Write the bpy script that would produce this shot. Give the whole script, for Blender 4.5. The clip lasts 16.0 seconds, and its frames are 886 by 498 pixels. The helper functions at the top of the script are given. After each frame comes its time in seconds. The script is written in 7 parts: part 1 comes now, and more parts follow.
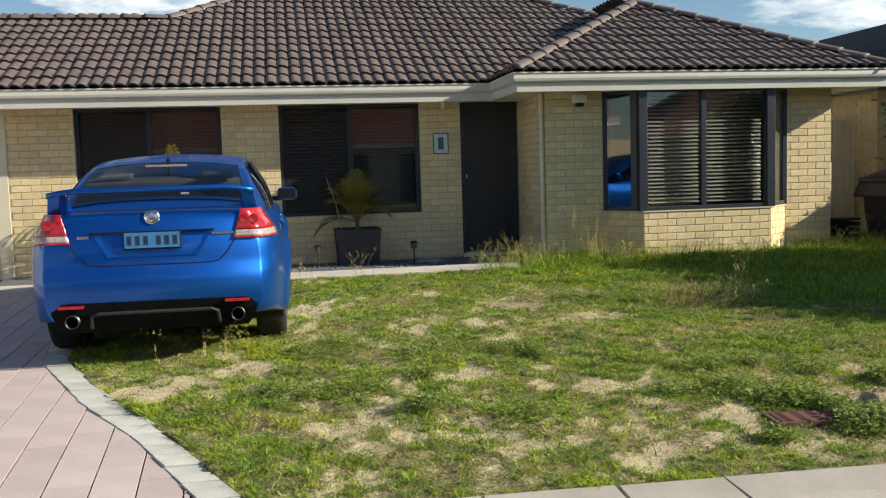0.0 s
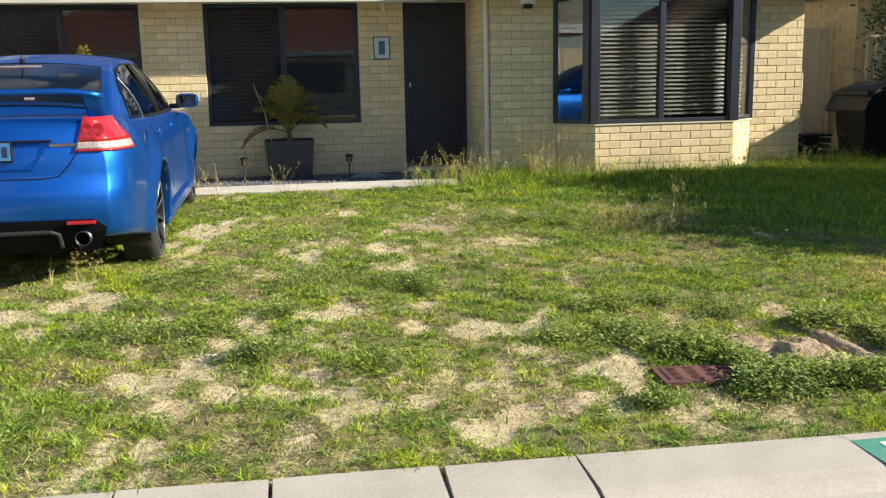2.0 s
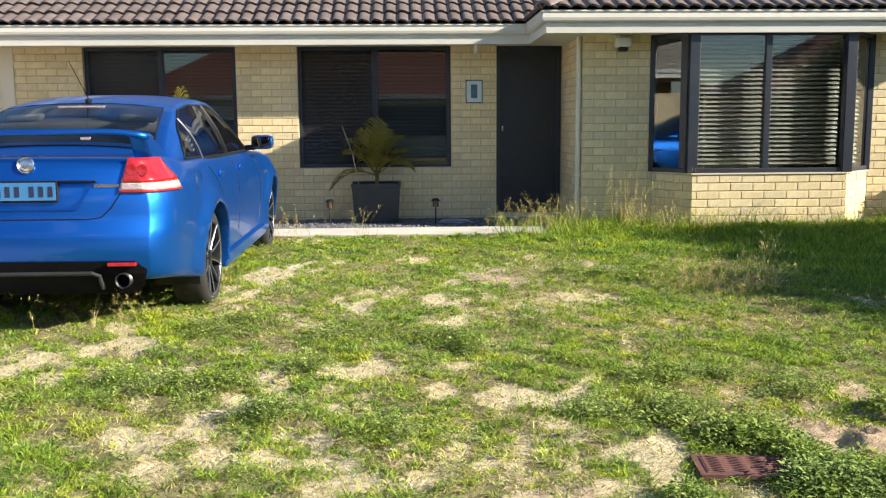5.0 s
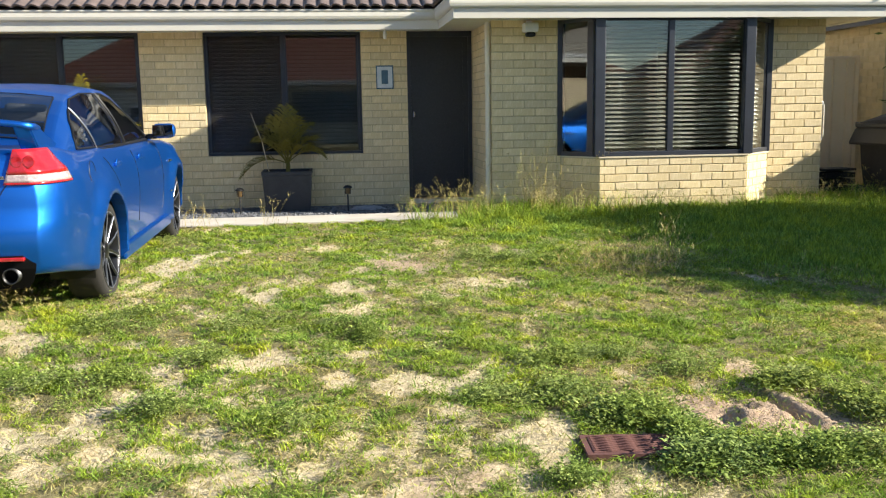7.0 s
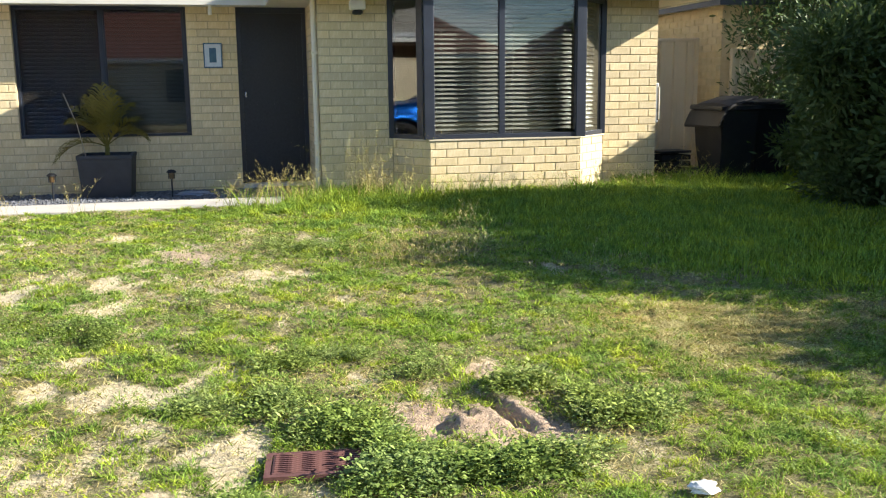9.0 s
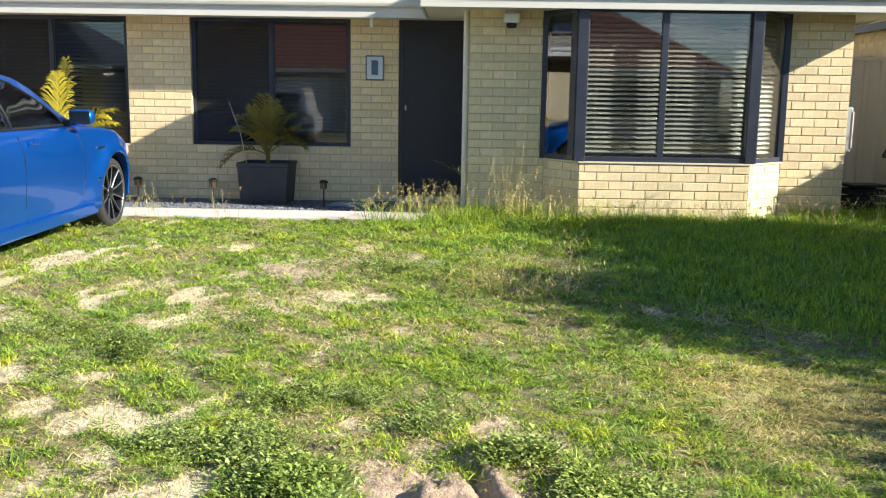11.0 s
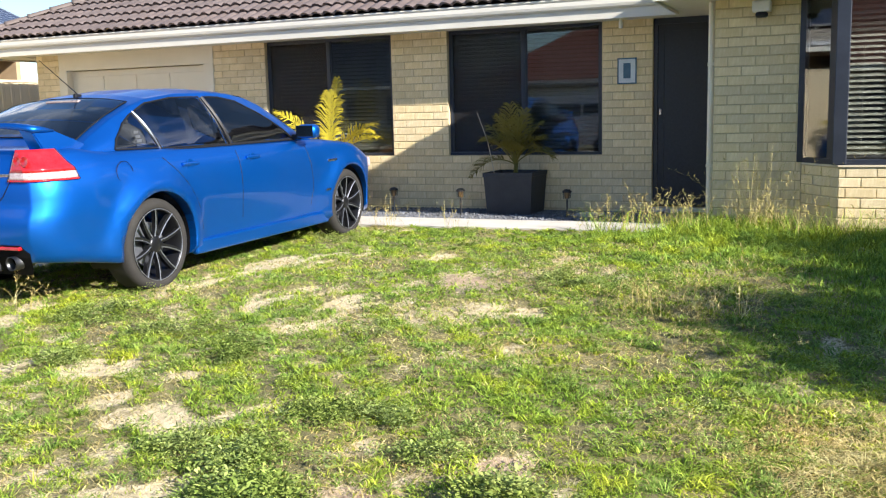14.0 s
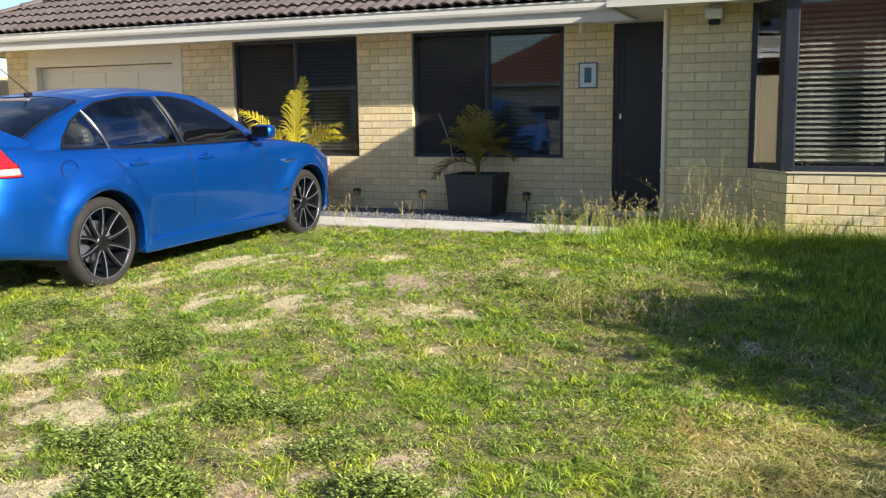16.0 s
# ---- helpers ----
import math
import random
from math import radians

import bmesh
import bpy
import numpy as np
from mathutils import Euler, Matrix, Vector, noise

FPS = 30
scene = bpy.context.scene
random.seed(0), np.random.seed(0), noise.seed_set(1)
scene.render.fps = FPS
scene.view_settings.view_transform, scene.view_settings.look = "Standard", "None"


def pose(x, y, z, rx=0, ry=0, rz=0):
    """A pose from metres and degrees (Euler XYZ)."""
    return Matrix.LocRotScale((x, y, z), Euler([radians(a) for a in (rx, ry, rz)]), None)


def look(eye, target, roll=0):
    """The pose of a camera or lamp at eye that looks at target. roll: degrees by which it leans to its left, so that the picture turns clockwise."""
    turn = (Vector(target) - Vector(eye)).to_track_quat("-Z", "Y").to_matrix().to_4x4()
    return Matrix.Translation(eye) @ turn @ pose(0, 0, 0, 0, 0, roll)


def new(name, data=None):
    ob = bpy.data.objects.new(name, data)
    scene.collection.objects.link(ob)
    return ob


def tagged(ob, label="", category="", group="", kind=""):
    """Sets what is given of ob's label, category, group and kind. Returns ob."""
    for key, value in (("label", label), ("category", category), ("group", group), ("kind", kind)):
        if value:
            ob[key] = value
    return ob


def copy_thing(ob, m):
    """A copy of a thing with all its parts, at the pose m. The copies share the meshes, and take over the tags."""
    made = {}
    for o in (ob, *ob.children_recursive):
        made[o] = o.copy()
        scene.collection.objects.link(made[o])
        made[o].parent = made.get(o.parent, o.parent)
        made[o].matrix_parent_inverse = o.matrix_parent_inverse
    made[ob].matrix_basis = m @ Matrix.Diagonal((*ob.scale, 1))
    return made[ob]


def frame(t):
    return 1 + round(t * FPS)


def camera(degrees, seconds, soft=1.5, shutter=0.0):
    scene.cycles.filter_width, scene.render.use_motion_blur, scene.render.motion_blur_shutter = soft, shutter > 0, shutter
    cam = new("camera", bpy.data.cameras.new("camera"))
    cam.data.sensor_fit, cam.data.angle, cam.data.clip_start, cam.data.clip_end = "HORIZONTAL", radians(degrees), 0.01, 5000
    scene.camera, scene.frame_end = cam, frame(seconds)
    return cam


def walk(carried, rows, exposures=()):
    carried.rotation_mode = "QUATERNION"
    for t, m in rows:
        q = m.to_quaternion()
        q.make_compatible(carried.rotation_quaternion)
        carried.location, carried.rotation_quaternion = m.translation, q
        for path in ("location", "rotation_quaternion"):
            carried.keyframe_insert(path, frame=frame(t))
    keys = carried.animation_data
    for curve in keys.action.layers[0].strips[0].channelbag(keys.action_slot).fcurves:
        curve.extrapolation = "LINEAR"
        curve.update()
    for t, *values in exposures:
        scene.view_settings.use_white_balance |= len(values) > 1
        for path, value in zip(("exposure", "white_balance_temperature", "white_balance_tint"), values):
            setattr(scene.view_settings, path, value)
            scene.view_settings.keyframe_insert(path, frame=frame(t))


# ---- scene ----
cam = camera(51.2, 16.0, 1.2)
PATH = [
    (0, (0.029, 0.136, 1.361), (0.366, 2.1, 1.19), -1.7),
    (0.5, (0.256, 0.343, 1.328), (0.664, 2.284, 1.073), 1.1),
    (1, (0.506, 0.524, 1.318), (0.864, 2.465, 1.0), -0.2),
    (1.5, (0.723, 0.67, 1.329), (1.014, 2.623, 1.014), -1.4),
    (2, (0.899, 0.836, 1.319), (1.237, 2.773, 0.957), -1.1),
    (2.5, (1.049, 0.978, 1.321), (1.4, 2.922, 1.01), -0.2),
    (3, (1.244, 1.033, 1.336), (1.395, 3.003, 1.029), -0.5),
    (5.5, (1.398, 1.163, 1.319), (1.477, 3.144, 1.055), -0.4),
    (6, (1.372, 1.133, 1.327), (1.507, 3.109, 1.048), -0.1),
    (6.5, (1.414, 1.155, 1.319), (1.752, 3.106, 1.036), 0.5),
    (7, (1.548, 1.157, 1.327), (1.787, 3.12, 1.026), -0.9),
    (7.5, (1.803, 1.155, 1.31), (1.955, 3.126, 1.011), -1.4),
    (8, (1.968, 1.222, 1.303), (2.207, 3.182, 0.98), -1.8),
    (8.5, (2.182, 1.347, 1.317), (2.639, 3.263, 0.972), 0.2),
    (9, (2.433, 1.368, 1.334), (2.875, 3.288, 0.987), -0.6),
    (9.5, (2.699, 1.476, 1.353), (2.956, 3.432, 1.022), -0.7),
    (12, (3.836, 1.911, 1.381), (3.778, 3.884, 1.062), 1.0),
    (12.5, (4.097, 2.009, 1.398), (4.276, 3.97, 1.049), -0.2),
    (13, (4.419, 2.096, 1.356), (4.219, 4.057, 1.018), -0.4),
    (13.5, (4.495, 2.23, 1.334), (3.949, 4.131, 1.042), -1.6),
    (14, (4.642, 2.374, 1.302), (3.857, 4.19, 1.011), -1.4),
    (14.5, (4.722, 2.411, 1.311), (3.744, 4.131, 1.023), -1.6),
    (15, (4.852, 2.376, 1.323), (3.825, 4.068, 1.034), -1.4),
    (15.5, (4.911, 2.386, 1.313), (3.968, 4.126, 1.022), -1.1),
    (16, (4.98, 2.429, 1.322), (4.217, 4.254, 1.03), -0.7),
]
walk(cam, [(t, look(eye, target, roll)) for t, eye, target, roll in PATH], [(0, 0.65, 6900, 7), (0.5, 0.85, 6900, 7), (1.0, 1.0, 6900, 7), (2.5, 1.2, 6900, 8), (3.0, 1.34, 6850, 8), (5.5, 1.34, 6800, 8), (7.2, 1.34, 6800, 8), (8.2, 1.40, 6600, 9), (9.5, 1.52, 6450, 9), (12.0, 1.48, 6250, 9), (12.5, 1.56, 6150, 12), (13.0, 1.72, 6150, 13), (13.5, 1.58, 6250, 12), (14.5, 1.34, 6400, 11), (15.1, 1.11, 6500, 10), (16, 1.08, 6600, 10)])

# ---- light: low morning sun from the side, clear sky with thin cloud ----
SUN_TO = Vector((1.96, -0.62, 1.0)).normalized()
world = bpy.data.worlds.new("sky")
scene.world = world
world.use_nodes = True
wn = world.node_tree
sky = wn.nodes.new("ShaderNodeTexSky")
sky.sky_type, sky.sun_disc = "NISHITA", False
sky.sun_elevation, sky.sun_rotation = radians(26.0), radians(107.6)
sky.air_density, sky.dust_density, sky.ozone_density = 1.0, 0.15, 4.0
back = wn.nodes["Background"]
back.inputs["Strength"].default_value = 0.076
wtc = wn.nodes.new("ShaderNodeTexCoord")
wmap = wn.nodes.new("ShaderNodeMapping")
wmap.inputs["Scale"].default_value = (1.0, 1.0, 3.5)
wn.links.new(wtc.outputs["Generated"], wmap.inputs["Vector"])
puff = wn.nodes.new("ShaderNodeTexNoise")
puff.inputs["Scale"].default_value, puff.inputs["Detail"].default_value, puff.inputs["Roughness"].default_value = 3.2, 7.0, 0.6
wn.links.new(wmap.outputs[0], puff.inputs["Vector"])
cover_ramp = wn.nodes.new("ShaderNodeValToRGB")
cover_ramp.color_ramp.elements[0].position, cover_ramp.color_ramp.elements[1].position = 0.54, 0.68
wn.links.new(puff.outputs["Fac"], cover_ramp.inputs[0])
cloud = wn.nodes.new("ShaderNodeMix")
cloud.data_type = "RGBA"
cloud.inputs[7].default_value = (12.6, 12.6, 12.7, 1)
# cloud kept low to light the walls, thinned overhead to deepen lawn shade
split = wn.nodes.new("ShaderNodeSeparateXYZ")
wn.links.new(wtc.outputs["Generated"], split.inputs[0])
thin = wn.nodes.new("ShaderNodeMapRange")
thin.interpolation_type = "SMOOTHSTEP"
for key, value in (("From Min", 0.25), ("From Max", 0.70), ("To Min", 1.0), ("To Max", 0.06)):
    thin.inputs[key].default_value = value
wn.links.new(split.outputs["Z"], thin.inputs["Value"])
less = wn.nodes.new("ShaderNodeMath")
less.operation = "MULTIPLY"
wn.links.new(cover_ramp.outputs[0], less.inputs[0])
wn.links.new(thin.outputs["Result"], less.inputs[1])
wn.links.new(less.outputs[0], cloud.inputs[0])
wn.links.new(sky.outputs[0], cloud.inputs[6])
wn.links.new(cloud.outputs[2], back.inputs["Color"])
sun_data = bpy.data.lights.new("sun", "SUN")
sun_data.energy, sun_data.angle, sun_data.color = 5.0, radians(0.53), (1.0, 0.93, 0.82)
sun = new("sun", sun_data)
sun.matrix_world = look(SUN_TO * 40, (0, 0, 0))

# ---- helpers of this scene ----


def mesh_of(bm, name, material=None, smooth=False):
    me = bpy.data.meshes.new(name)
    bm.normal_update()
    bm.to_mesh(me)
    bm.free()
    if smooth:
        me.polygons.foreach_set("use_smooth", [True] * len(me.polygons))
    if material:
        me.materials.append(material)
    return me


def part(name, bm, material, parent=None, label="", smooth=False):
    """One bmesh as one mesh object under a thing or a part."""
    ob = new(name, mesh_of(bm, name, material, smooth))
    if parent:
        ob.parent = parent
    return tagged(ob, label)


def thing(name, label, category, group="", at=None, kind=""):
    ob = new(name)
    ob.empty_display_size = 0.1
    if at is not None:
        ob.matrix_world = at
    return tagged(ob, label, category, group, kind)


def box(bm, x0, y0, z0, x1, y1, z1, bevel=0.0, m=None):
    vs = [bm.verts.new(v) for v in ((x0, y0, z0), (x1, y0, z0), (x1, y1, z0), (x0, y1, z0), (x0, y0, z1), (x1, y0, z1), (x1, y1, z1), (x0, y1, z1))]
    fs = [bm.faces.new([vs[i] for i in f]) for f in ((3, 2, 1, 0), (4, 5, 6, 7), (0, 1, 5, 4), (1, 2, 6, 5), (2, 3, 7, 6), (3, 0, 4, 7))]
    if bevel:
        r = bmesh.ops.bevel(bm, geom=list({e for f in fs for e in f.edges}), offset=bevel, segments=2, affect="EDGES", profile=0.5)
        vs = list({v for f in r["faces"] for v in f.verts} | {v for v in vs if v.is_valid})
    if m is not None:
        bmesh.ops.transform(bm, matrix=m, verts=[v for v in vs if v.is_valid])
    return bm


def boxes(*rows, bevel=0.0):
    bm = bmesh.new()
    for r in rows:
        box(bm, *r, bevel=bevel)
    return bm


def prism(bm, poly, z0, z1):
    """A plan polygon (counter-clockwise) drawn up from z0 to z1."""
    a = [bm.verts.new((x, y, z0)) for x, y in poly]
    b = [bm.verts.new((x, y, z1)) for x, y in poly]
    n = len(poly)
    bm.faces.new(a[::-1])
    bm.faces.new(b)
    for i in range(n):
        bm.faces.new((a[i], a[(i + 1) % n], b[(i + 1) % n], b[i]))
    return bm


def tube(bm, pts, radius, sides=8, caps=True, taper=None):
    """A round bar along points."""
    rings = []
    pts = [Vector(p) for p in pts]
    for i, p in enumerate(pts):
        d = (pts[min(i + 1, len(pts) - 1)] - pts[max(i - 1, 0)]).normalized()
        q = d.to_track_quat("Z", "Y")
        r = radius if taper is None else radius + (taper - radius) * i / (len(pts) - 1)
        rings.append([bm.verts.new(p + q @ Vector((r * math.cos(2 * math.pi * k / sides), r * math.sin(2 * math.pi * k / sides), 0))) for k in range(sides)])
    for a, b in zip(rings, rings[1:]):
        for k in range(sides):
            bm.faces.new((a[k], a[(k + 1) % sides], b[(k + 1) % sides], b[k]))
    if caps:
        bm.faces.new(rings[0][::-1])
        bm.faces.new(rings[-1])
    return bm


def lathe(bm, profile, sides=24, m=None, ends=True):
    """A profile of (radius, height) turned round z."""
    rings = []
    for r, z in profile:
        rings.append([bm.verts.new((r * math.cos(2 * math.pi * k / sides), r * math.sin(2 * math.pi * k / sides), z)) for k in range(sides)])
    for a, b in zip(rings, rings[1:]):
        for k in range(sides):
            bm.faces.new((a[k], a[(k + 1) % sides], b[(k + 1) % sides], b[k]))
    if ends and profile[0][0] > 1e-5:
        bm.faces.new(rings[0][::-1])
    if ends and profile[-1][0] > 1e-5:
        bm.faces.new(rings[-1])
    if m is not None:
        bmesh.ops.transform(bm, matrix=m, verts=[v for r in rings for v in r])
    return bm


def big_mesh(name, verts, faces, material, size=4, smooth=False):
    """A mesh from numpy arrays, all faces of one size."""
    me = bpy.data.meshes.new(name)
    verts, faces = np.asarray(verts, np.float32), np.asarray(faces, np.int32)
    me.vertices.add(len(verts))
    me.vertices.foreach_set("co", verts.ravel())
    me.loops.add(faces.size)
    me.loops.foreach_set("vertex_index", faces.ravel())
    me.polygons.add(len(faces))
    me.polygons.foreach_set("loop_start", np.arange(0, faces.size, size, dtype=np.int32))
    if smooth:
        me.polygons.foreach_set("use_smooth", np.ones(len(faces), bool))
    me.update(calc_edges=True)
    me.materials.append(material)
    return me

# ---- materials ----


class Nodes:
    """Short hand for a node tree."""

    def __init__(self, name):
        self.mat = bpy.data.materials.new(name)
        self.mat.use_nodes = True
        self.t = self.mat.node_tree
        self.b = self.t.nodes["Principled BSDF"]
        self.out = self.t.nodes["Material Output"]
        self.tc = self.t.nodes.new("ShaderNodeTexCoord")

    def add(self, kind, **props):
        n = self.t.nodes.new(kind)
        for k, v in props.items():
            n.inputs[k.replace("_", " ")].default_value = v
        return n

    def link(self, a, b):
        self.t.links.new(a, b)

    def noise(self, scale, detail=4.0, rough=0.55, space="Object", stretch=None):
        n = self.add("ShaderNodeTexNoise", Scale=scale, Detail=detail, Roughness=rough)
        src = self.tc.outputs[space]
        if stretch:
            mp = self.add("ShaderNodeMapping")
            mp.inputs["Scale"].default_value = stretch
            self.link(src, mp.inputs["Vector"])
            src = mp.outputs[0]
        self.link(src, n.inputs["Vector"])
        return n.outputs["Fac"]

    def ramp(self, fac, *stops):
        r = self.add("ShaderNodeValToRGB")
        e = r.color_ramp.elements
        while len(e) < len(stops):
            e.new(0.5)
        for el, (p, c) in zip(e, stops):
            el.position, el.color = p, (*c, 1) if len(c) == 3 else c
        self.link(fac, r.inputs[0])
        return r.outputs[0]

    def mix(self, fac, a, b, mode="MIX"):
        m = self.t.nodes.new("ShaderNodeMix")
        m.data_type, m.blend_type = "RGBA", mode
        for s, v in ((m.inputs[0], fac), (m.inputs[6], a), (m.inputs[7], b)):
            if isinstance(v, (int, float)):
                s.default_value = v
            elif isinstance(v, tuple):
                s.default_value = (*v, 1) if len(v) == 3 else v
            else:
                self.link(v, s)
        return m.outputs[2]

    def math(self, op, a, b=0.0):
        m = self.t.nodes.new("ShaderNodeMath")
        m.operation = op
        for s, v in ((m.inputs[0], a), (m.inputs[1], b)):
            if isinstance(v, (int, float)):
                s.default_value = v
            else:
                self.link(v, s)
        return m.outputs[0]

    def bump(self, height, strength=0.3, distance=0.01):
        n = self.add("ShaderNodeBump", Strength=strength, Distance=distance)
        self.link(height, n.inputs["Height"])
        self.link(n.outputs[0], self.b.inputs["Normal"])

    def color(self, c):
        self.link(c, self.b.inputs["Base Color"])

    def set(self, **props):
        for k, v in props.items():
            self.b.inputs[k.replace("_", " ")].default_value = v
        return self


def surface(name, dark, light, scale=6.0, rough=0.7, metal=0.0, grain=90.0, bump=0.15, dist=0.004, per=0.0, spec=0.5, coat=0.0, space="Object"):
    """Colour between two tones at a coarse and a fine scale, with fine relief; per: how far single pieces differ."""
    n = Nodes(name)
    coarse, fine = n.noise(scale, 5, 0.6, space), n.noise(grain, 3, 0.6, space)
    f = n.math("ADD", n.math("MULTIPLY", coarse, 0.65), n.math("MULTIPLY", fine, 0.35))
    c = n.ramp(f, (0.32, dark), (0.68, light))
    if per:
        info = n.t.nodes.new("ShaderNodeObjectInfo")
        geo = n.t.nodes.new("ShaderNodeNewGeometry")
        r = n.math("FRACT", n.math("ADD", info.outputs["Random"], geo.outputs["Random Per Island"]))
        v = n.add("ShaderNodeHueSaturation")
        n.link(n.math("ADD", n.math("MULTIPLY", r, 2 * per), 1.0 - per), v.inputs["Value"])
        n.link(n.math("ADD", n.math("MULTIPLY", n.math("FRACT", n.math("MULTIPLY", r, 7.3)), per), 1.0 - per / 2), v.inputs["Saturation"])
        n.link(c, v.inputs["Color"])
        c = v.outputs[0]
    n.color(c)
    n.set(Roughness=rough, Metallic=metal)
    n.b.inputs["Specular IOR Level"].default_value = spec
    if coat:
        n.set(Coat_Weight=coat, Coat_Roughness=0.03)
    if bump:
        n.bump(fine, bump, dist)
    return n.mat


BRICK = surface("cream_brick", (0.60, 0.475, 0.255), (0.76, 0.635, 0.40), 9, 0.85, grain=120, bump=0.35, per=0.10)
MORTAR = surface("mortar", (0.44, 0.35, 0.20), (0.58, 0.48, 0.30), 5, 0.95, grain=200, bump=0.4)
TILE = surface("roof_tile", (0.105, 0.080, 0.072), (0.185, 0.145, 0.131), 3, 0.62, grain=60, bump=0.3, per=0.12)
ROOF_UNDER = surface("roof_underlay", (0.03, 0.022, 0.02), (0.05, 0.04, 0.035), 3, 0.9)
CREAM_PAINT = surface("cream_paint", (0.62, 0.57, 0.44), (0.70, 0.64, 0.50), 2, 0.45, bump=0.03)
SOFFIT = surface("soffit_board", (0.60, 0.57, 0.48), (0.68, 0.65, 0.56), 2, 0.7, bump=0.03)
FRAME = surface("dark_window_frame", (0.014, 0.018, 0.028), (0.026, 0.032, 0.046), 5, 0.4, bump=0.02)
DOOR_MESH = surface("dark_screen_door", (0.012, 0.014, 0.018), (0.026, 0.028, 0.034), 40, 0.55, grain=400, bump=0.2)
CONCRETE = surface("concrete", (0.44, 0.41, 0.36), (0.62, 0.58, 0.52), 3, 0.9, grain=70, bump=0.3)
KERB = surface("kerb_concrete", (0.33, 0.30, 0.255), (0.50, 0.46, 0.40), 2.2, 0.9, grain=90, bump=0.35)
ROAD = surface("asphalt_road", (0.13, 0.095, 0.07), (0.24, 0.17, 0.125), 1.5, 0.9, grain=160, bump=0.5)
PAVER = surface("pink_paver", (0.44, 0.355, 0.345), (0.58, 0.475, 0.455), 3.5, 0.85, grain=90, bump=0.3, per=0.07)
EDGE_PAVER = surface("grey_edge_paver", (0.40, 0.40, 0.36), (0.62, 0.61, 0.55), 5, 0.85, grain=80, bump=0.35, per=0.12)
SAND_JOINT = surface("sand_joint", (0.07, 0.058, 0.05), (0.15, 0.12, 0.10), 8, 0.95, grain=200)
GRAVEL = surface("blue_gravel", (0.06, 0.065, 0.075), (0.22, 0.23, 0.25), 30, 0.85, grain=130, bump=0.8, dist=0.02)
FENCE = surface("cream_steel_fence", (0.62, 0.52, 0.35), (0.72, 0.61, 0.43), 2, 0.45, bump=0.02)
BLACK_PLASTIC = surface("black_plastic", (0.012, 0.012, 0.014), (0.022, 0.022, 0.025), 8, 0.5, bump=0.05, spec=0.35)
POT = surface("charcoal_pot", (0.016, 0.018, 0.021), (0.032, 0.034, 0.038), 7, 0.6, bump=0.08)

# ---- plan ----
YM, YW, YB = 13.34, 11.93, 11.47  # main wall, wing wall, bay front
XL, XR = 3.46, 7.56  # wing's sides
EAVE, SOFF = 2.53, 2.31
COURSE, LONG = 0.0925, 0.258
PITCH = math.tan(radians(26.0))


def lerp_list(v, xs, zs):
    return float(np.interp(v, xs, zs))


def ground_z(x, y):
    """Height of the lawn."""
    return np.interp(y, (3.88, 4.5, 5.5, 7.0, 9.0, 11.3, 13.0), (-0.045, -0.01, 0.03, 0.06, 0.07, 0.09, 0.10))


def lawn_z(x, y):
    """The lawn with its unevenness."""
    r = 0.008 * (np.sin(7 * x + 3 * np.sin(5 * y)) + np.sin(9 * y + 2 * np.sin(6 * x))) + 0.004 * np.sin(31 * x + 4 * np.sin(23 * y))
    return ground_z(x, y) + np.where((y > 4.2) & (y < 11.5), r, 0)


def kerb_back(x):
    """y of the kerb's back edge; the street runs slightly askew to the house."""
    return 3.925 - 0.033 * np.clip(x, -9, 14)


def drive_edge(y):
    """x of the lawn's edge along the driveway."""
    return np.interp(y, (3.9, 4.4, 5.1, 5.85, 7.1, 8.2, 11.4), (-0.10, -0.32, -0.62, -1.03, -1.55, -1.75, -1.8))


# bare sandy patches in the lawn, strip by strip: x, y, half width, half depth
SAND_FAR = (
    (0.25, 8.76, 0.19, 0.38), (0.56, 8.90, 0.12, 0.20), (0.11, 7.86, 0.12, 0.26), (1.12, 7.62, 0.11, 0.20), (2.27, 8.65, 0.29, 0.20), (2.03, 8.87, 0.14, 0.15),
    (2.58, 7.74, 0.26, 0.11), (1.63, 7.67, 0.10, 0.17), (1.78, 7.03, 0.14, 0.18), (0.56, 9.54, 0.21, 0.13), (1.22, 6.64, 0.07, 0.10), (1.49, 9.60, 0.11, 0.11),
    (0.13, 7.46, 0.09, 0.20), (3.12, 6.89, 0.14, 0.08),
)
SAND_MIDDLE = (
    (1.30, 5.97, 0.14, 0.07), (1.11, 5.80, 0.09, 0.06), (1.61, 5.94, 0.11, 0.07), (1.52, 5.55, 0.07, 0.07), (1.99, 5.40, 0.12, 0.09), (2.16, 5.46, 0.11, 0.08),
    (2.35, 5.68, 0.09, 0.09), (0.68, 5.78, 0.07, 0.09), (0.61, 5.50, 0.10, 0.09), (0.51, 5.29, 0.13, 0.10), (-0.41, 6.97, 0.09, 0.11), (-0.19, 6.45, 0.10, 0.12),
    (0.12, 6.04, 0.07, 0.08), (1.09, 5.38, 0.09, 0.07), (-0.89, 6.06, 0.18, 0.13), (-0.60, 6.28, 0.22, 0.21), (-0.45, 5.90, 0.10, 0.11), (-0.23, 5.98, 0.12, 0.12),
    (0.10, 5.74, 0.08, 0.09), (3.48, 5.36, 0.10, 0.07), (2.97, 5.39, 0.06, 0.05),
)
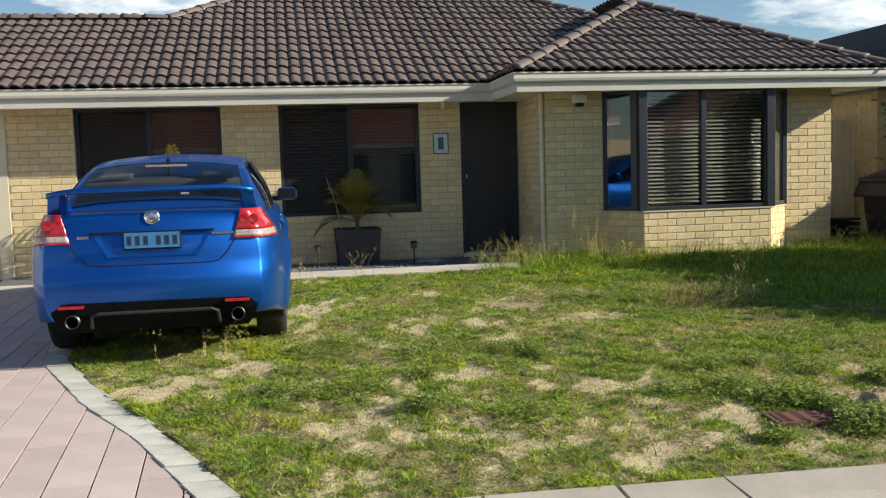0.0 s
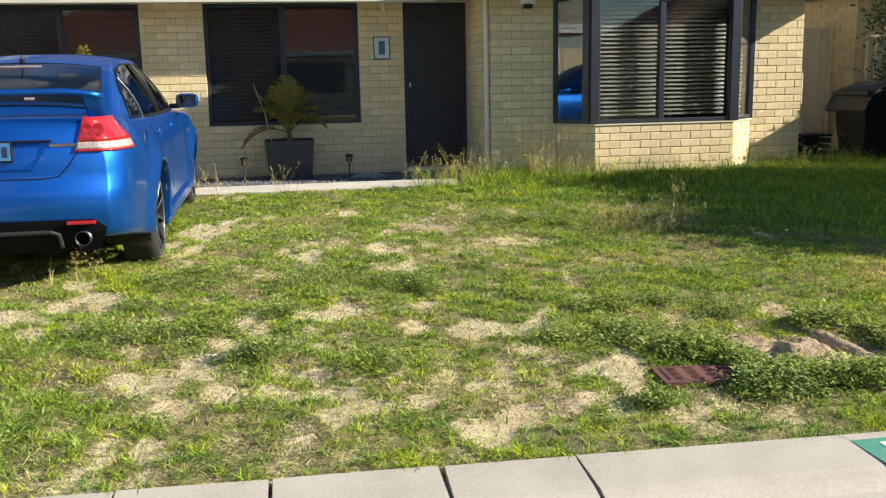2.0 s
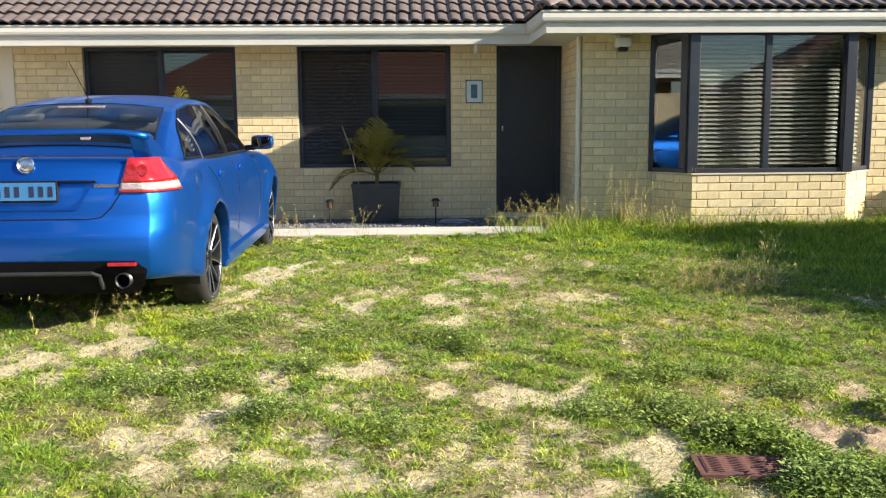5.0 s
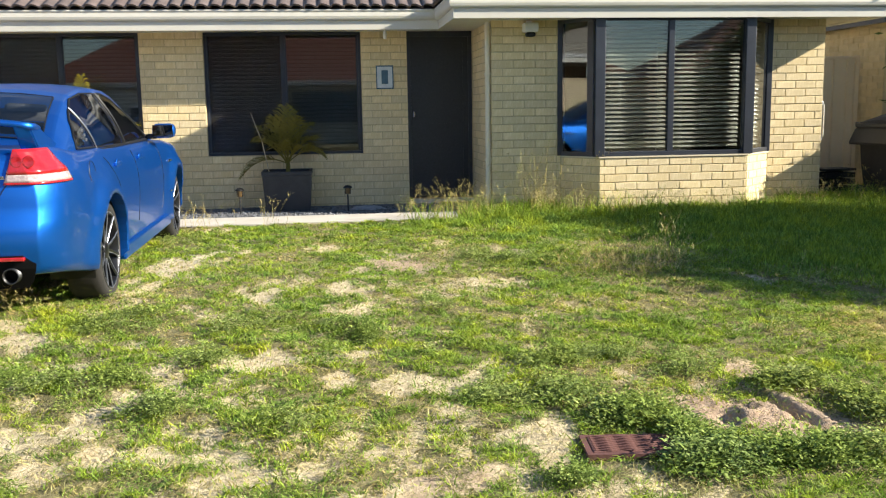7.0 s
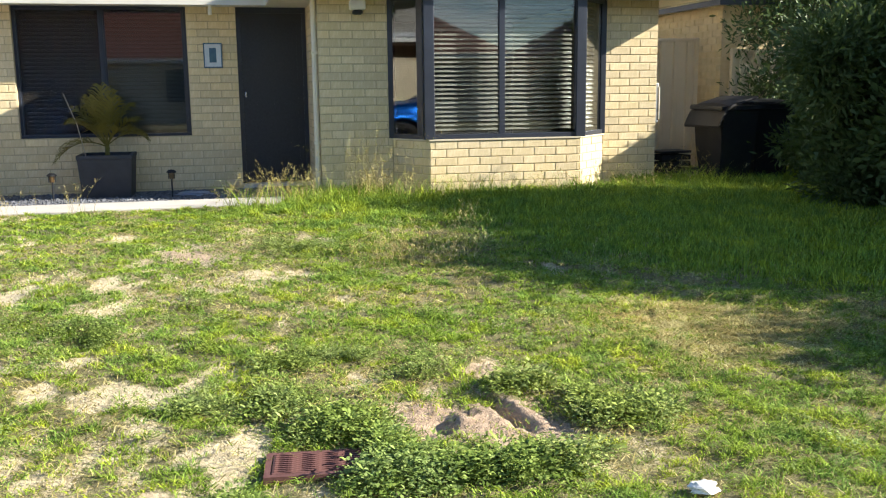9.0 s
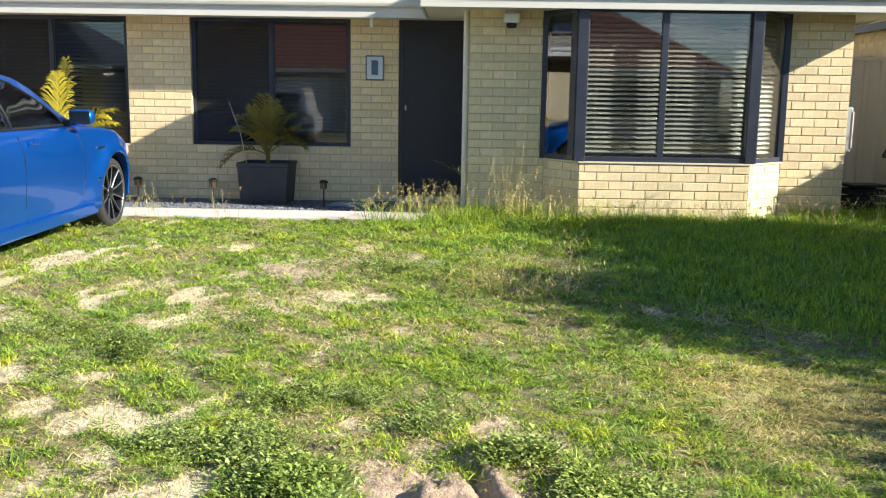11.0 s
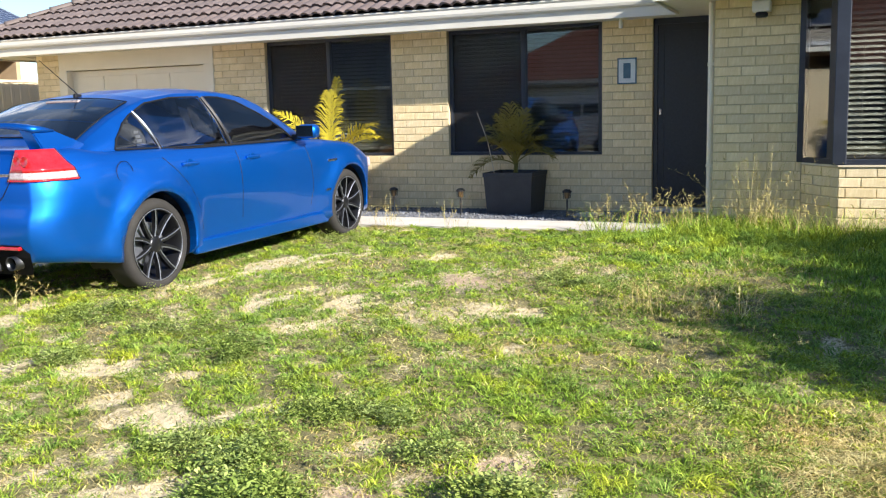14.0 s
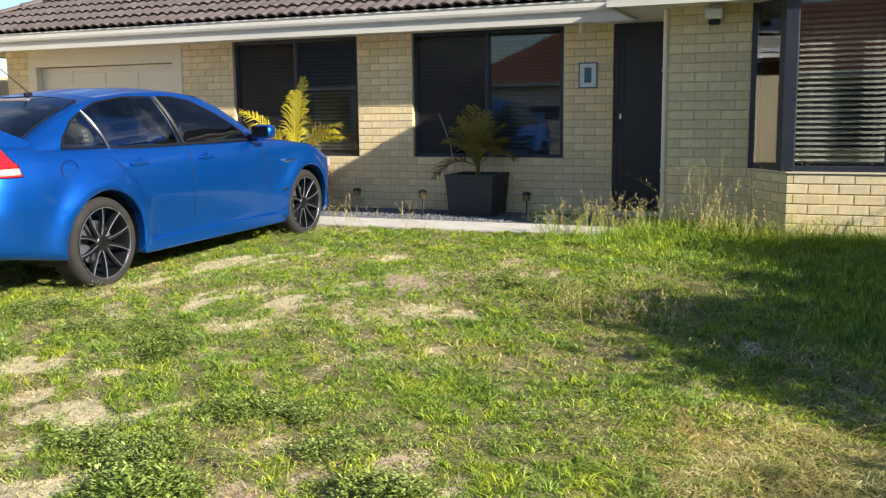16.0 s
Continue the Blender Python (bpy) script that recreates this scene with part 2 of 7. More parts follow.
SAND_NEAR = (
    (0.44, 5.08, 0.13, 0.11), (0.31, 4.94, 0.14, 0.11), (0.62, 4.77, 0.09, 0.09), (0.83, 4.77, 0.09, 0.07), (0.97, 4.94, 0.11, 0.06), (1.13, 4.72, 0.13, 0.06),
    (1.29, 4.53, 0.07, 0.06), (1.74, 4.65, 0.08, 0.05), (1.81, 4.54, 0.06, 0.05), (2.30, 4.71, 0.10, 0.06), (2.47, 4.82, 0.04, 0.10), (2.18, 4.41, 0.11, 0.05),
    (1.96, 4.35, 0.09, 0.07), (1.46, 4.53, 0.06, 0.05), (3.32, 4.87, 0.26, 0.18), (3.60, 4.75, 0.10, 0.12), (0.37, 4.63, 0.13, 0.06), (1.62, 4.15, 0.10, 0.10),
    (-0.38, 4.85, 0.11, 0.06), (0.38, 4.21, 0.06, 0.06), (1.16, 4.47, 0.12, 0.06), (2.54, 4.16, 0.08, 0.04),
)
PATCHES = SAND_FAR + SAND_MIDDLE + SAND_NEAR


def bareness(x, y):
    """0 in full grass, 1 on bare sand."""
    x, y = np.asarray(x, float), np.asarray(y, float)

    def waves(f, k):
        r = np.random.default_rng(k)
        out = np.zeros_like(x)
        for _ in range(9):
            a, ph, w = r.uniform(0, 6.283), r.uniform(0, 6.283), f * r.uniform(0.6, 1.6)
            out += np.sin(w * (x * np.cos(a) + y * np.sin(a) * 0.8) + ph)
        return out / 3.0

    big, mid, fine = waves(2.2, 1), waves(7.0, 2), waves(21.0, 3)
    wob = 0.9 * mid + 0.8 * fine
    b = np.clip(0.19 + 0.16 * big + 0.2 * mid + 0.22 * fine - 0.09 * np.clip(x - 2.5, 0, 3) - 0.1 * np.clip(y - 9.2, 0, 2), 0, 0.6)
    for cx, cy, rx, ry in PATCHES:
        d = np.sqrt(((x - cx) / (rx * 1.42)) ** 2 + ((y - cy) / (ry * 1.35 + 0.03)) ** 2) + 0.55 * wob
        b = np.maximum(b, np.clip(1.15 - 0.85 * d, 0, 0.92))
    return b


# ---- ground, road, kerb ----
def ground_material():
    n = Nodes("lawn_soil")
    at = n.t.nodes.new("ShaderNodeAttribute")
    at.attribute_name = "bare"
    dug = n.t.nodes.new("ShaderNodeAttribute")
    dug.attribute_name = "dug"
    sand = n.mix(dug.outputs["Fac"], n.ramp(n.noise(18, 6, 0.75), (0.3, (0.38, 0.30, 0.17)), (0.66, (0.72, 0.61, 0.40))), n.ramp(n.noise(18, 6, 0.75), (0.3, (0.27, 0.185, 0.12)), (0.66, (0.58, 0.43, 0.30))))
    grass = n.ramp(n.noise(9, 6, 0.7), (0.3, (0.10, 0.095, 0.036)), (0.55, (0.21, 0.185, 0.08)), (0.75, (0.44, 0.37, 0.20)))
    f = n.math("ADD", at.outputs["Fac"], n.math("MULTIPLY", n.math("SUBTRACT", n.noise(46, 6, 0.8), 0.5), 2.0))
    n.color(n.mix(n.ramp(f, (0.42, (0, 0, 0)), (0.58, (1, 1, 1))), grass, sand))
    n.set(Roughness=0.95)
    n.bump(n.noise(60, 5, 0.7), 0.8, 0.03)
    return n.mat


gx = np.concatenate([[-400, -120, -40, -20, -12], np.arange(-8, -2.2, 0.5), np.arange(-2.2, 6.0, 0.022), np.arange(6.0, 9.6, 0.06), np.arange(10, 16, 1.0), [20, 40, 120, 400]])
gy = np.concatenate([[-400, -120, -40, -20, -10, -5.6, -5.5, 3.40], np.arange(3.44, 6.2, 0.02), np.arange(6.2, 11.4, 0.045), [11.6, 12, 12.6, 13.3, 14, 20, 40, 120, 400]])
GX, GY = np.meshgrid(gx, gy)
BARE = bareness(GX, GY)
GZ = lawn_z(GX, GY) - 0.012 * BARE
# the dug hollow with its ridge beside the drain cover
hx, hy = GX - 3.42, GY - 4.86
along, across = hx * 0.35 - hy * 0.94, hx * 0.94 + hy * 0.35
trench = -0.055 * np.exp(-((across - 0.075) / 0.032) ** 2 - (along / 0.20) ** 4)
ridge = 0.030 * np.exp(-((across - 0.135) / 0.045) ** 2 - (along / 0.22) ** 4) + 0.014 * np.exp(-((across + 0.01) / 0.05) ** 2 - (along / 0.2) ** 4)
pit = -0.045 * np.exp(-((hx + 0.20) / 0.045) ** 2 - ((hy + 0.06) / 0.06) ** 2) + 0.022 * np.exp(-((hx + 0.13) / 0.04) ** 2 - ((hy + 0.05) / 0.07) ** 2)
rake = 0.005 * np.sin(95 * across + 2 * np.sin(14 * along)) * np.exp(-((hx + 0.03) / 0.12) ** 2 - (hy / 0.14) ** 2)
lumps = 0.013 * np.sin(43 * hx + 2 * np.sin(37 * hy)) * np.sin(51 * hy + 2 * np.sin(29 * hx)) * np.exp(-(hx / 0.35) ** 4 - (hy / 0.24) ** 4)
GZ += trench + ridge + pit + rake + lumps
# a tyre's print in the sand
tx_, ty_ = GX - 0.66, GY - 4.78
GZ += 0.008 * np.sign(np.sin(88 * (tx_ - 0.35 * ty_))) * np.exp(-(tx_ / 0.10) ** 4 - (ty_ / 0.10) ** 4) - 0.010 * np.exp(-(tx_ / 0.14) ** 4 - (ty_ / 0.13) ** 4)
GZ = np.where((GX < drive_edge(GY) - 0.02) & (GX > -7) & (GY > 3.8) & (GY < 12.8), -0.16, GZ)
GZ = np.where((GX > -3.7) & (GX < 2.98) & (GY > 11.385) & (GY < 13.5), -0.15, GZ)
GZ = np.where((GY < kerb_back(GX) - 0.02) & (GY > -5.55), -0.5, GZ)
GZ = np.where(GY <= -5.55, -0.03, GZ)
gi = np.arange(len(gx) * len(gy)).reshape(len(gy), len(gx))
gf = np.stack([gi[:-1, :-1], gi[:-1, 1:], gi[1:, 1:], gi[1:, :-1]], -1).reshape(-1, 4)
gme = big_mesh("ground", np.stack([GX, GY, GZ], -1).reshape(-1, 3), gf, ground_material(), smooth=True)
gme.attributes.new("bare", "FLOAT", "POINT").data.foreach_set("value", BARE.astype(np.float32).ravel())
DUG = np.clip(1.4 * np.exp(-(hx / 0.40) ** 4 - (hy / 0.28) ** 4) + 1.2 * np.exp(-((GX - 2.25) / 0.45) ** 4 - ((GY - 8.65) / 0.35) ** 4) + 0.8 * np.exp(-((GX - 1.96) / 0.18) ** 4 - ((GY - 4.35) / 0.15) ** 4) + 0.9 * np.exp(-((GX - 3.48) / 0.2) ** 4 - ((GY - 5.36) / 0.15) ** 4), 0, 1)
gme.attributes.new("dug", "FLOAT", "POINT").data.foreach_set("value", DUG.astype(np.float32).ravel())
tagged(new("ground", gme), "patchy green lawn with bare sandy spots", "lawn", kind="structure")

bm = bmesh.new()
prism(bm, [(-120, -5.1), (120, -5.1), (120, 4.3), (-120, 4.3)], -0.45, -0.145)
tagged(part("road", bm, ROAD), "worn reddish-brown asphalt street", "road", kind="structure")


def kerb_run(y_road, y_back, name):
    """Mountable concrete kerb sections with open joints."""
    s = 1 if y_back > y_road else -1
    w = abs(y_back - y_road)
    base = tagged(part(name, boxes((-60, min(y_road + 0.04 * s, y_back - 0.03 * s), -0.42, 60, max(y_road + 0.04 * s, y_back - 0.03 * s), -0.075)), KERB), "pale concrete mountable kerb", "kerb", kind="structure")
    prof = ((0.0, -0.30), (0.0, -0.135), (0.03, -0.115), (0.10, -0.065), (0.14, -0.045), (0.20, -0.035), (w, -0.03), (w, -0.30))
    rnd = random.Random(5)
    cuts = [-58.0 + 2.4 * i for i in range(24)] + [0.30, 0.82, 1.41, 1.90, 3.9, 5.6] + [8.0 + 2.4 * i for i in range(20)]
    for a, b in zip(cuts, cuts[1:]):
        bm = bmesh.new()
        skew = rnd.uniform(-0.03, 0.03)
        rows = []
        for x in (a + 0.007, b - 0.007):
            rows.append([bm.verts.new((x + skew * (d - 0.2), y_road + s * d, z + rnd.uniform(-0.002, 0.002))) for d, z in prof])
        for i in range(len(prof) - 1):
            q = (rows[0][i], rows[1][i], rows[1][i + 1], rows[0][i + 1])
            bm.faces.new(q if s > 0 else q[::-1])
        bm.faces.new(rows[0])
        bm.faces.new(rows[1][::-1])
        bmesh.ops.recalc_face_normals(bm, faces=bm.faces)
        part("kerb_section", bm, KERB, base)
    return base


near_kerb = kerb_run(3.42, 3.89, "kerb")
near_kerb.matrix_world = Matrix.Translation((0, 3.925, 0)) @ Matrix.Rotation(-math.atan(0.033), 4, "Z") @ Matrix.Translation((0, -3.89, 0))
kerb_run(-5.05, -5.5, "kerb_opposite")
GREEN_PAINT = surface("green_paint", (0.05, 0.22, 0.16), (0.10, 0.32, 0.24), 14, 0.6, grain=60)
WHITE_PAINT = surface("white_paint", (0.70, 0.70, 0.66), (0.82, 0.82, 0.78), 6, 0.6, bump=0.1)
mark = tagged(part("kerb_mark", boxes((2.93, 3.54, -0.0315, 3.50, 3.77, -0.0285)), GREEN_PAINT), "faded green painted panel on the kerb", "painted mark")
part("bar", boxes((3.02, 3.58, -0.0285, 3.08, 3.73, -0.0265)), WHITE_PAINT, mark, "worn white painted bar")
part("bar", boxes((3.20, 3.58, -0.0285, 3.26, 3.73, -0.0265)), WHITE_PAINT, mark, "worn white painted bar")

# ---- path, gravel bed ----
bm = bmesh.new()
prism(bm, [(-3.7, 11.40), (-0.1, 11.34), (1.6, 11.41), (2.95, 11.36), (3.02, 11.6), (3.05, 12.10), (-3.7, 12.10)], -0.1, 0.105)
bmesh.ops.bevel(bm, geom=[e for e in bm.edges if all(v.co.z > 0 for v in e.verts)], offset=0.015, segments=2, affect="EDGES")
tagged(part("path", bm, CONCRETE), "pale concrete garden path before the house", "path", kind="structure")
tagged(part("gravel_bed", boxes((-3.6, 12.10, -0.1, 3.44, YM + 0.05, 0.085)), GRAVEL), "dark blue-grey gravel bed under the windows", "gravel", kind="structure")
rg = np.random.default_rng(8)
n = 2600
px, py = rg.uniform(-1.5, 3.4, n), rg.uniform(12.12, 13.3, n)
octv = np.array([(1, 0, 0), (0, 1, 0), (-1, 0, 0), (0, -1, 0), (0, 0, 0.8), (0, 0, -0.8)])
octf = np.array([(0, 1, 4), (1, 2, 4), (2, 3, 4), (3, 0, 4), (1, 0, 5), (2, 1, 5), (3, 2, 5), (0, 3, 5)])
sz = rg.uniform(0.008, 0.022, (n, 1, 1)) * rg.uniform(0.6, 1.3, (n, 6, 1))
v = octv[None] * sz + np.stack([px, py, np.full(n, 0.088)], -1)[:, None]
tagged(new("gravel", big_mesh("gravel", v.reshape(-1, 3), (octf[None] + 6 * np.arange(n)[:, None, None]).reshape(-1, 3), surface("gravel_stone", (0.05, 0.055, 0.065), (0.20, 0.21, 0.23), 20, 0.8, per=0.4), 3)), "loose dark gravel stones", "gravel", kind="stuff")


# ---- walls of brick ----
def wall_core(name, label, m, length, thick, z0, z1, holes, material=MORTAR):
    """One solid wall with openings; local x along it, y into it, holes as x0, z0, x1, z1."""
    us = sorted({0.0, length, *[h[0] for h in holes], *[h[2] for h in holes]})
    ws = sorted({z0, z1, *[h[1] for h in holes], *[h[3] for h in holes]})
    us, ws = [u for u in us if 0 <= u <= length], [w for w in ws if z0 <= w <= z1]
    solid = [[not any(h[0] - 1e-6 < (a + b) / 2 < h[2] and h[1] < (c + d) / 2 < h[3] for h in holes) for c, d in zip(ws, ws[1:])] for a, b in zip(us, us[1:])]
    bm, vs = bmesh.new(), {}

    def v(i, j, k):
        key = (i, j, k)
        if key not in vs:
            vs[key] = bm.verts.new((us[i], 0.008 if k == 0 else thick, ws[j]))
        return vs[key]

    ni, nj = len(us) - 1, len(ws) - 1
    full = lambda i, j: 0 <= i < ni and 0 <= j < nj and solid[i][j]
    for i in range(ni):
        for j in range(nj):
            if not solid[i][j]:
                continue
            bm.faces.new((v(i, j, 0), v(i + 1, j, 0), v(i + 1, j + 1, 0), v(i, j + 1, 0)))
            bm.faces.new((v(i, j, 1), v(i, j + 1, 1), v(i + 1, j + 1, 1), v(i + 1, j, 1)))
            if not full(i - 1, j):
                bm.faces.new((v(i, j, 0), v(i, j + 1, 0), v(i, j + 1, 1), v(i, j, 1)))
            if not full(i + 1, j):
                bm.faces.new((v(i + 1, j, 0), v(i + 1, j, 1), v(i + 1, j + 1, 1), v(i + 1, j + 1, 0)))
            if not full(i, j - 1):
                bm.faces.new((v(i, j, 0), v(i, j, 1), v(i + 1, j, 1), v(i + 1, j, 0)))
            if not full(i, j + 1):
                bm.faces.new((v(i, j + 1, 0), v(i + 1, j + 1, 0), v(i + 1, j + 1, 1), v(i, j + 1, 1)))
    ob = part(name, bm, material)
    ob.matrix_world = m
    return tagged(ob, label, "wall", kind="structure")


def brick_mesh():
    bm = bmesh.new()
    box(bm, 0, 0, 0, 1, 0.06, COURSE - 0.011)
    front = [e for e in bm.edges if all(abs(v.co.y) < 1e-6 for v in e.verts)]
    bmesh.ops.bevel(bm, geom=front, offset=0.003, segments=1, affect="EDGES")
    return mesh_of(bm, "brick", BRICK)


BRICK_ME = brick_mesh()
brick_rnd = random.Random(3)


def lay_bricks(wall, length, z0, z1, holes, start=0.0, limit=300, ends=0.0, first=lambda u, z: True, place=Matrix.Identity(4)):
    """Bricks in running bond on a wall's face; the first ones are objects, the rest one mesh."""
    rows, r = [], 0
    z = z0
    while z < z1 - 0.02:
        h = min(COURSE, z1 - z)
        mid = z + h / 2
        cuts = sorted([(hh[0], hh[2]) for hh in holes if hh[1] < mid < hh[3]])
        spans, a = [], -ends
        for c0, c1 in cuts:
            if c0 > a:
                spans.append((a, c0))
            a = max(a, c1)
        if a < length + ends:
            spans.append((a, length + ends))
        off = start + (LONG / 2 if r % 2 else 0)
        for s0, s1 in spans:
            k = math.floor((s0 - off) / LONG)
            while off + k * LONG < s1:
                b0, b1 = max(s0, off + k * LONG), min(s1, off + (k + 1) * LONG)
                k += 1
                if b1 - b0 > 0.03:
                    rows.append((b0 + 0.0055, b1 - 0.0055, z, h))
        z += COURSE
        r += 1
    rest = bmesh.new()
    rows.sort(key=lambda q: not first(q[0], q[2]))
    for i, (b0, b1, zz, h) in enumerate(rows):
        m = place @ pose(b0, brick_rnd.uniform(-0.0015, 0.0025), zz + brick_rnd.uniform(-0.001, 0.001), brick_rnd.uniform(-0.4, 0.4), 0, brick_rnd.uniform(-0.35, 0.35)) @ Matrix.Diagonal((b1 - b0, 1, h / COURSE, 1))
        if i < limit:
            ob = new("brick", BRICK_ME)
            ob.parent = wall
            ob.matrix_local = m
        else:
            old = len(rest.verts)
            rest.from_mesh(BRICK_ME)
            rest.verts.ensure_lookup_table()
            for vv in rest.verts[old:]:
                vv.co = m @ vv.co
    if len(rest.verts):
        ob = part("brickwork", rest, BRICK, wall, "cream brickwork")
        ob["kind"] = "stuff"
    else:
        rest.free()


W1 = (-2.70, -0.767, 0.762, 2.325)
W2 = (0.022, 2.003, 0.762, 2.325)
main_holes = [(-6.45 + 6.9, -1, -3.57 + 6.9, 9), (W1[0] + 6.9, W1[2], W1[1] + 6.9, 9), (W2[0] + 6.9, W2[2], W2[1] + 6.9, 9), (2.60 + 6.9, -1, 3.455 + 6.9, 9)]
WALL_TOP = 2.42
BASE = 0.762 - 9 * COURSE
wall_main = wall_core("wall_main", "cream face-brick front wall in running bond", pose(-6.9, YM, 0), 3.46 + 6.9, 0.22, -0.2, WALL_TOP, main_holes)
wing_len = XR - XL
wing_holes = [(4.288 - XL, -1, 6.867 - XL, 9)]
wall_wing = wall_core("wall_wing", "cream face-brick wall of the projecting front wing", pose(XL, YW, 0), wing_len, 0.22, -0.2, WALL_TOP, wing_holes)
wall_wing_side = wall_core("wall_wing_side", "cream brick side wall beside the front door", pose(XL, YM, 0, 0, 0, -90), YM - YW - 0.22, 0.22, -0.2, WALL_TOP, [])
wall_wing_side.matrix_world = pose(XL, YM + 0.22, 0, 0, 0, -90)
wall_right = wall_core("wall_right", "cream brick side wall of the house", pose(XR, YW + 0.22, 0, 0, 0, 90), 12.0, 0.22, -0.2, WALL_TOP, [])
wall_left = wall_core("wall_left", "cream brick side wall of the garage", pose(-6.9, 24.0, 0, 0, 0, -90), 24.0 - YM - 0.22, 0.22, -0.2, WALL_TOP, [], BRICK)
tagged(part("wall_back", boxes((-6.9, 24.0, -0.2, XR, 24.2, WALL_TOP)), BRICK), "plain back wall of the house", "wall", kind="structure")

# bay under the bow window
bay_pts = [(4.288, YW), (4.623, YB), (6.40, YB), (6.867, YW)]
SILL = 0.745
bm = bmesh.new()
prism(bm, [(4.29, YW + 0.01), (4.628, YB + 0.008), (6.395, YB + 0.008), (6.865, YW + 0.01)], -0.2, SILL - 0.012)
bay = tagged(part("wall_bay", bm, MORTAR), "low cream brick wall under the bay window", "wall", kind="structure")
tagged(part("bay_sill", prism(bmesh.new(), [(4.27, YW + 0.2), (4.285, YW - 0.01), (4.615, YB - 0.012), (6.405, YB - 0.012), (6.885, YW - 0.005), (6.885, YW + 0.2)], SILL - 0.012, SILL + 0.004), surface("sill_mortar", (0.55, 0.48, 0.34), (0.66, 0.58, 0.42), 6, 0.8)), "cream rendered sill cap of the bay", "sill", kind="structure")

# ---- windows ----
GLASS = Nodes("window_glass")
GLASS.set(Base_Color=(0.50, 0.57, 0.60, 1), Roughness=0.0, IOR=1.65)
GLASS.b.inputs["Transmission Weight"].default_value = 1.0
GLASS = GLASS.mat
SCREEN = Nodes("fly_screen_mesh")
SCREEN.color(SCREEN.ramp(SCREEN.noise(60, 3, 0.6), (0.3, (0.018, 0.016, 0.015)), (0.7, (0.034, 0.030, 0.028))))
SCREEN.set(Roughness=0.7)
holes_ = SCREEN.add("ShaderNodeBsdfTransparent")
weave = SCREEN.add("ShaderNodeMixShader")
SCREEN.link(SCREEN.math("ADD", SCREEN.math("MULTIPLY", SCREEN.noise(4, 3, 0.5), 0.25), 0.32), weave.inputs[0])
SCREEN.link(holes_.outputs[0], weave.inputs[1])
SCREEN.link(SCREEN.b.outputs[0], weave.inputs[2])
SCREEN.link(weave.outputs[0], SCREEN.out.inputs["Surface"])
SCREEN = SCREEN.mat
SLAT_DARK = surface("dark_blind_slat", (0.21, 0.20, 0.19), (0.28, 0.27, 0.25), 3, 0.6, bump=0.02)
SLAT = surface("cream_blind_slat", (0.25, 0.235, 0.19), (0.31, 0.29, 0.235), 3, 0.55, bump=0.02)


def pane_ob(name, parent, m, w, z0, z1, t=0.006):
    bm = boxes((0, -t / 2, z0, w, t / 2, z1))
    ob = part(name, bm, GLASS, parent, "dark reflective window glass")
    ob.matrix_local = m
    ob.visible_shadow = False
    return ob


def blind(parent_name, label, m, w, z0, z1, material, gap=0.05, tilt=38.0):
    """A venetian blind: headrail and single slats."""
    b = thing(parent_name, label, "window blind", "window blinds", m)
    part("headrail", boxes((0, -0.025, z1 - 0.05, w, 0.025, z1), bevel=0.004), material, b)
    bm = bmesh.new()
    ww = 0.024
    rows = [[bm.verts.new((x, y, z)) for y, z in ((-ww, -0.003), (0, 0.003), (ww, -0.003), (ww, -0.0045), (0, 0.0015), (-ww, -0.0045))] for x in (0.0, w)]
    for i in range(6):
        bm.faces.new((rows[0][i], rows[0][(i + 1) % 6], rows[1][(i + 1) % 6], rows[1][i]))
    bm.faces.new(rows[0][::-1])
    bm.faces.new(rows[1])
    me = mesh_of(bm, "slat", material)
    z = z1 - 0.08
    while z > z0 + 0.03:
        ob = new("slat", me)
        ob.parent = b
        ob.matrix_local = pose(0, 0, z, tilt, 0, 0)
        z -= gap
    for x in (w * 0.15, w * 0.85):
        part("cord", tube(bmesh.new(), [(x, -0.027, z0 + 0.02), (x, -0.027, z1 - 0.04)], 0.0025, 5), material, b)
    return b


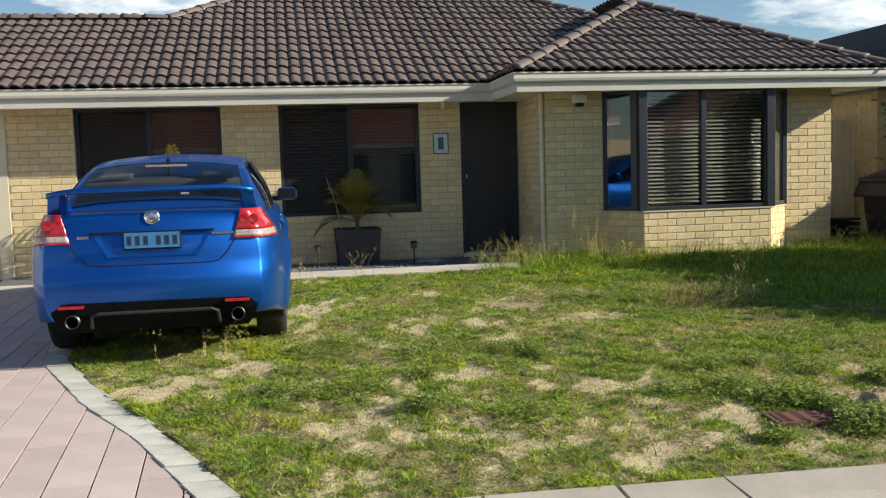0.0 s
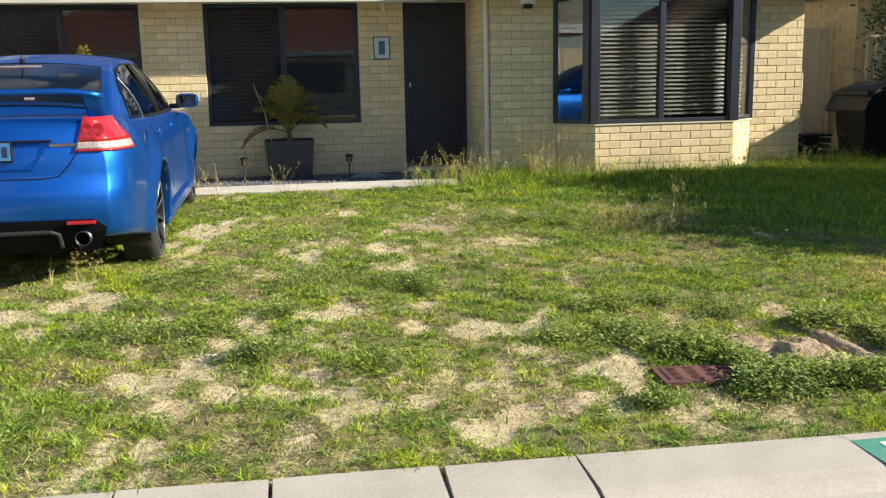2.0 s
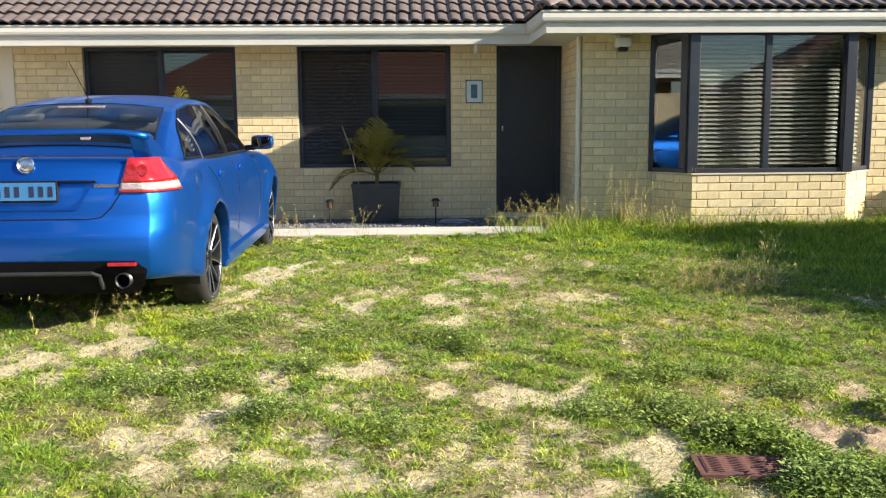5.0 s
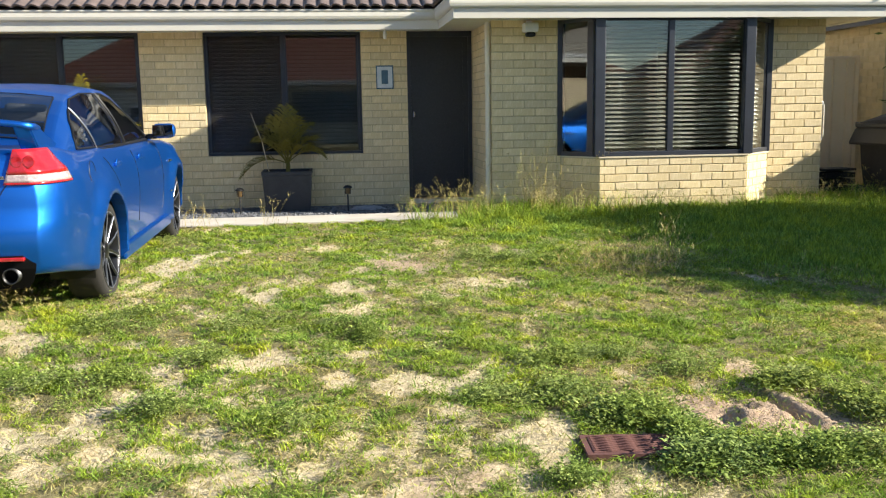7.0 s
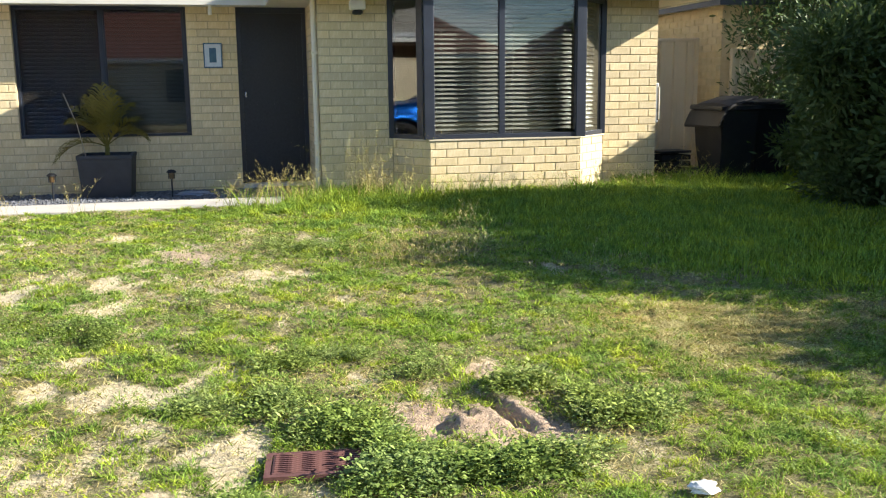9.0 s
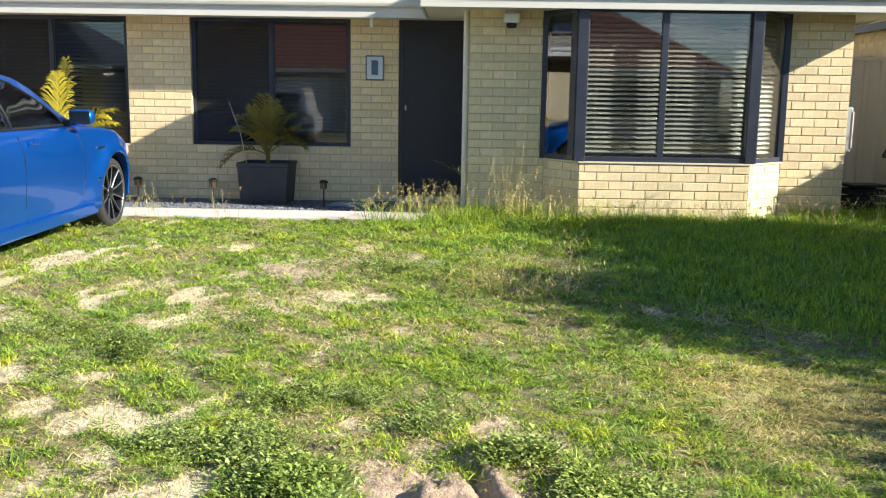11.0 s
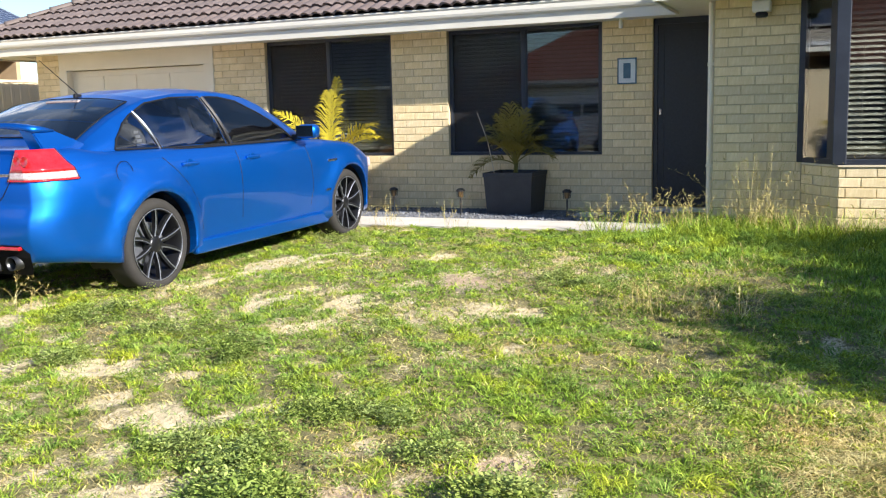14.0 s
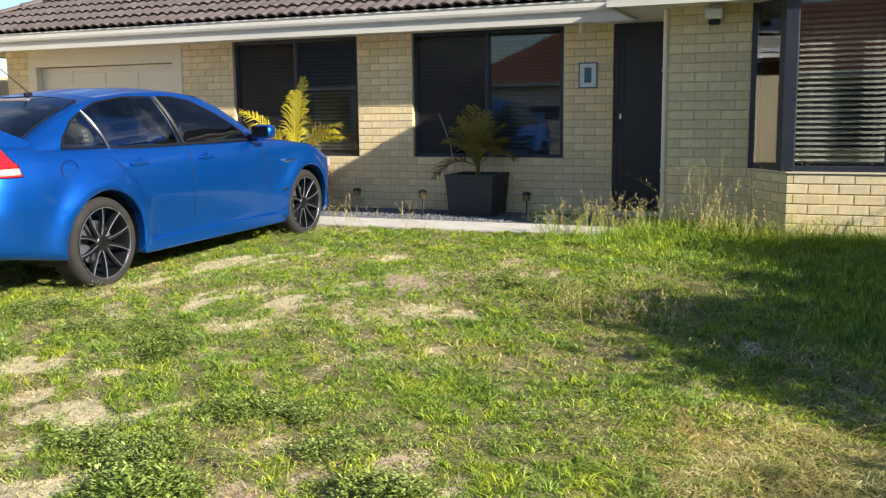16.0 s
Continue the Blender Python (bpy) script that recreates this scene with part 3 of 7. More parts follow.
def window(name, x0, x1, z0, z1, y):
    w = tagged(new(name), "wide two-pane sliding window with a dark aluminium frame", "window", kind="structure")
    w.matrix_world = pose(x0, y, 0)
    W, f, d = x1 - x0, 0.034, 0.08
    part("frame_head", boxes((0, 0.0, z1 - f, W, d, z1), bevel=0.004), FRAME, w)
    part("frame_sill", boxes((0, -0.012, z0, W, d, z0 + f), bevel=0.004), FRAME, w)
    for a in (0, W - f):
        part("frame_jamb", boxes((a, 0.0, z0 + f, a + f, d, z1 - f), bevel=0.004), FRAME, w)
    mid = W / 2
    part("mullion", boxes((mid - 0.024, 0.004, z0 + f, mid + 0.024, d - 0.01, z1 - f), bevel=0.004), FRAME, w)
    pane_ob("pane", w, pose(f, 0.055, 0), mid - f - 0.024, z0 + f, z1 - f)
    part("fly_screen", boxes((f + 0.012, 0.022, z0 + f + 0.012, mid - 0.036, 0.024, z1 - f - 0.012)), SCREEN, w, "dark mesh fly screen")
    part("screen_frame", boxes((f, 0.016, z0 + f, mid - 0.024, 0.030, z0 + f + 0.012), (f, 0.016, z1 - f - 0.012, mid - 0.024, 0.030, z1 - f), (f, 0.016, z0 + f + 0.012, f + 0.012, 0.030, z1 - f - 0.012), (mid - 0.036, 0.016, z0 + f + 0.012, mid - 0.024, 0.030, z1 - f - 0.012)), FRAME, w)
    sash = part("sash", boxes((mid + 0.024, 0.02, z0 + f, mid + 0.042, 0.045, z1 - f), (W - f - 0.025, 0.02, z0 + f, W - f, 0.045, z1 - f)), FRAME, w)
    pane_ob("pane", w, pose(mid + 0.042, 0.032, 0), W - f - mid - 0.067, z0 + f, z1 - f)
    blind("window_blind", "dark grey venetian blind lowered behind the window", pose(x0 + 0.06, y + 0.17, 0), W - 0.12, z0 + 0.05, z1 - 0.03, SLAT_DARK, tilt=58)


window("window_1", *W1[:2], W1[2], 2.318, YM + 0.06)
window("window_2", *W2[:2], W2[2], 2.318, YM + 0.06)

bay_win = tagged(new("window_3"), "angled bay window with dark aluminium frames", "window", kind="structure")
bz0, bz1 = SILL + 0.004, 2.335
bp = [Vector((x, y + 0.03, 0)) for x, y in bay_pts]
for i in range(3):
    a, b = bp[i], bp[i + 1]
    L = (b - a).length
    m = Matrix.Translation(a) @ Matrix.Rotation(math.atan2(b.y - a.y, b.x - a.x), 4, "Z")
    side = part("frame", boxes((0.0, -0.02, bz0, L, 0.05, bz0 + 0.05), bevel=0.004), FRAME, bay_win)
    side.matrix_local = m
    part("frame", boxes((0.0, -0.02, bz1 - 0.06, L, 0.05, bz1), bevel=0.004), FRAME, bay_win).matrix_local = m
    if i == 1:
        mid = 5.463 - a.x
        part("mullion", boxes((mid - 0.035, -0.018, bz0 + 0.05, mid + 0.035, 0.048, bz1 - 0.06), bevel=0.004), FRAME, bay_win).matrix_local = m
        pane_ob("pane", bay_win, m @ pose(0.05, 0.01, 0), mid - 0.085, bz0 + 0.05, bz1 - 0.06)
        pane_ob("pane", bay_win, m @ pose(mid + 0.035, 0.024, 0), L - mid - 0.085, bz0 + 0.05, bz1 - 0.06)
        blind("window_blind", "cream venetian blind lowered behind the bay window", m @ pose(0.06, 0.14, 0), mid - 0.07, bz0 + 0.03, bz1 - 0.05, SLAT)
        blind("window_blind", "cream venetian blind lowered behind the bay window", m @ pose(mid + 0.04, 0.14, 0), L - mid - 0.10, bz0 + 0.03, bz1 - 0.05, SLAT)
    else:
        pane_ob("pane", bay_win, m @ (pose(0.05, -0.022, 0, 0, 0, 11) if i == 0 else pose(0.05, 0.01, 0)), L - 0.1, bz0 + 0.05, bz1 - 0.06)
        if i == 0:
            bay_win.children[-1].visible_shadow = True
            part("frame_jamb", boxes((L - 0.17, -0.012, bz0 + 0.05, L - 0.02, 0.03, bz1 - 0.06), bevel=0.004), FRAME, bay_win).matrix_local = m
        if i == 2:
            blind("window_blind", "cream venetian blind lowered behind the bay window", m @ pose(0.12, 0.10, 0), L - 0.2, bz0 + 0.03, bz1 - 0.05, SLAT)
for i, (p, s) in enumerate(zip(bp, (0.045, 0.06, 0.06, 0.045))):
    post = part("corner_post", boxes((p.x - s, p.y - 0.04, bz0, p.x + s * (0.6 if i == 3 else 1), p.y + 0.06, bz1), bevel=0.008), FRAME, bay_win)

# ---- front door ----
door = tagged(new("door_1"), "closed black security screen door with a dark frame", "door", kind="structure")
door.matrix_world = pose(2.60, YM + 0.05, 0)
part("frame_head", boxes((0, 0, 2.25, 0.855, 0.1, 2.325), bevel=0.004), FRAME, door)
for a in (0, 0.805):
    part("frame_jamb", boxes((a, 0, 0.14, a + 0.05, 0.1, 2.25), bevel=0.004), FRAME, door)
leaf = part("leaf", boxes((0.05, 0.02, 0.16, 0.805, 0.055, 2.25), bevel=0.004), DOOR_MESH, door, "dark mesh door leaf")
part("stile", boxes((0.05, 0.012, 0.16, 0.12, 0.021, 2.25)), DOOR_MESH, door)
part("stile", boxes((0.735, 0.012, 0.16, 0.805, 0.021, 2.25)), DOOR_MESH, door)
part("rail", boxes((0.12, 0.012, 1.06, 0.735, 0.021, 1.13)), DOOR_MESH, door)
part("rail", boxes((0.12, 0.012, 0.16, 0.735, 0.021, 0.28)), DOOR_MESH, door)
part("rail", boxes((0.12, 0.012, 2.17, 0.735, 0.021, 2.25)), DOOR_MESH, door)
CHROME = surface("chrome", (0.55, 0.56, 0.58), (0.7, 0.71, 0.73), 5, 0.18, 1.0, bump=0)
bm = boxes((0.072, -0.004, 1.22, 0.094, 0.012, 1.29), bevel=0.003)
tube(bm, [(0.083, -0.004, 1.265), (0.083, -0.02, 1.265)], 0.009, 8)
part("handle", bm, CHROME, door, "small chrome lock and knob")
part("threshold", boxes((0.0, -0.10, 0.0, 0.855, 0.12, 0.14), bevel=0.006), CONCRETE, door)

# ---- garage door ----
gar = tagged(new("door_2"), "closed cream sectional garage door", "garage door", kind="structure")
gar.matrix_world = pose(-6.45, YM, 0)
part("lintel", boxes((0, 0.0, 2.075, 2.88, 0.14, 2.33), bevel=0.004), CREAM_PAINT, gar)
for a in (0, 2.72):
    part("jamb", boxes((a, -0.01, -0.1, a + 0.16, 0.16, 2.075), bevel=0.004), CREAM_PAINT, gar)
for i in range(4):
    z = 0.03 + i * 0.51
    bm = boxes((0.16, 0.11, z, 2.72, 0.15, z + 0.505), bevel=0.003)
    for k in range(4):
        x = 0.24 + k * 0.62
        box(bm, x, 0.102, z + 0.09, x + 0.54, 0.115, z + 0.42, bevel=0.005)
    part("panel", bm, CREAM_PAINT, gar)

# ---- rooms added behind the windows, wall colour darkened as if unlit ----
ROOM = surface("unlit_room_wall", (0.16, 0.15, 0.13), (0.20, 0.19, 0.165), 2, 0.9, bump=0.02)
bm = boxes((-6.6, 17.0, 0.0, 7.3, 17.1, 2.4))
tagged(part("wall_inner", bm, ROOM), "added inner wall behind the front rooms, toned dark as if unlit", "wall", kind="structure")
tagged(part("wall_hall", boxes((-2.95, YM + 0.23, 0.0, -2.85, 17.0, 2.4)), ROOM), "added inner wall beside the garage, toned dark as if unlit", "wall", kind="structure")
tagged(part("wall_entry", boxes((2.40, YM + 0.23, 0.0, 2.5, 17.0, 2.4)), ROOM), "added inner wall beside the entry, toned dark as if unlit", "wall", kind="structure")
tagged(part("floor", boxes((-6.6, YM + 0.23, -0.05, 7.3, 17.0, 0.15), (XL + 0.23, YW + 0.23, -0.05, 7.3, YM + 0.23, 0.15)), surface("floor_boards", (0.08, 0.05, 0.03), (0.14, 0.09, 0.055), 4, 0.5)), "dark floor inside the house", "floor", kind="structure")
tagged(part("ceiling", boxes((-6.6, YM + 0.23, 2.425, 7.3, 23.9, 2.47), (XL + 0.23, YB + 0.12, 2.425, 7.3, YM + 0.23, 2.47)), ROOM), "added ceiling inside the house, toned dark as if unlit", "ceiling", kind="structure")

# ---- eaves, gutter, soffit ----
LINE = [(-7.8, 18.0), (-7.8, 12.75), (2.9, 12.75), (2.9, 11.35), (8.1, 11.35), (8.1, 24.6)]


def inset(line, d):
    """The eaves line moved d towards the house."""
    out = []
    for i, p in enumerate(line):
        ns = []
        for a, b in ((i - 1, i), (i, i + 1)):
            if 0 <= a and b < len(line):
                dx, dy = line[b][0] - line[a][0], line[b][1] - line[a][1]
                k = math.hypot(dx, dy)
                ns.append((-dy / k, dx / k))
        nx, ny = (sum(q[0] for q in ns), sum(q[1] for q in ns)) if len(ns) == 2 else ns[0]
        out.append((p[0] + d * nx, p[1] + d * ny))
    return out


def sweep(profile, line=LINE, closed=True):
    bm = bmesh.new()
    rings = [[bm.verts.new((*q, z)) for q in inset(line, d)] for d, z in profile]
    n = len(rings)
    for i in range(n if closed else n - 1):
        a, b = rings[i], rings[(i + 1) % n]
        for j in range(len(line) - 1):
            bm.faces.new((a[j], a[j + 1], b[j + 1], b[j]))
    bmesh.ops.recalc_face_normals(bm, faces=bm.faces)
    return bm


GUTTER = surface("gutter_paint", (0.52, 0.50, 0.44), (0.60, 0.58, 0.51), 1.5, 0.4, bump=0.02)
tagged(part("gutter", sweep([(0.0, 2.455), (0.006, 2.50), (-0.006, 2.52), (-0.004, 2.535), (0.012, 2.537), (0.018, 2.51), (0.02, 2.46), (0.035, 2.425), (0.095, 2.420), (0.11, 2.43), (0.11, 2.405), (0.028, 2.405), (0.008, 2.425)]), GUTTER), "cream painted metal eaves gutter", "gutter", kind="structure")
tagged(part("fascia", sweep([(0.05, 2.295), (0.05, 2.404), (0.075, 2.404), (0.075, 2.295)]), GUTTER), "cream fascia board under the gutter", "trim", kind="structure")
soff = sweep([(0.075, 2.318), (0.62, 2.318), (0.62, 2.335), (0.075, 2.335)])
tagged(part("soffit", soff, SOFFIT), "pale flat eaves lining", "soffit", kind="structure")
tagged(part("bay_soffit", prism(bmesh.new(), [(4.25, YW + 0.2), (4.25, YB - 0.05), (6.9, YB - 0.05), (6.9, YW + 0.2)], 2.338, 2.42), SOFFIT), "pale eaves lining over the bay window", "soffit", kind="structure")
bm = tube(bmesh.new(), [(XL - 0.035, YW + 0.07, 0.05), (XL - 0.035, YW + 0.07, 2.31)], 0.032, 10)
pipe = tagged(part("downpipe", bm, CREAM_PAINT), "cream round downpipe on the wing's corner", "downpipe", kind="structure")
for z in (0.7, 1.7):
    part("bracket", boxes((XL - 0.07, YW + 0.035, z, XL, YW + 0.105, z + 0.03)), CREAM_PAINT, pipe)

# ---- roof ----
HIGH = 2.545
rb = bmesh.new()


def rz(d):
    return HIGH + PITCH * d


def roof_face(bm, pts):
    bm.faces.new([bm.verts.new(p) for p in pts])


APEX = (1.95, 18.9)
front_plan = [(-7.8, 12.75), (2.9, 12.75), (5.5, 15.35), APEX, (-1.6, 15.35), (-5.2, 15.35)]
fz = lambda x, y: rz(y - 12.75) - 0.03
wz = lambda x, y: rz(y - 11.35) - 0.03
lz = lambda x, y: rz(x - 2.9) - 0.03
ez = lambda x, y: rz(8.1 - x) - 0.03
gz_ = lambda x, y: rz(x + 7.8) - 0.03
roof = tagged(part("roof", rb, ROOF_UNDER), "hipped roof of dark brown concrete tiles", "roof", kind="structure")
rb = bmesh.new()
roof_face(rb, [(x, y, fz(x, y)) for x, y in front_plan])
roof_face(rb, [(x, y, wz(x, y)) for x, y in ((2.9, 11.35), (8.1, 11.35), (5.5, 13.95))])
roof_face(rb, [(x, y, lz(x, y)) for x, y in ((2.9, 12.75), (2.9, 11.35), (5.5, 13.95), (5.5, 15.35))])
roof_face(rb, [(x, y, ez(x, y)) for x, y in ((8.1, 11.35), (8.1, 25.05), APEX, (5.5, 15.35), (5.5, 13.95))])
roof_face(rb, [(x, y, gz_(x, y)) for x, y in ((-7.8, 17.95), (-7.8, 12.75), (-5.2, 15.35))])
roof_face(rb, [(-5.2, 15.35, rz(2.6) - 0.03), (-1.6, 15.35, rz(2.6) - 0.03), (-4.2, 17.95, HIGH - 0.03), (-7.8, 17.95, HIGH - 0.03)])
roof_face(rb, [(-4.2, 17.95, HIGH - 0.03), (-1.6, 15.35, rz(2.6) - 0.03), (*APEX, rz(6.15) - 0.03), (-4.2, 25.05, HIGH - 0.03)])
roof_face(rb, [(-4.2, 25.05, HIGH - 0.03), (*APEX, rz(6.15) - 0.03), (8.1, 25.05, HIGH - 0.03)])
me = mesh_of(rb, "roof", ROOF_UNDER)
roof.data = me

TW, TG = 0.32, 0.285


def tile_mesh():
    """An interlocking tile with a roll and a pan, thick at its lower edge; local x across, y up the plan."""
    bm = bmesh.new()
    prof = [(TW * x, z) for x, z in ((0.0, 0.003), (0.05, 0.028), (0.16, 0.034), (0.28, 0.028), (0.40, 0.010), (0.5, 0.003), (0.55, 0.028), (0.66, 0.034), (0.78, 0.028), (0.90, 0.010), (1.0, 0.003))]
    rows = []
    for y, lift in ((-0.038, 0.038), (TG, 0.0)):
        rows.append([bm.verts.new((x, y, z + lift + PITCH * y)) for x, z in prof])
    lip = [bm.verts.new(v.co) for v in rows[0]]
    low = [bm.verts.new((x, -0.006, z + 0.003 + PITCH * -0.006)) for x, z in prof]
    for i in range(len(prof) - 1):
        bm.faces.new((rows[0][i], rows[0][i + 1], rows[1][i + 1], rows[1][i]))
        bm.faces.new((low[i], low[i + 1], lip[i + 1], lip[i]))
    bm.faces.new((low[0], lip[0], bm.verts.new(rows[1][0].co)))
    return mesh_of(bm, "tile", TILE, True)


TILE_ME = tile_mesh()
tile_rnd = random.Random(4)


def tile_face(origin, yaw, plan, limit, near=lambda p: True):
    """Tiles over a roof plane; plan: its polygon. Local x along the eaves, y up; cut tiles at hips and valleys are joined."""
    m0 = Matrix.Translation((origin[0], origin[1], HIGH)) @ Matrix.Rotation(radians(yaw), 4, "Z")
    inv = m0.inverted()
    poly = [(inv @ Vector((x, y, 0))).to_2d() for x, y in plan]
    n = len(poly)

    def side(p, i):
        a, b = poly[i], poly[(i + 1) % n]
        return (b.x - a.x) * (p[1] - a.y) - (b.y - a.y) * (p[0] - a.x)

    def inside(p):
        hit = False
        for i in range(n):
            a, b = poly[i], poly[(i + 1) % n]
            if (a.y > p[1]) != (b.y > p[1]) and p[0] < (b.x - a.x) * (p[1] - a.y) / (b.y - a.y) + a.x:
                hit = not hit
        return hit

    x0, x1 = min(p.x for p in poly), max(p.x for p in poly)
    y1 = max(p.y for p in poly)
    whole, cut = [], bmesh.new()
    j = 0
    while j * TG < y1:
        i = 0
        while x0 + i * TW < x1:
            x, y = x0 + i * TW, j * TG
            i += 1
            ins = [inside((x + a, y + b)) for a in (0.005, TW - 0.005) for b in (0.01, TG - 0.01)]
            if all(ins):
                whole.append((x, y))
            elif any(ins) or inside((x + TW / 2, y + TG / 2)):
                t = bmesh.new()
                t.from_mesh(TILE_ME)
                for v in t.verts:
                    v.co += Vector((x, y, PITCH * y))
                for k in range(n):
                    a, b = poly[k], poly[(k + 1) % n]
                    d = b - a
                    if abs(d.y) < 1e-3:
                        continue
                    mid = Vector((x + TW / 2, y + TG / 2))
                    u = max(0, min(1, (mid - a).dot(d) / d.length_squared))
                    if (a + d * u - mid).length > 0.3:
                        continue
                    bmesh.ops.bisect_plane(t, geom=t.verts[:] + t.edges[:] + t.faces[:], plane_co=(a.x, a.y, 0), plane_no=(d.y, -d.x, 0), clear_outer=True)
                tm = bpy.data.meshes.new("cut")
                t.to_mesh(tm)
                t.free()
                cut.from_mesh(tm)
                bpy.data.meshes.remove(tm)
        j += 1
    whole.sort(key=lambda p: not near(m0 @ Vector((p[0], p[1], 0))))
    for k, (x, y) in enumerate(whole):
        m = pose(x, y, PITCH * y + tile_rnd.uniform(-0.002, 0.003), tile_rnd.uniform(-0.5, 0.5), tile_rnd.uniform(-0.5, 0.5), tile_rnd.uniform(-0.5, 0.5))
        if k < limit:
            ob = new("tile", TILE_ME)
            ob.parent = roof
            ob.matrix_local = m0 @ m
        else:
            old = len(cut.verts)
            cut.from_mesh(TILE_ME)
            cut.verts.ensure_lookup_table()
            for v in cut.verts[old:]:
                v.co = m @ v.co
    ob = part("tiling", cut, TILE, roof, "dark brown roof tiling", True)
    ob["kind"] = "stuff"
    ob.matrix_local = m0


def caps(a, b, size=0.34):
    """Half-round ridge or hip caps along a line."""
    a, b = Vector(a), Vector(b)
    d = (b - a)
    n = max(1, round(d.length / size))
    q = Matrix.Translation(a) @ d.to_track_quat("Y", "Z").to_matrix().to_4x4()
    bm = bmesh.new()
    st = d.length / n
    rows = []
    for y, r, lift in ((-0.03, 0.115, 0.012), (0.02, 0.11, 0.008), (st, 0.10, 0.0)):
        rows.append([bm.verts.new((r * math.cos(t), y, r * 0.62 * math.sin(t) + lift - 0.01)) for t in [math.pi * k / 8 for k in range(9)]])
    low = [bm.verts.new((0.085 * math.cos(t), -0.03, 0.05 * math.sin(t) - 0.01)) for t in [math.pi * k / 8 for k in range(9)]]
    for r0, r1 in ((low, rows[0]), (rows[0], rows[1]), (rows[1], rows[2])):
        for i in range(8):
            bm.faces.new((r0[i + 1], r0[i], r1[i], r1[i + 1]))
    bmesh.ops.recalc_face_normals(bm, faces=bm.faces)
    me = mesh_of(bm, "ridge_cap", RIDGE, True)
    for i in range(n):
        ob = new("ridge_cap", me)
        ob.parent = roof
        ob.matrix_local = q @ pose(tile_rnd.uniform(-0.006, 0.006), i * st, 0, 0, tile_rnd.uniform(-2, 2), 0)


RIDGE = surface("ridge_tile", (0.105, 0.084, 0.076), (0.165, 0.132, 0.118), 3, 0.65, grain=60, bump=0.3, per=0.08)
up = 0.03
caps((2.92, 11.37, HIGH + up), (5.5, 13.95, rz(2.6) + up))
caps((8.08, 11.37, HIGH + up), (5.5, 13.95, rz(2.6) + up))
caps((5.5, 13.95, rz(2.6) + up), (5.5, 15.35, rz(2.6) + up))
caps((5.5, 15.35, rz(2.6) + up), (*APEX, rz(6.15) + up))
caps((-1.6, 15.35, rz(2.6) + up), (*APEX, rz(6.15) + up))
caps((-5.2, 15.35, rz(2.6) + up), (-1.6, 15.35, rz(2.6) + up))
caps((-7.78, 12.77, HIGH + up), (-5.2, 15.35, rz(2.6) + up))

# ---- the blue car; local x to its right, y ahead, z up, from the ground under the rear axle ----
def paint():
    n = Nodes("blue_metallic_paint")
    flake = n.noise(900, 1, 0.5)
    n.color(n.mix(n.ramp(n.noise(1.3, 4, 0.6), (0.35, (0, 0, 0)), (0.7, (1, 1, 1))), n.mix(flake, (0.0005, 0.080, 0.37), (0.001, 0.112, 0.52)), n.mix(flake, (0.0005, 0.087, 0.39), (0.001, 0.120, 0.54))))
    n.set(Roughness=0.32, Metallic=0.78, Coat_Weight=0.45, Coat_Roughness=0.03)
    n.link(n.math("ADD", n.math("MULTIPLY", n.noise(3, 5, 0.6), 0.10), 0.34), n.b.inputs["Roughness"])
    return n.mat


PAINT = paint()
TINT = Nodes("tinted_car_glass")
TINT.set(Base_Color=(0.17, 0.20, 0.22, 1), Roughness=0.0, IOR=1.5)
TINT.b.inputs["Transmission Weight"].default_value = 1.0
TINT = TINT.mat
TRIM = surface("black_trim", (0.005, 0.005, 0.006), (0.011, 0.011, 0.012), 9, 0.5, bump=0.03, spec=0.3)
MATT_BLACK = surface("matt_black_plastic", (0.004, 0.004, 0.0045), (0.009, 0.009, 0.0095), 9, 0.85, bump=0.05, spec=0.1)
RUBBER = surface("tyre_rubber", (0.011, 0.0105, 0.010), (0.026, 0.024, 0.022), 7, 0.85, grain=120, bump=0.2)
RIM_DARK = surface("dark_rim", (0.012, 0.013, 0.015), (0.025, 0.026, 0.03), 6, 0.3, 0.6, bump=0)
TIP = surface("dark_chrome", (0.06, 0.062, 0.065), (0.12, 0.122, 0.125), 9, 0.45, 1.0, bump=0)
RIM_CUT = surface("machined_rim_edge", (0.20, 0.22, 0.26), (0.32, 0.34, 0.39), 9, 0.35, 0.8, bump=0)
RED_LENS = surface("red_lens", (0.26, 0.004, 0.006), (0.50, 0.015, 0.020), 26, 0.12, bump=0.2, coat=1.0)
CLEAR_LENS = surface("clear_lens", (0.26, 0.19, 0.19), (0.55, 0.46, 0.45), 45, 0.12, bump=0.3, coat=1.0)
SEAT = surface("grey_seat_cloth", (0.05, 0.05, 0.052), (0.10, 0.10, 0.105), 6, 0.9)
PLATE = surface("pale_blue_plate", (0.035, 0.17, 0.38), (0.06, 0.22, 0.45), 6, 0.45, bump=0.03)
MIRROR = surface("mirror_silver", (0.15, 0.155, 0.165), (0.19, 0.195, 0.205), 3, 0.03, 1.0, bump=0)
INK = surface("dark_ink", (0.01, 0.02, 0.06), (0.02, 0.03, 0.08), 6, 0.5, bump=0)

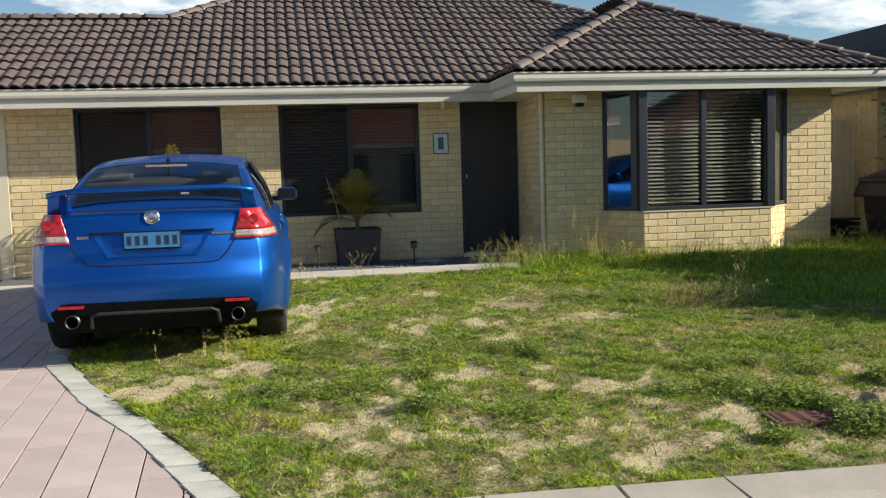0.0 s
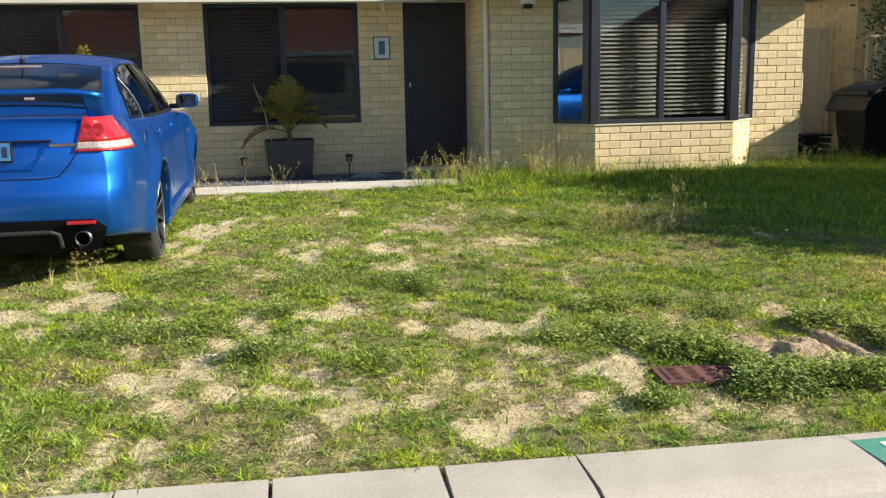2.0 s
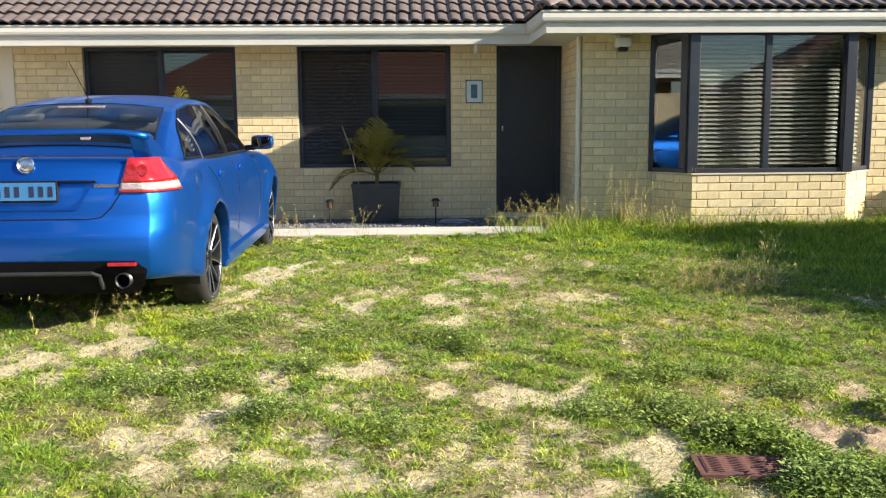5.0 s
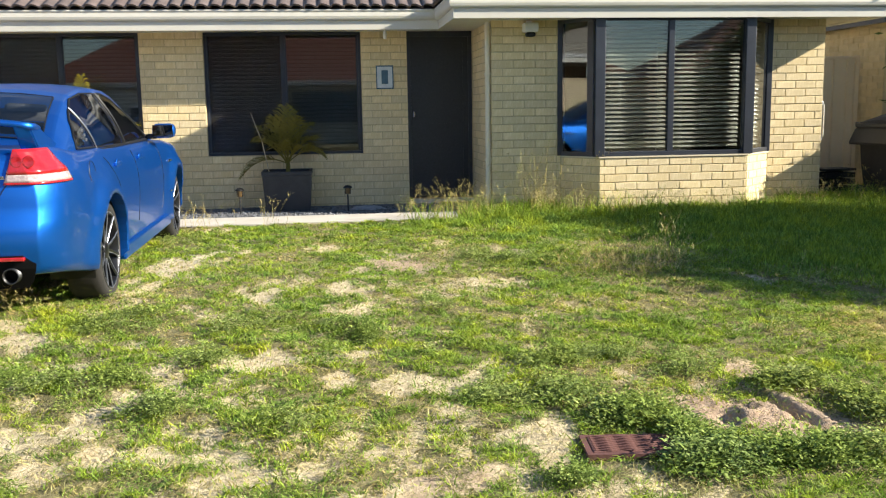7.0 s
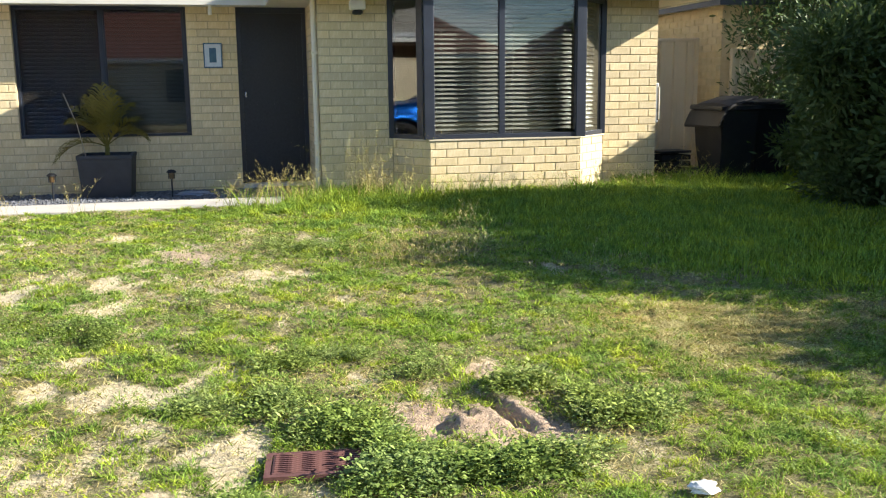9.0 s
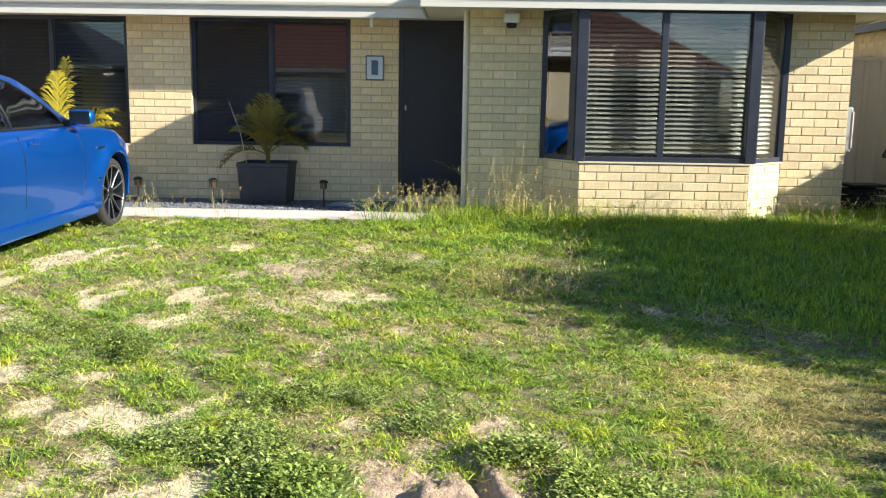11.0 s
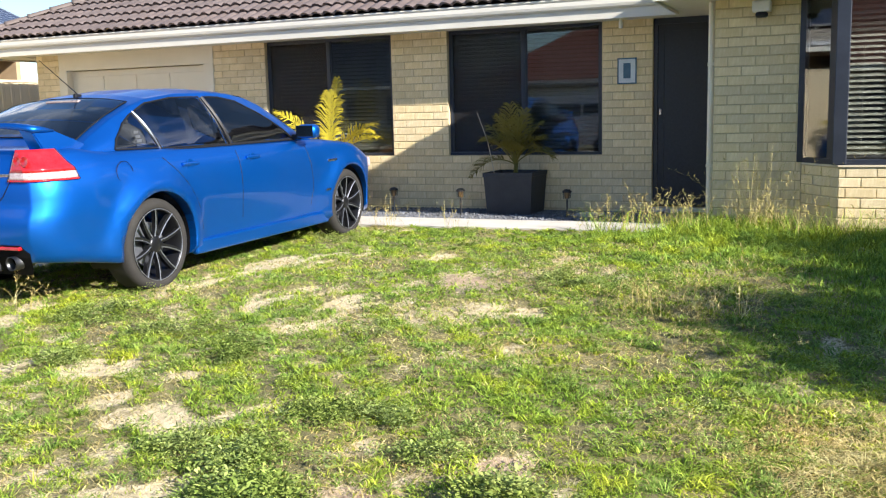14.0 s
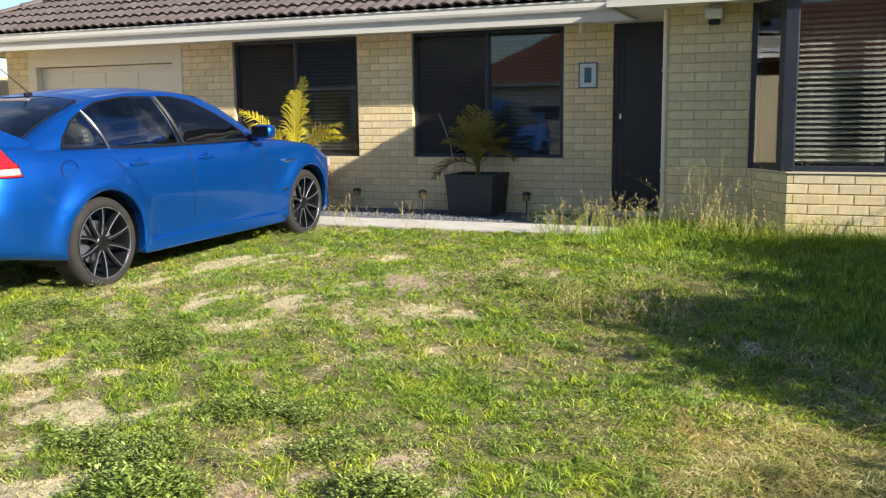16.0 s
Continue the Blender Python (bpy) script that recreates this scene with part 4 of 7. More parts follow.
TAIL, NOSE, WB, RW, AX = -1.21, 3.58, 2.905, 0.345, -0.17
HALF = lambda y: lerp_list(y, (TAIL, -1.12, -0.98, -0.7, -0.2, 1.5, 2.9, 3.10, 3.34, 3.51, NOSE), (0.72, 0.80, 0.85, 0.89, 0.91, 0.91, 0.91, 0.885, 0.82, 0.70, 0.53))
DECK = lambda y: lerp_list(y, (TAIL, -1.15, -0.8, -0.55, 2.1, 2.5, 2.9, 3.10, 3.38, 3.52, NOSE), (1.075, 1.10, 1.115, 1.075, 1.03, 1.015, 0.97, 0.90, 0.81, 0.72, 0.64))
FLOOR = lambda y: lerp_list(y, (TAIL, -0.9, -0.4, 0.5, 2.4, 3.4, NOSE), (0.36, 0.33, 0.24, 0.20, 0.20, 0.20, 0.24))
GIRTH = lambda z: lerp_list(z, (0.18, 0.24, 0.34, 0.5, 0.66, 0.80, 0.90, 0.97, 1.03, 1.10), (0.955, 0.975, 0.97, 0.985, 1.0, 0.995, 0.975, 0.945, 0.90, 0.86))


def side_x(y, z):
    """Half width of the body at a height, with flared arches."""
    x = HALF(y) * GIRTH(z)
    for wy in (AX, AX + WB):
        d = math.hypot(y - wy, z - RW)
        x += 0.052 * math.exp(-(((d - 0.42) / 0.075) ** 2)) * (1 if z > 0.25 else 0)
    return x


def tail_y(z):
    """How far the tail's face lies ahead of its rearmost line at a height."""
    return lerp_list(z, (0.30, 0.38, 0.52, 0.64, 0.72, 0.86, 1.08, 1.2), (0.10, 0.05, 0.0, 0.0, 0.035, 0.045, 0.085, 0.10))


def body_point(y, k, side):
    """Point k of 0..20 on a section: floor middle, sill, side, shoulder, deck middle."""
    zf, zd = FLOOR(y), DECK(y)
    if k <= 2:
        x, z = (0.0, 0.5, 0.93)[k] * side_x(y, zf), zf
    elif k <= 16:
        z = zf + (zd - 0.055 - zf) * (k - 3) / 13
        x = side_x(y, z)
        if k == 3:
            x, z = x * 0.985, z + 0.01
    else:
        f = (k - 16) / 4
        x = side_x(y, zd - 0.055) * (0.965, 0.80, 0.45, 0.0)[k - 17]
        z = zd - 0.055 + 0.055 * (0.55, 0.85, 0.97, 1.0)[k - 17]
    lean = max(0.0, 1 - (y - TAIL) / 0.30)
    return Vector((side * x, y + lean * tail_y(z), z))


def car_body():
    ys = list(np.concatenate([[TAIL, -1.19, -1.15, -1.08, -1.0, -0.92], np.arange(-0.84, 0.60, 0.06), np.arange(0.65, 2.3, 0.15), np.arange(2.32, 3.36, 0.06), [3.38, 3.44, 3.49, 3.53, 3.56, NOSE]]))
    bm = bmesh.new()
    rings = []
    for y in ys:
        right = [body_point(y, k, 1) for k in range(21)]
        left = [body_point(y, k, -1) for k in range(19, 0, -1)]
        rings.append([bm.verts.new(p) for p in right + left])
    n = len(rings[0])
    for a, b in zip(rings, rings[1:]):
        for i in range(n):
            bm.faces.new((a[i], a[(i + 1) % n], b[(i + 1) % n], b[i]))
    for r in (rings[0], rings[-1]):
        for k in range(20):
            ids = [k, k + 1, (n - k - 1) % n, (n - k) % n]
            ids = list(dict.fromkeys(ids))
            if len(ids) > 2:
                bm.faces.new([r[i] for i in ids])
    bmesh.ops.recalc_face_normals(bm, faces=bm.faces)
    return bm


# cabin: base and top of its sides, and the roof's line
C0, C1 = -0.80, 2.32
ROOF_Z = lambda y: lerp_list(y, (C0, -0.55, -0.3, -0.05, 0.15, 0.5, 0.9, 1.2, 1.42, 1.62, 1.85, 2.1, C1), (1.085, 1.215, 1.33, 1.42, 1.465, 1.505, 1.515, 1.50, 1.465, 1.395, 1.285, 1.145, 1.02))
ROOF_W = lambda y: lerp_list(y, (C0, -0.4, 0.1, 0.8, 1.4, 1.9, C1), (0.72, 0.66, 0.60, 0.60, 0.60, 0.66, 0.74))
CAB_W = lambda y: lerp_list(y, (C0, -0.3, 0.5, 1.6, 2.1, C1), (0.74, 0.79, 0.81, 0.81, 0.79, 0.76))
CAB_Z = lambda y: min(1.0, ROOF_Z(y) - 0.02)


def cab_side(y, z, out=0.0):
    """x of the cabin's side at a height."""
    zb, zt = CAB_Z(y), ROOF_Z(y) - 0.05
    f = max(0.0, min(1.0, (z - zb) / max(0.02, zt - zb)))
    return CAB_W(y) + (ROOF_W(y) - CAB_W(y)) * f + 0.035 * math.sin(math.pi * f) + out


def cab_top(x, y, out=0.0):
    f = abs(x) / ROOF_W(y)
    return ROOF_Z(y) - 0.05 * f ** 2.6 + out


def inside_poly(p, poly):
    hit = False
    for (ax, ay), (bx, by) in zip(poly, poly[1:] + poly[:1]):
        if (ay > p[1]) != (by > p[1]) and p[0] < (bx - ax) * (p[1] - ay) / (by - ay) + ax:
            hit = not hit
    return hit


# side windows as y, z outlines
QUARTER = [(-0.42, 1.06), (-0.38, 1.13), (-0.24, 1.24), (-0.10, 1.315), (0.02, 1.05)]
REAR_W = [(0.05, 1.045), (-0.07, 1.325), (0.10, 1.385), (0.40, 1.425), (0.74, 1.43), (0.86, 1.035)]
FRONT_W = [(0.92, 1.035), (0.80, 1.43), (1.00, 1.425), (1.22, 1.39), (1.50, 1.275), (1.76, 1.13), (1.88, 1.035)]


def grow(poly, k):
    cx, cy = sum(p[0] for p in poly) / len(poly), sum(p[1] for p in poly) / len(poly)
    return [(cx + (x - cx) * k, cy + (y - cy) * k) for x, y in poly]


def cabin_shell():
    bm = bmesh.new()
    ys = list(np.linspace(C0, C1, 220))
    rings = []
    for y in ys:
        zb, zt = CAB_Z(y), ROOF_Z(y) - 0.05
        pts = [(cab_side(y, zb + (zt - zb) * k / 34), zb + (zt - zb) * k / 34) for k in range(35)]
        pts += [(ROOF_W(y) * f, cab_top(ROOF_W(y) * f, y)) for f in (0.96, 0.9, 0.8, 0.65, 0.45, 0.22, 0)]
        pts = pts + [(-x, z) for x, z in pts[-2::-1]]
        rings.append([bm.verts.new((x, y, z)) for x, z in pts])
    holes_side = [grow(p, 0.965) for p in (QUARTER, REAR_W, FRONT_W)]
    for a, b in zip(rings, rings[1:]):
        for i in range(len(a) - 1):
            c = (a[i].co + a[i + 1].co + b[i].co + b[i + 1].co) / 4
            onside = abs(c.x) > ROOF_W(c.y) - 0.015
            if onside and any(inside_poly((c.y, c.z), h) for h in holes_side):
                continue
            if not onside and abs(c.x) < ROOF_W(c.y) - 0.09 and (-0.62 < c.y < -0.02 or 1.46 < c.y < 2.2):
                continue
            bm.faces.new((a[i], a[i + 1], b[i + 1], b[i]))
    bmesh.ops.recalc_face_normals(bm, faces=bm.faces)
    loose = [v for v in bm.verts if not v.link_faces]
    bmesh.ops.delete(bm, geom=loose, context="VERTS")
    return bm


def side_glass(poly, s, out=0.006):
    """A glass panel on the cabin's side, from its outline."""
    bm = bmesh.new()
    y0, y1 = min(p[0] for p in poly), max(p[0] for p in poly)
    cols = []
    for i in range(19):
        y = y0 + (y1 - y0) * (0.002 + 0.996 * i / 18)
        zs = []
        for (ax, az), (bx, bz) in zip(poly, poly[1:] + poly[:1]):
            if (ax > y) != (bx > y):
                zs.append(az + (bz - az) * (y - ax) / (bx - ax))
        lo, hi = min(zs), max(zs)
        cols.append([bm.verts.new((s * cab_side(y, lo + (hi - lo) * k / 5, out), y, lo + (hi - lo) * k / 5)) for k in range(6)])
    for a, b in zip(cols, cols[1:]):
        for k in range(5):
            f = (a[k], b[k], b[k + 1], a[k + 1])
            bm.faces.new(f if s > 0 else f[::-1])
    return bm


def outline(poly, s, r=0.011):
    pts = []
    for (ax, az), (bx, bz) in zip(poly, poly[1:] + poly[:1]):
        for k in range(4):
            y, z = ax + (bx - ax) * k / 4, az + (bz - az) * k / 4
            pts.append((s * cab_side(y, z, 0.005), y, z))
    return tube(bmesh.new(), pts + [pts[0]], r, 6)


def top_glass(y0, y1, margin, out=0.008):
    bm = bmesh.new()
    cols = []
    for i in range(15):
        y = y0 + (y1 - y0) * i / 14
        w = ROOF_W(y) - margin
        cols.append([bm.verts.new((x, y, cab_top(x, y, out))) for x in np.linspace(-w, w, 15)])
    for a, b in zip(cols, cols[1:]):
        for k in range(14):
            bm.faces.new((a[k], a[k + 1], b[k + 1], b[k]))
    return bm


def rear_patch(x0, x1, zs, y_end=None, s=1, out=0.012, xs_low=None):
    """A panel on the tail's face from x0, bending round the corner along the side to y_end(z)."""
    bm = bmesh.new()
    rows = []
    for z in zs:
        pts = []
        xe = side_x(TAIL, z)
        a = x0(z) if callable(x0) else x0
        b = xe if y_end is not None else (x1(z) if callable(x1) else x1)
        for k in range(9):
            x = a + (b - a) * k / 8
            pts.append(Vector((s * x, TAIL + tail_y(z) - out, z)))
        if y_end is not None:
            ye = y_end(z)
            for k in range(1, 10):
                y = TAIL + 0.012 + (ye - TAIL - 0.012) * k / 9
                lean = max(0.0, 1 - (y - TAIL) / 0.30)
                pts.append(Vector((s * (side_x(y, z) + out), y + lean * tail_y(z) - out * max(0, 1 - k / 4), z)))
        rows.append([bm.verts.new(p) for p in pts])
    for a, b in zip(rows, rows[1:]):
        for k in range(len(a) - 1):
            f = (a[k], a[k + 1], b[k + 1], b[k])
            bm.faces.new(f if s > 0 else f[::-1])
    r = bmesh.ops.extrude_face_region(bm, geom=bm.faces[:])
    bmesh.ops.translate(bm, vec=(0, 0.02, 0), verts=[v for v in r["geom"] if isinstance(v, bmesh.types.BMVert)])
    bmesh.ops.recalc_face_normals(bm, faces=bm.faces)
    return bm


def seam(pts, r=0.004):
    return tube(bmesh.new(), pts, r, 5)


def side_seam(s, line):
    """A shut line that follows the body's side through (y, z) points."""
    pts = []
    for (ya, za), (yb_, zb_) in zip(line, line[1:]):
        for k in range(6):
            y, z = ya + (yb_ - ya) * k / 6, za + (zb_ - za) * k / 6
            pts.append((s * (side_x(y, z) + 0.0005), y, z))
    return seam(pts, 0.003)


def wheel(parent, x, y, s):
    w = new("wheel")
    w.parent = parent
    w.matrix_local = pose(x, y, RW, 0, 0, 0) @ pose(0, 0, 0, 0, 90 * s, 0)
    R = RW
    tyre = lathe(bmesh.new(), [(0.262, -0.11), (0.30, -0.118), (0.325, -0.112), (R - 0.004, -0.085), (R, -0.05), (R, 0.05), (R - 0.004, 0.085), (0.325, 0.112), (0.30, 0.118), (0.275, 0.114), (0.262, 0.10)], 48, ends=False)
    part("tyre", tyre, RUBBER, w, smooth=True)
    part("rim", lathe(bmesh.new(), [(0.25, -0.10), (0.262, -0.10), (0.266, 0.10), (0.270, 0.112), (0.262, 0.116), (0.255, 0.108), (0.245, 0.03), (0.235, -0.09)], 40, ends=False), RIM_DARK, w, smooth=True)
    part("rim_lip", lathe(bmesh.new(), [(0.259, 0.112), (0.264, 0.1175), (0.268, 0.1165), (0.266, 0.110)], 40, ends=False), RIM_CUT, w)
    part("brake_disc", lathe(bmesh.new(), [(0.05, -0.005), (0.165, -0.005), (0.165, 0.015), (0.05, 0.015)], 28), RIM_CUT, w, "grey brake disc")
    part("hub", lathe(bmesh.new(), [(0.0, 0.02), (0.075, 0.02), (0.07, 0.085), (0.05, 0.095), (0.03, 0.100), (0.0, 0.102)], 20), RIM_DARK, w, smooth=True)
    spoke_bm, edge_bm = bmesh.new(), bmesh.new()
    for d in (-1, 1):
        a0, a1 = 0.012 * d, 0.085 * d
        pts = ((0.05, a0 * 1.0), (0.12, a0 * 1.6 + 0.008 * d), (0.19, a1 * 0.62), (0.252, a1))
        for (r0, o0), (r1, o1) in zip(pts, pts[1:]):
            vs = []
            for (r, o, h) in ((r0, o0, 0.094 + 0.03 * (r0 - 0.05) / 0.2 - 0.012), (r1, o1, 0.094 + 0.03 * (r1 - 0.05) / 0.2 - 0.012)):
                wd = 0.013
                vs += [spoke_bm.verts.new((r, o - wd, h - 0.035)), spoke_bm.verts.new((r, o + wd, h - 0.035)), spoke_bm.verts.new((r, o + wd, h)), spoke_bm.verts.new((r, o - wd, h))]
            for f in ((0, 1, 5, 4), (1, 2, 6, 5), (2, 3, 7, 6), (3, 0, 4, 7), (3, 2, 1, 0), (4, 5, 6, 7)):
                spoke_bm.faces.new([vs[i] for i in f])
        tube(edge_bm, [(r, o + 0.012 * d, 0.096 + 0.03 * (r - 0.05) / 0.2 - 0.010) for r, o in pts], 0.0048, 5)
    me, me2 = mesh_of(spoke_bm, "spoke", RIM_DARK), mesh_of(edge_bm, "spoke_edge", RIM_CUT)
    for k in range(5):
        sp = new("spoke", me)
        sp.parent = w
        sp.matrix_local = pose(0, 0, 0, 0, 0, 72 * k + 18)
        e = new("spoke_edge", me2)
        e.parent = w
        e.matrix_local = pose(0, 0, 0, 0, 0, 72 * k + 18)
    return w


def build_car(at):
    car = thing("car", "blue metallic sedan with boot spoiler, parked half on the lawn", "car", at=at)
    body = part("body", car_body(), PAINT, car, "", True)
    for wy in (AX, AX + WB):
        for s in (-1, 1):
            cut = new("arch_cutter", mesh_of(lathe(bmesh.new(), [(0.0, 0.62), (0.392, 0.62), (0.392, 1.2), (0.0, 1.2)], 40), "arch_cutter"))
            cut.matrix_world = at @ pose(0, wy, RW + 0.005) @ pose(0, 0, 0, 0, 90 * s, 0)
            mod = body.modifiers.new("arch", "BOOLEAN")
            mod.object, mod.operation, mod.solver = cut, "DIFFERENCE", "EXACT"
    bpy.context.view_layer.update()
    cutters = [m.object for m in body.modifiers]
    solid = bpy.data.meshes.new_from_object(body.evaluated_get(bpy.context.evaluated_depsgraph_get()))
    body.modifiers.clear()
    body.data = solid
    solid.materials.clear()
    solid.materials.append(PAINT)
    for c in cutters:
        bpy.data.objects.remove(c)
    for wy in (AX, AX + WB):
        for s in (-1, 1):
            bm = bmesh.new()
            a = [[bm.verts.new((s * x, wy + 0.386 * math.cos(t), RW + 0.386 * math.sin(t))) for t in np.linspace(-0.35, math.pi + 0.35, 25)] for x in (0.58, 0.87)]
            for i in range(24):
                bm.faces.new((a[0][i], a[0][i + 1], a[1][i + 1], a[1][i]))
            bm.faces.new(a[0])
            part("wheel_arch_liner", bm, TRIM, car, "black wheel arch liner")
            wheel(car, s * 0.775, wy, s)
    cabin = part("cabin", cabin_shell(), PAINT, car, "", True)
    for s in (-1, 1):
        for poly, nm in ((QUARTER, "quarter_window"), (REAR_W, "rear_door_window"), (FRONT_W, "front_door_window")):
            g = part(nm, side_glass(poly, s), TINT, car, "tinted car glass", True)
            g.visible_shadow = False
            part("window_seal", outline(poly, s, 0.008), TRIM, g)
        for ya, yb in ((0.89, 0.77), (0.035, -0.085)):
            bm = bmesh.new()
            pts = [(ya + (yb - ya) * k / 6, 1.035 + 0.39 * k / 6 * (1 if ya > 0.5 else 0.75)) for k in range(7)]
            tube(bm, [(s * cab_side(y, z, 0.012), y, z) for y, z in pts], 0.014 if ya > 0.5 else 0.006, 6)
            part("pillar_trim", bm, TRIM if ya > 0.5 else RIM_CUT, car)
        part("belt_trim", tube(bmesh.new(), [(s * cab_side(y, 1.028, 0.010), y, 1.028) for y in np.linspace(-0.40, 1.92, 14)], 0.009, 6), TRIM, car, "black window line trim")
    for nm, y0, y1 in (("rear_window", -0.66, -0.01), ("windscreen", 1.43, 2.24)):
        g = part(nm, top_glass(y0, y1, 0.065), TINT, car, "tinted car glass", True)
        g.visible_shadow = False
        pts = []
        for y in np.linspace(y0, y1, 9):
            pts.append((ROOF_W(y) - 0.065, y))
        loop = pts + [(-x, y) for x, y in pts[::-1]]
        full = []
        for (ax, ay), (bx, by) in zip(loop, loop[1:] + loop[:1]):
            for k in range(6 if abs(ax - bx) > 0.3 else 1):
                f = k / (6 if abs(ax - bx) > 0.3 else 1)
                x, y = ax + (bx - ax) * f, ay + (by - ay) * f
                full.append((x, y, cab_top(x, y, 0.008)))
        part("window_seal", tube(bmesh.new(), full + [full[0]], 0.005, 6), TRIM, g)
    # inside
    part("cabin_floor", boxes((-0.78, -0.6, 0.985, 0.78, 2.2, 1.045)), TRIM, car, "black cabin lining")
    part("parcel_shelf", boxes((-0.70, -0.62, 1.04, 0.70, -0.15, 1.075), bevel=0.01), TRIM, car)
    for x in (-0.36, 0.36):
        bm = boxes((x - 0.22, 0.86, 1.03, x + 0.22, 1.0, 1.22), bevel=0.04)
        box(bm, x - 0.13, 0.84, 1.24, x + 0.13, 0.93, 1.37, bevel=0.03)
        part("seat", bm, SEAT, car, "grey cloth seat back with headrest", True)
    bm = boxes((-0.62, -0.12, 1.03, 0.62, 0.02, 1.16), bevel=0.04)
    for x in (-0.38, 0.38):
        box(bm, x - 0.13, -0.11, 1.17, x + 0.13, -0.03, 1.27, bevel=0.03)
    part("rear_seat", bm, SEAT, car, "grey cloth rear bench back", True)
    # tail
    zl = list(np.linspace(0.905, 0.950, 4))
    zr_ = list(np.linspace(0.950, 1.098, 8))
    low_in = lambda z: lerp_list(z, (0.89, 1.12), (0.545, 0.608))
    wrap = lambda z: lerp_list(z, (0.89, 0.97, 1.12), (-0.87, -0.88, -0.99))
    for s in (-1, 1):
        t = part("tail_light", rear_patch(low_in, 0, zr_, wrap, s), RED_LENS, car, "red wrap-round tail light", True)
        part("clear_strip", rear_patch(low_in, 0, zl, wrap, s), CLEAR_LENS, t, "clear lower strip of the tail light", True)
        part("red_rim", rear_patch(low_in, 0, [0.893, 0.899, 0.905], wrap, s, 0.013), RED_LENS, t, "red lower rim", True)
        for x in (0.625, 0.69):
            part("round_lamp", lathe(bmesh.new(), [(0.0, 0.0), (0.033, 0.0), (0.036, 0.004), (0.030, 0.006), (0.0, 0.003)], 20, pose(s * x, TAIL + tail_y(1.03) - 0.011, 1.025, 84)), RED_LENS, t)
    lines = [(-0.565, 0.90), (-0.50, 0.80), (-0.44, 0.745), (-0.36, 0.735), (0.36, 0.735), (0.44, 0.745), (0.50, 0.80), (0.565, 0.90)]
    part("boot_seam", seam([(x, TAIL + tail_y(z) - 0.002, z) for x, z in lines], 0.0035), TRIM, car, "dark shut line of the boot lid")
    bm = bmesh.new()
    prism_pts = [(-0.40, 0.955), (-0.30, 0.79), (0.30, 0.79), (0.40, 0.955)]
    rim = [bm.verts.new((x, TAIL + tail_y(z) - 0.007, z)) for x, z in prism_pts]
    inn = [bm.verts.new((x * 0.78, TAIL + tail_y(z) + 0.002, z + (0.012 if z < 0.85 else -0.010))) for x, z in prism_pts]
    bm.faces.new(inn)
    for i in range(4):
        bm.faces.new((rim[i], rim[(i + 1) % 4], inn[(i + 1) % 4], inn[i]))
    part("plate_recess", bm, PAINT, car)
    part("boot_strip", boxes((-0.42, TAIL + 0.035, 0.958, 0.42, TAIL + 0.075, 0.967), bevel=0.003), TRIM, car, "dark strip over the plate recess")
    zc = 0.905
    plate = part("number_plate", boxes((-0.194, TAIL + tail_y(zc) - 0.030, zc - 0.064, 0.194, TAIL + tail_y(zc) + 0.01, zc + 0.062), bevel=0.004), TRIM, car, "black plate holder")
    part("plate_face", boxes((-0.184, TAIL + tail_y(zc) - 0.0345, zc - 0.053, 0.184, TAIL + tail_y(zc) - 0.029, zc + 0.053)), PLATE, plate, "pale blue plate face")
    yb = TAIL + tail_y(zc) - 0.037
    for x in (-0.15, -0.095, -0.04, 0.045, 0.10, 0.155):
        part("bar", boxes((x - 0.013, yb, zc - 0.032, x + 0.013, yb + 0.004, zc + 0.030)), INK, plate, "dark bar on the plate")
    z = 1.062
    part("badge", lathe(bmesh.new(), [(0.0, 0.0), (0.050, 0.0), (0.052, 0.006), (0.044, 0.011), (0.038, 0.005), (0.026, 0.011), (0.0, 0.013)], 28, pose(0, TAIL + tail_y(z) - 0.006, z, 82)), CHROME, car, "round chrome badge")
    z = 0.935
    part("script_badge", boxes((0.40, TAIL + tail_y(z) - 0.008, z - 0.010, 0.55, TAIL + tail_y(z), z + 0.010), bevel=0.003), CHROME, car, "small chrome script badge")
    part("script_badge", boxes((-0.50, TAIL + tail_y(z) - 0.008, z - 0.010, -0.42, TAIL + tail_y(z), z + 0.010), bevel=0.003), CHROME, car, "small chrome script badge")
    # lower bumper
    bm = bmesh.new()
    rows = []
    for z, w, o in ((0.27, 0.62, 0.0), (0.32, 0.66, -0.016), (0.40, 0.69, -0.014), (0.45, 0.70, -0.010), (0.482, 0.66, -0.008)):
        rows.append([bm.verts.new((x, TAIL + tail_y(z) + o + 0.012 * (abs(x) / 0.7) ** 4, z)) for x in np.linspace(-w, w, 15)])
    for a, b in zip(rows, rows[1:]):
        for k in range(14):
            bm.faces.new((a[k], a[k + 1], b[k + 1], b[k]))
    part("diffuser", bm, MATT_BLACK, car, "black lower rear bumper insert")
    part("diffuser_bar", tube(bmesh.new(), [(-0.43, TAIL + 0.03, 0.31), (-0.42, TAIL - 0.004, 0.395), (-0.38, TAIL - 0.012, 0.412), (0.38, TAIL - 0.012, 0.412), (0.42, TAIL - 0.004, 0.395), (0.43, TAIL + 0.03, 0.31)], 0.013, 8), surface("grey_trim", (0.014, 0.0145, 0.016), (0.026, 0.027, 0.03), 8, 0.55), car, "grey bumper bar")
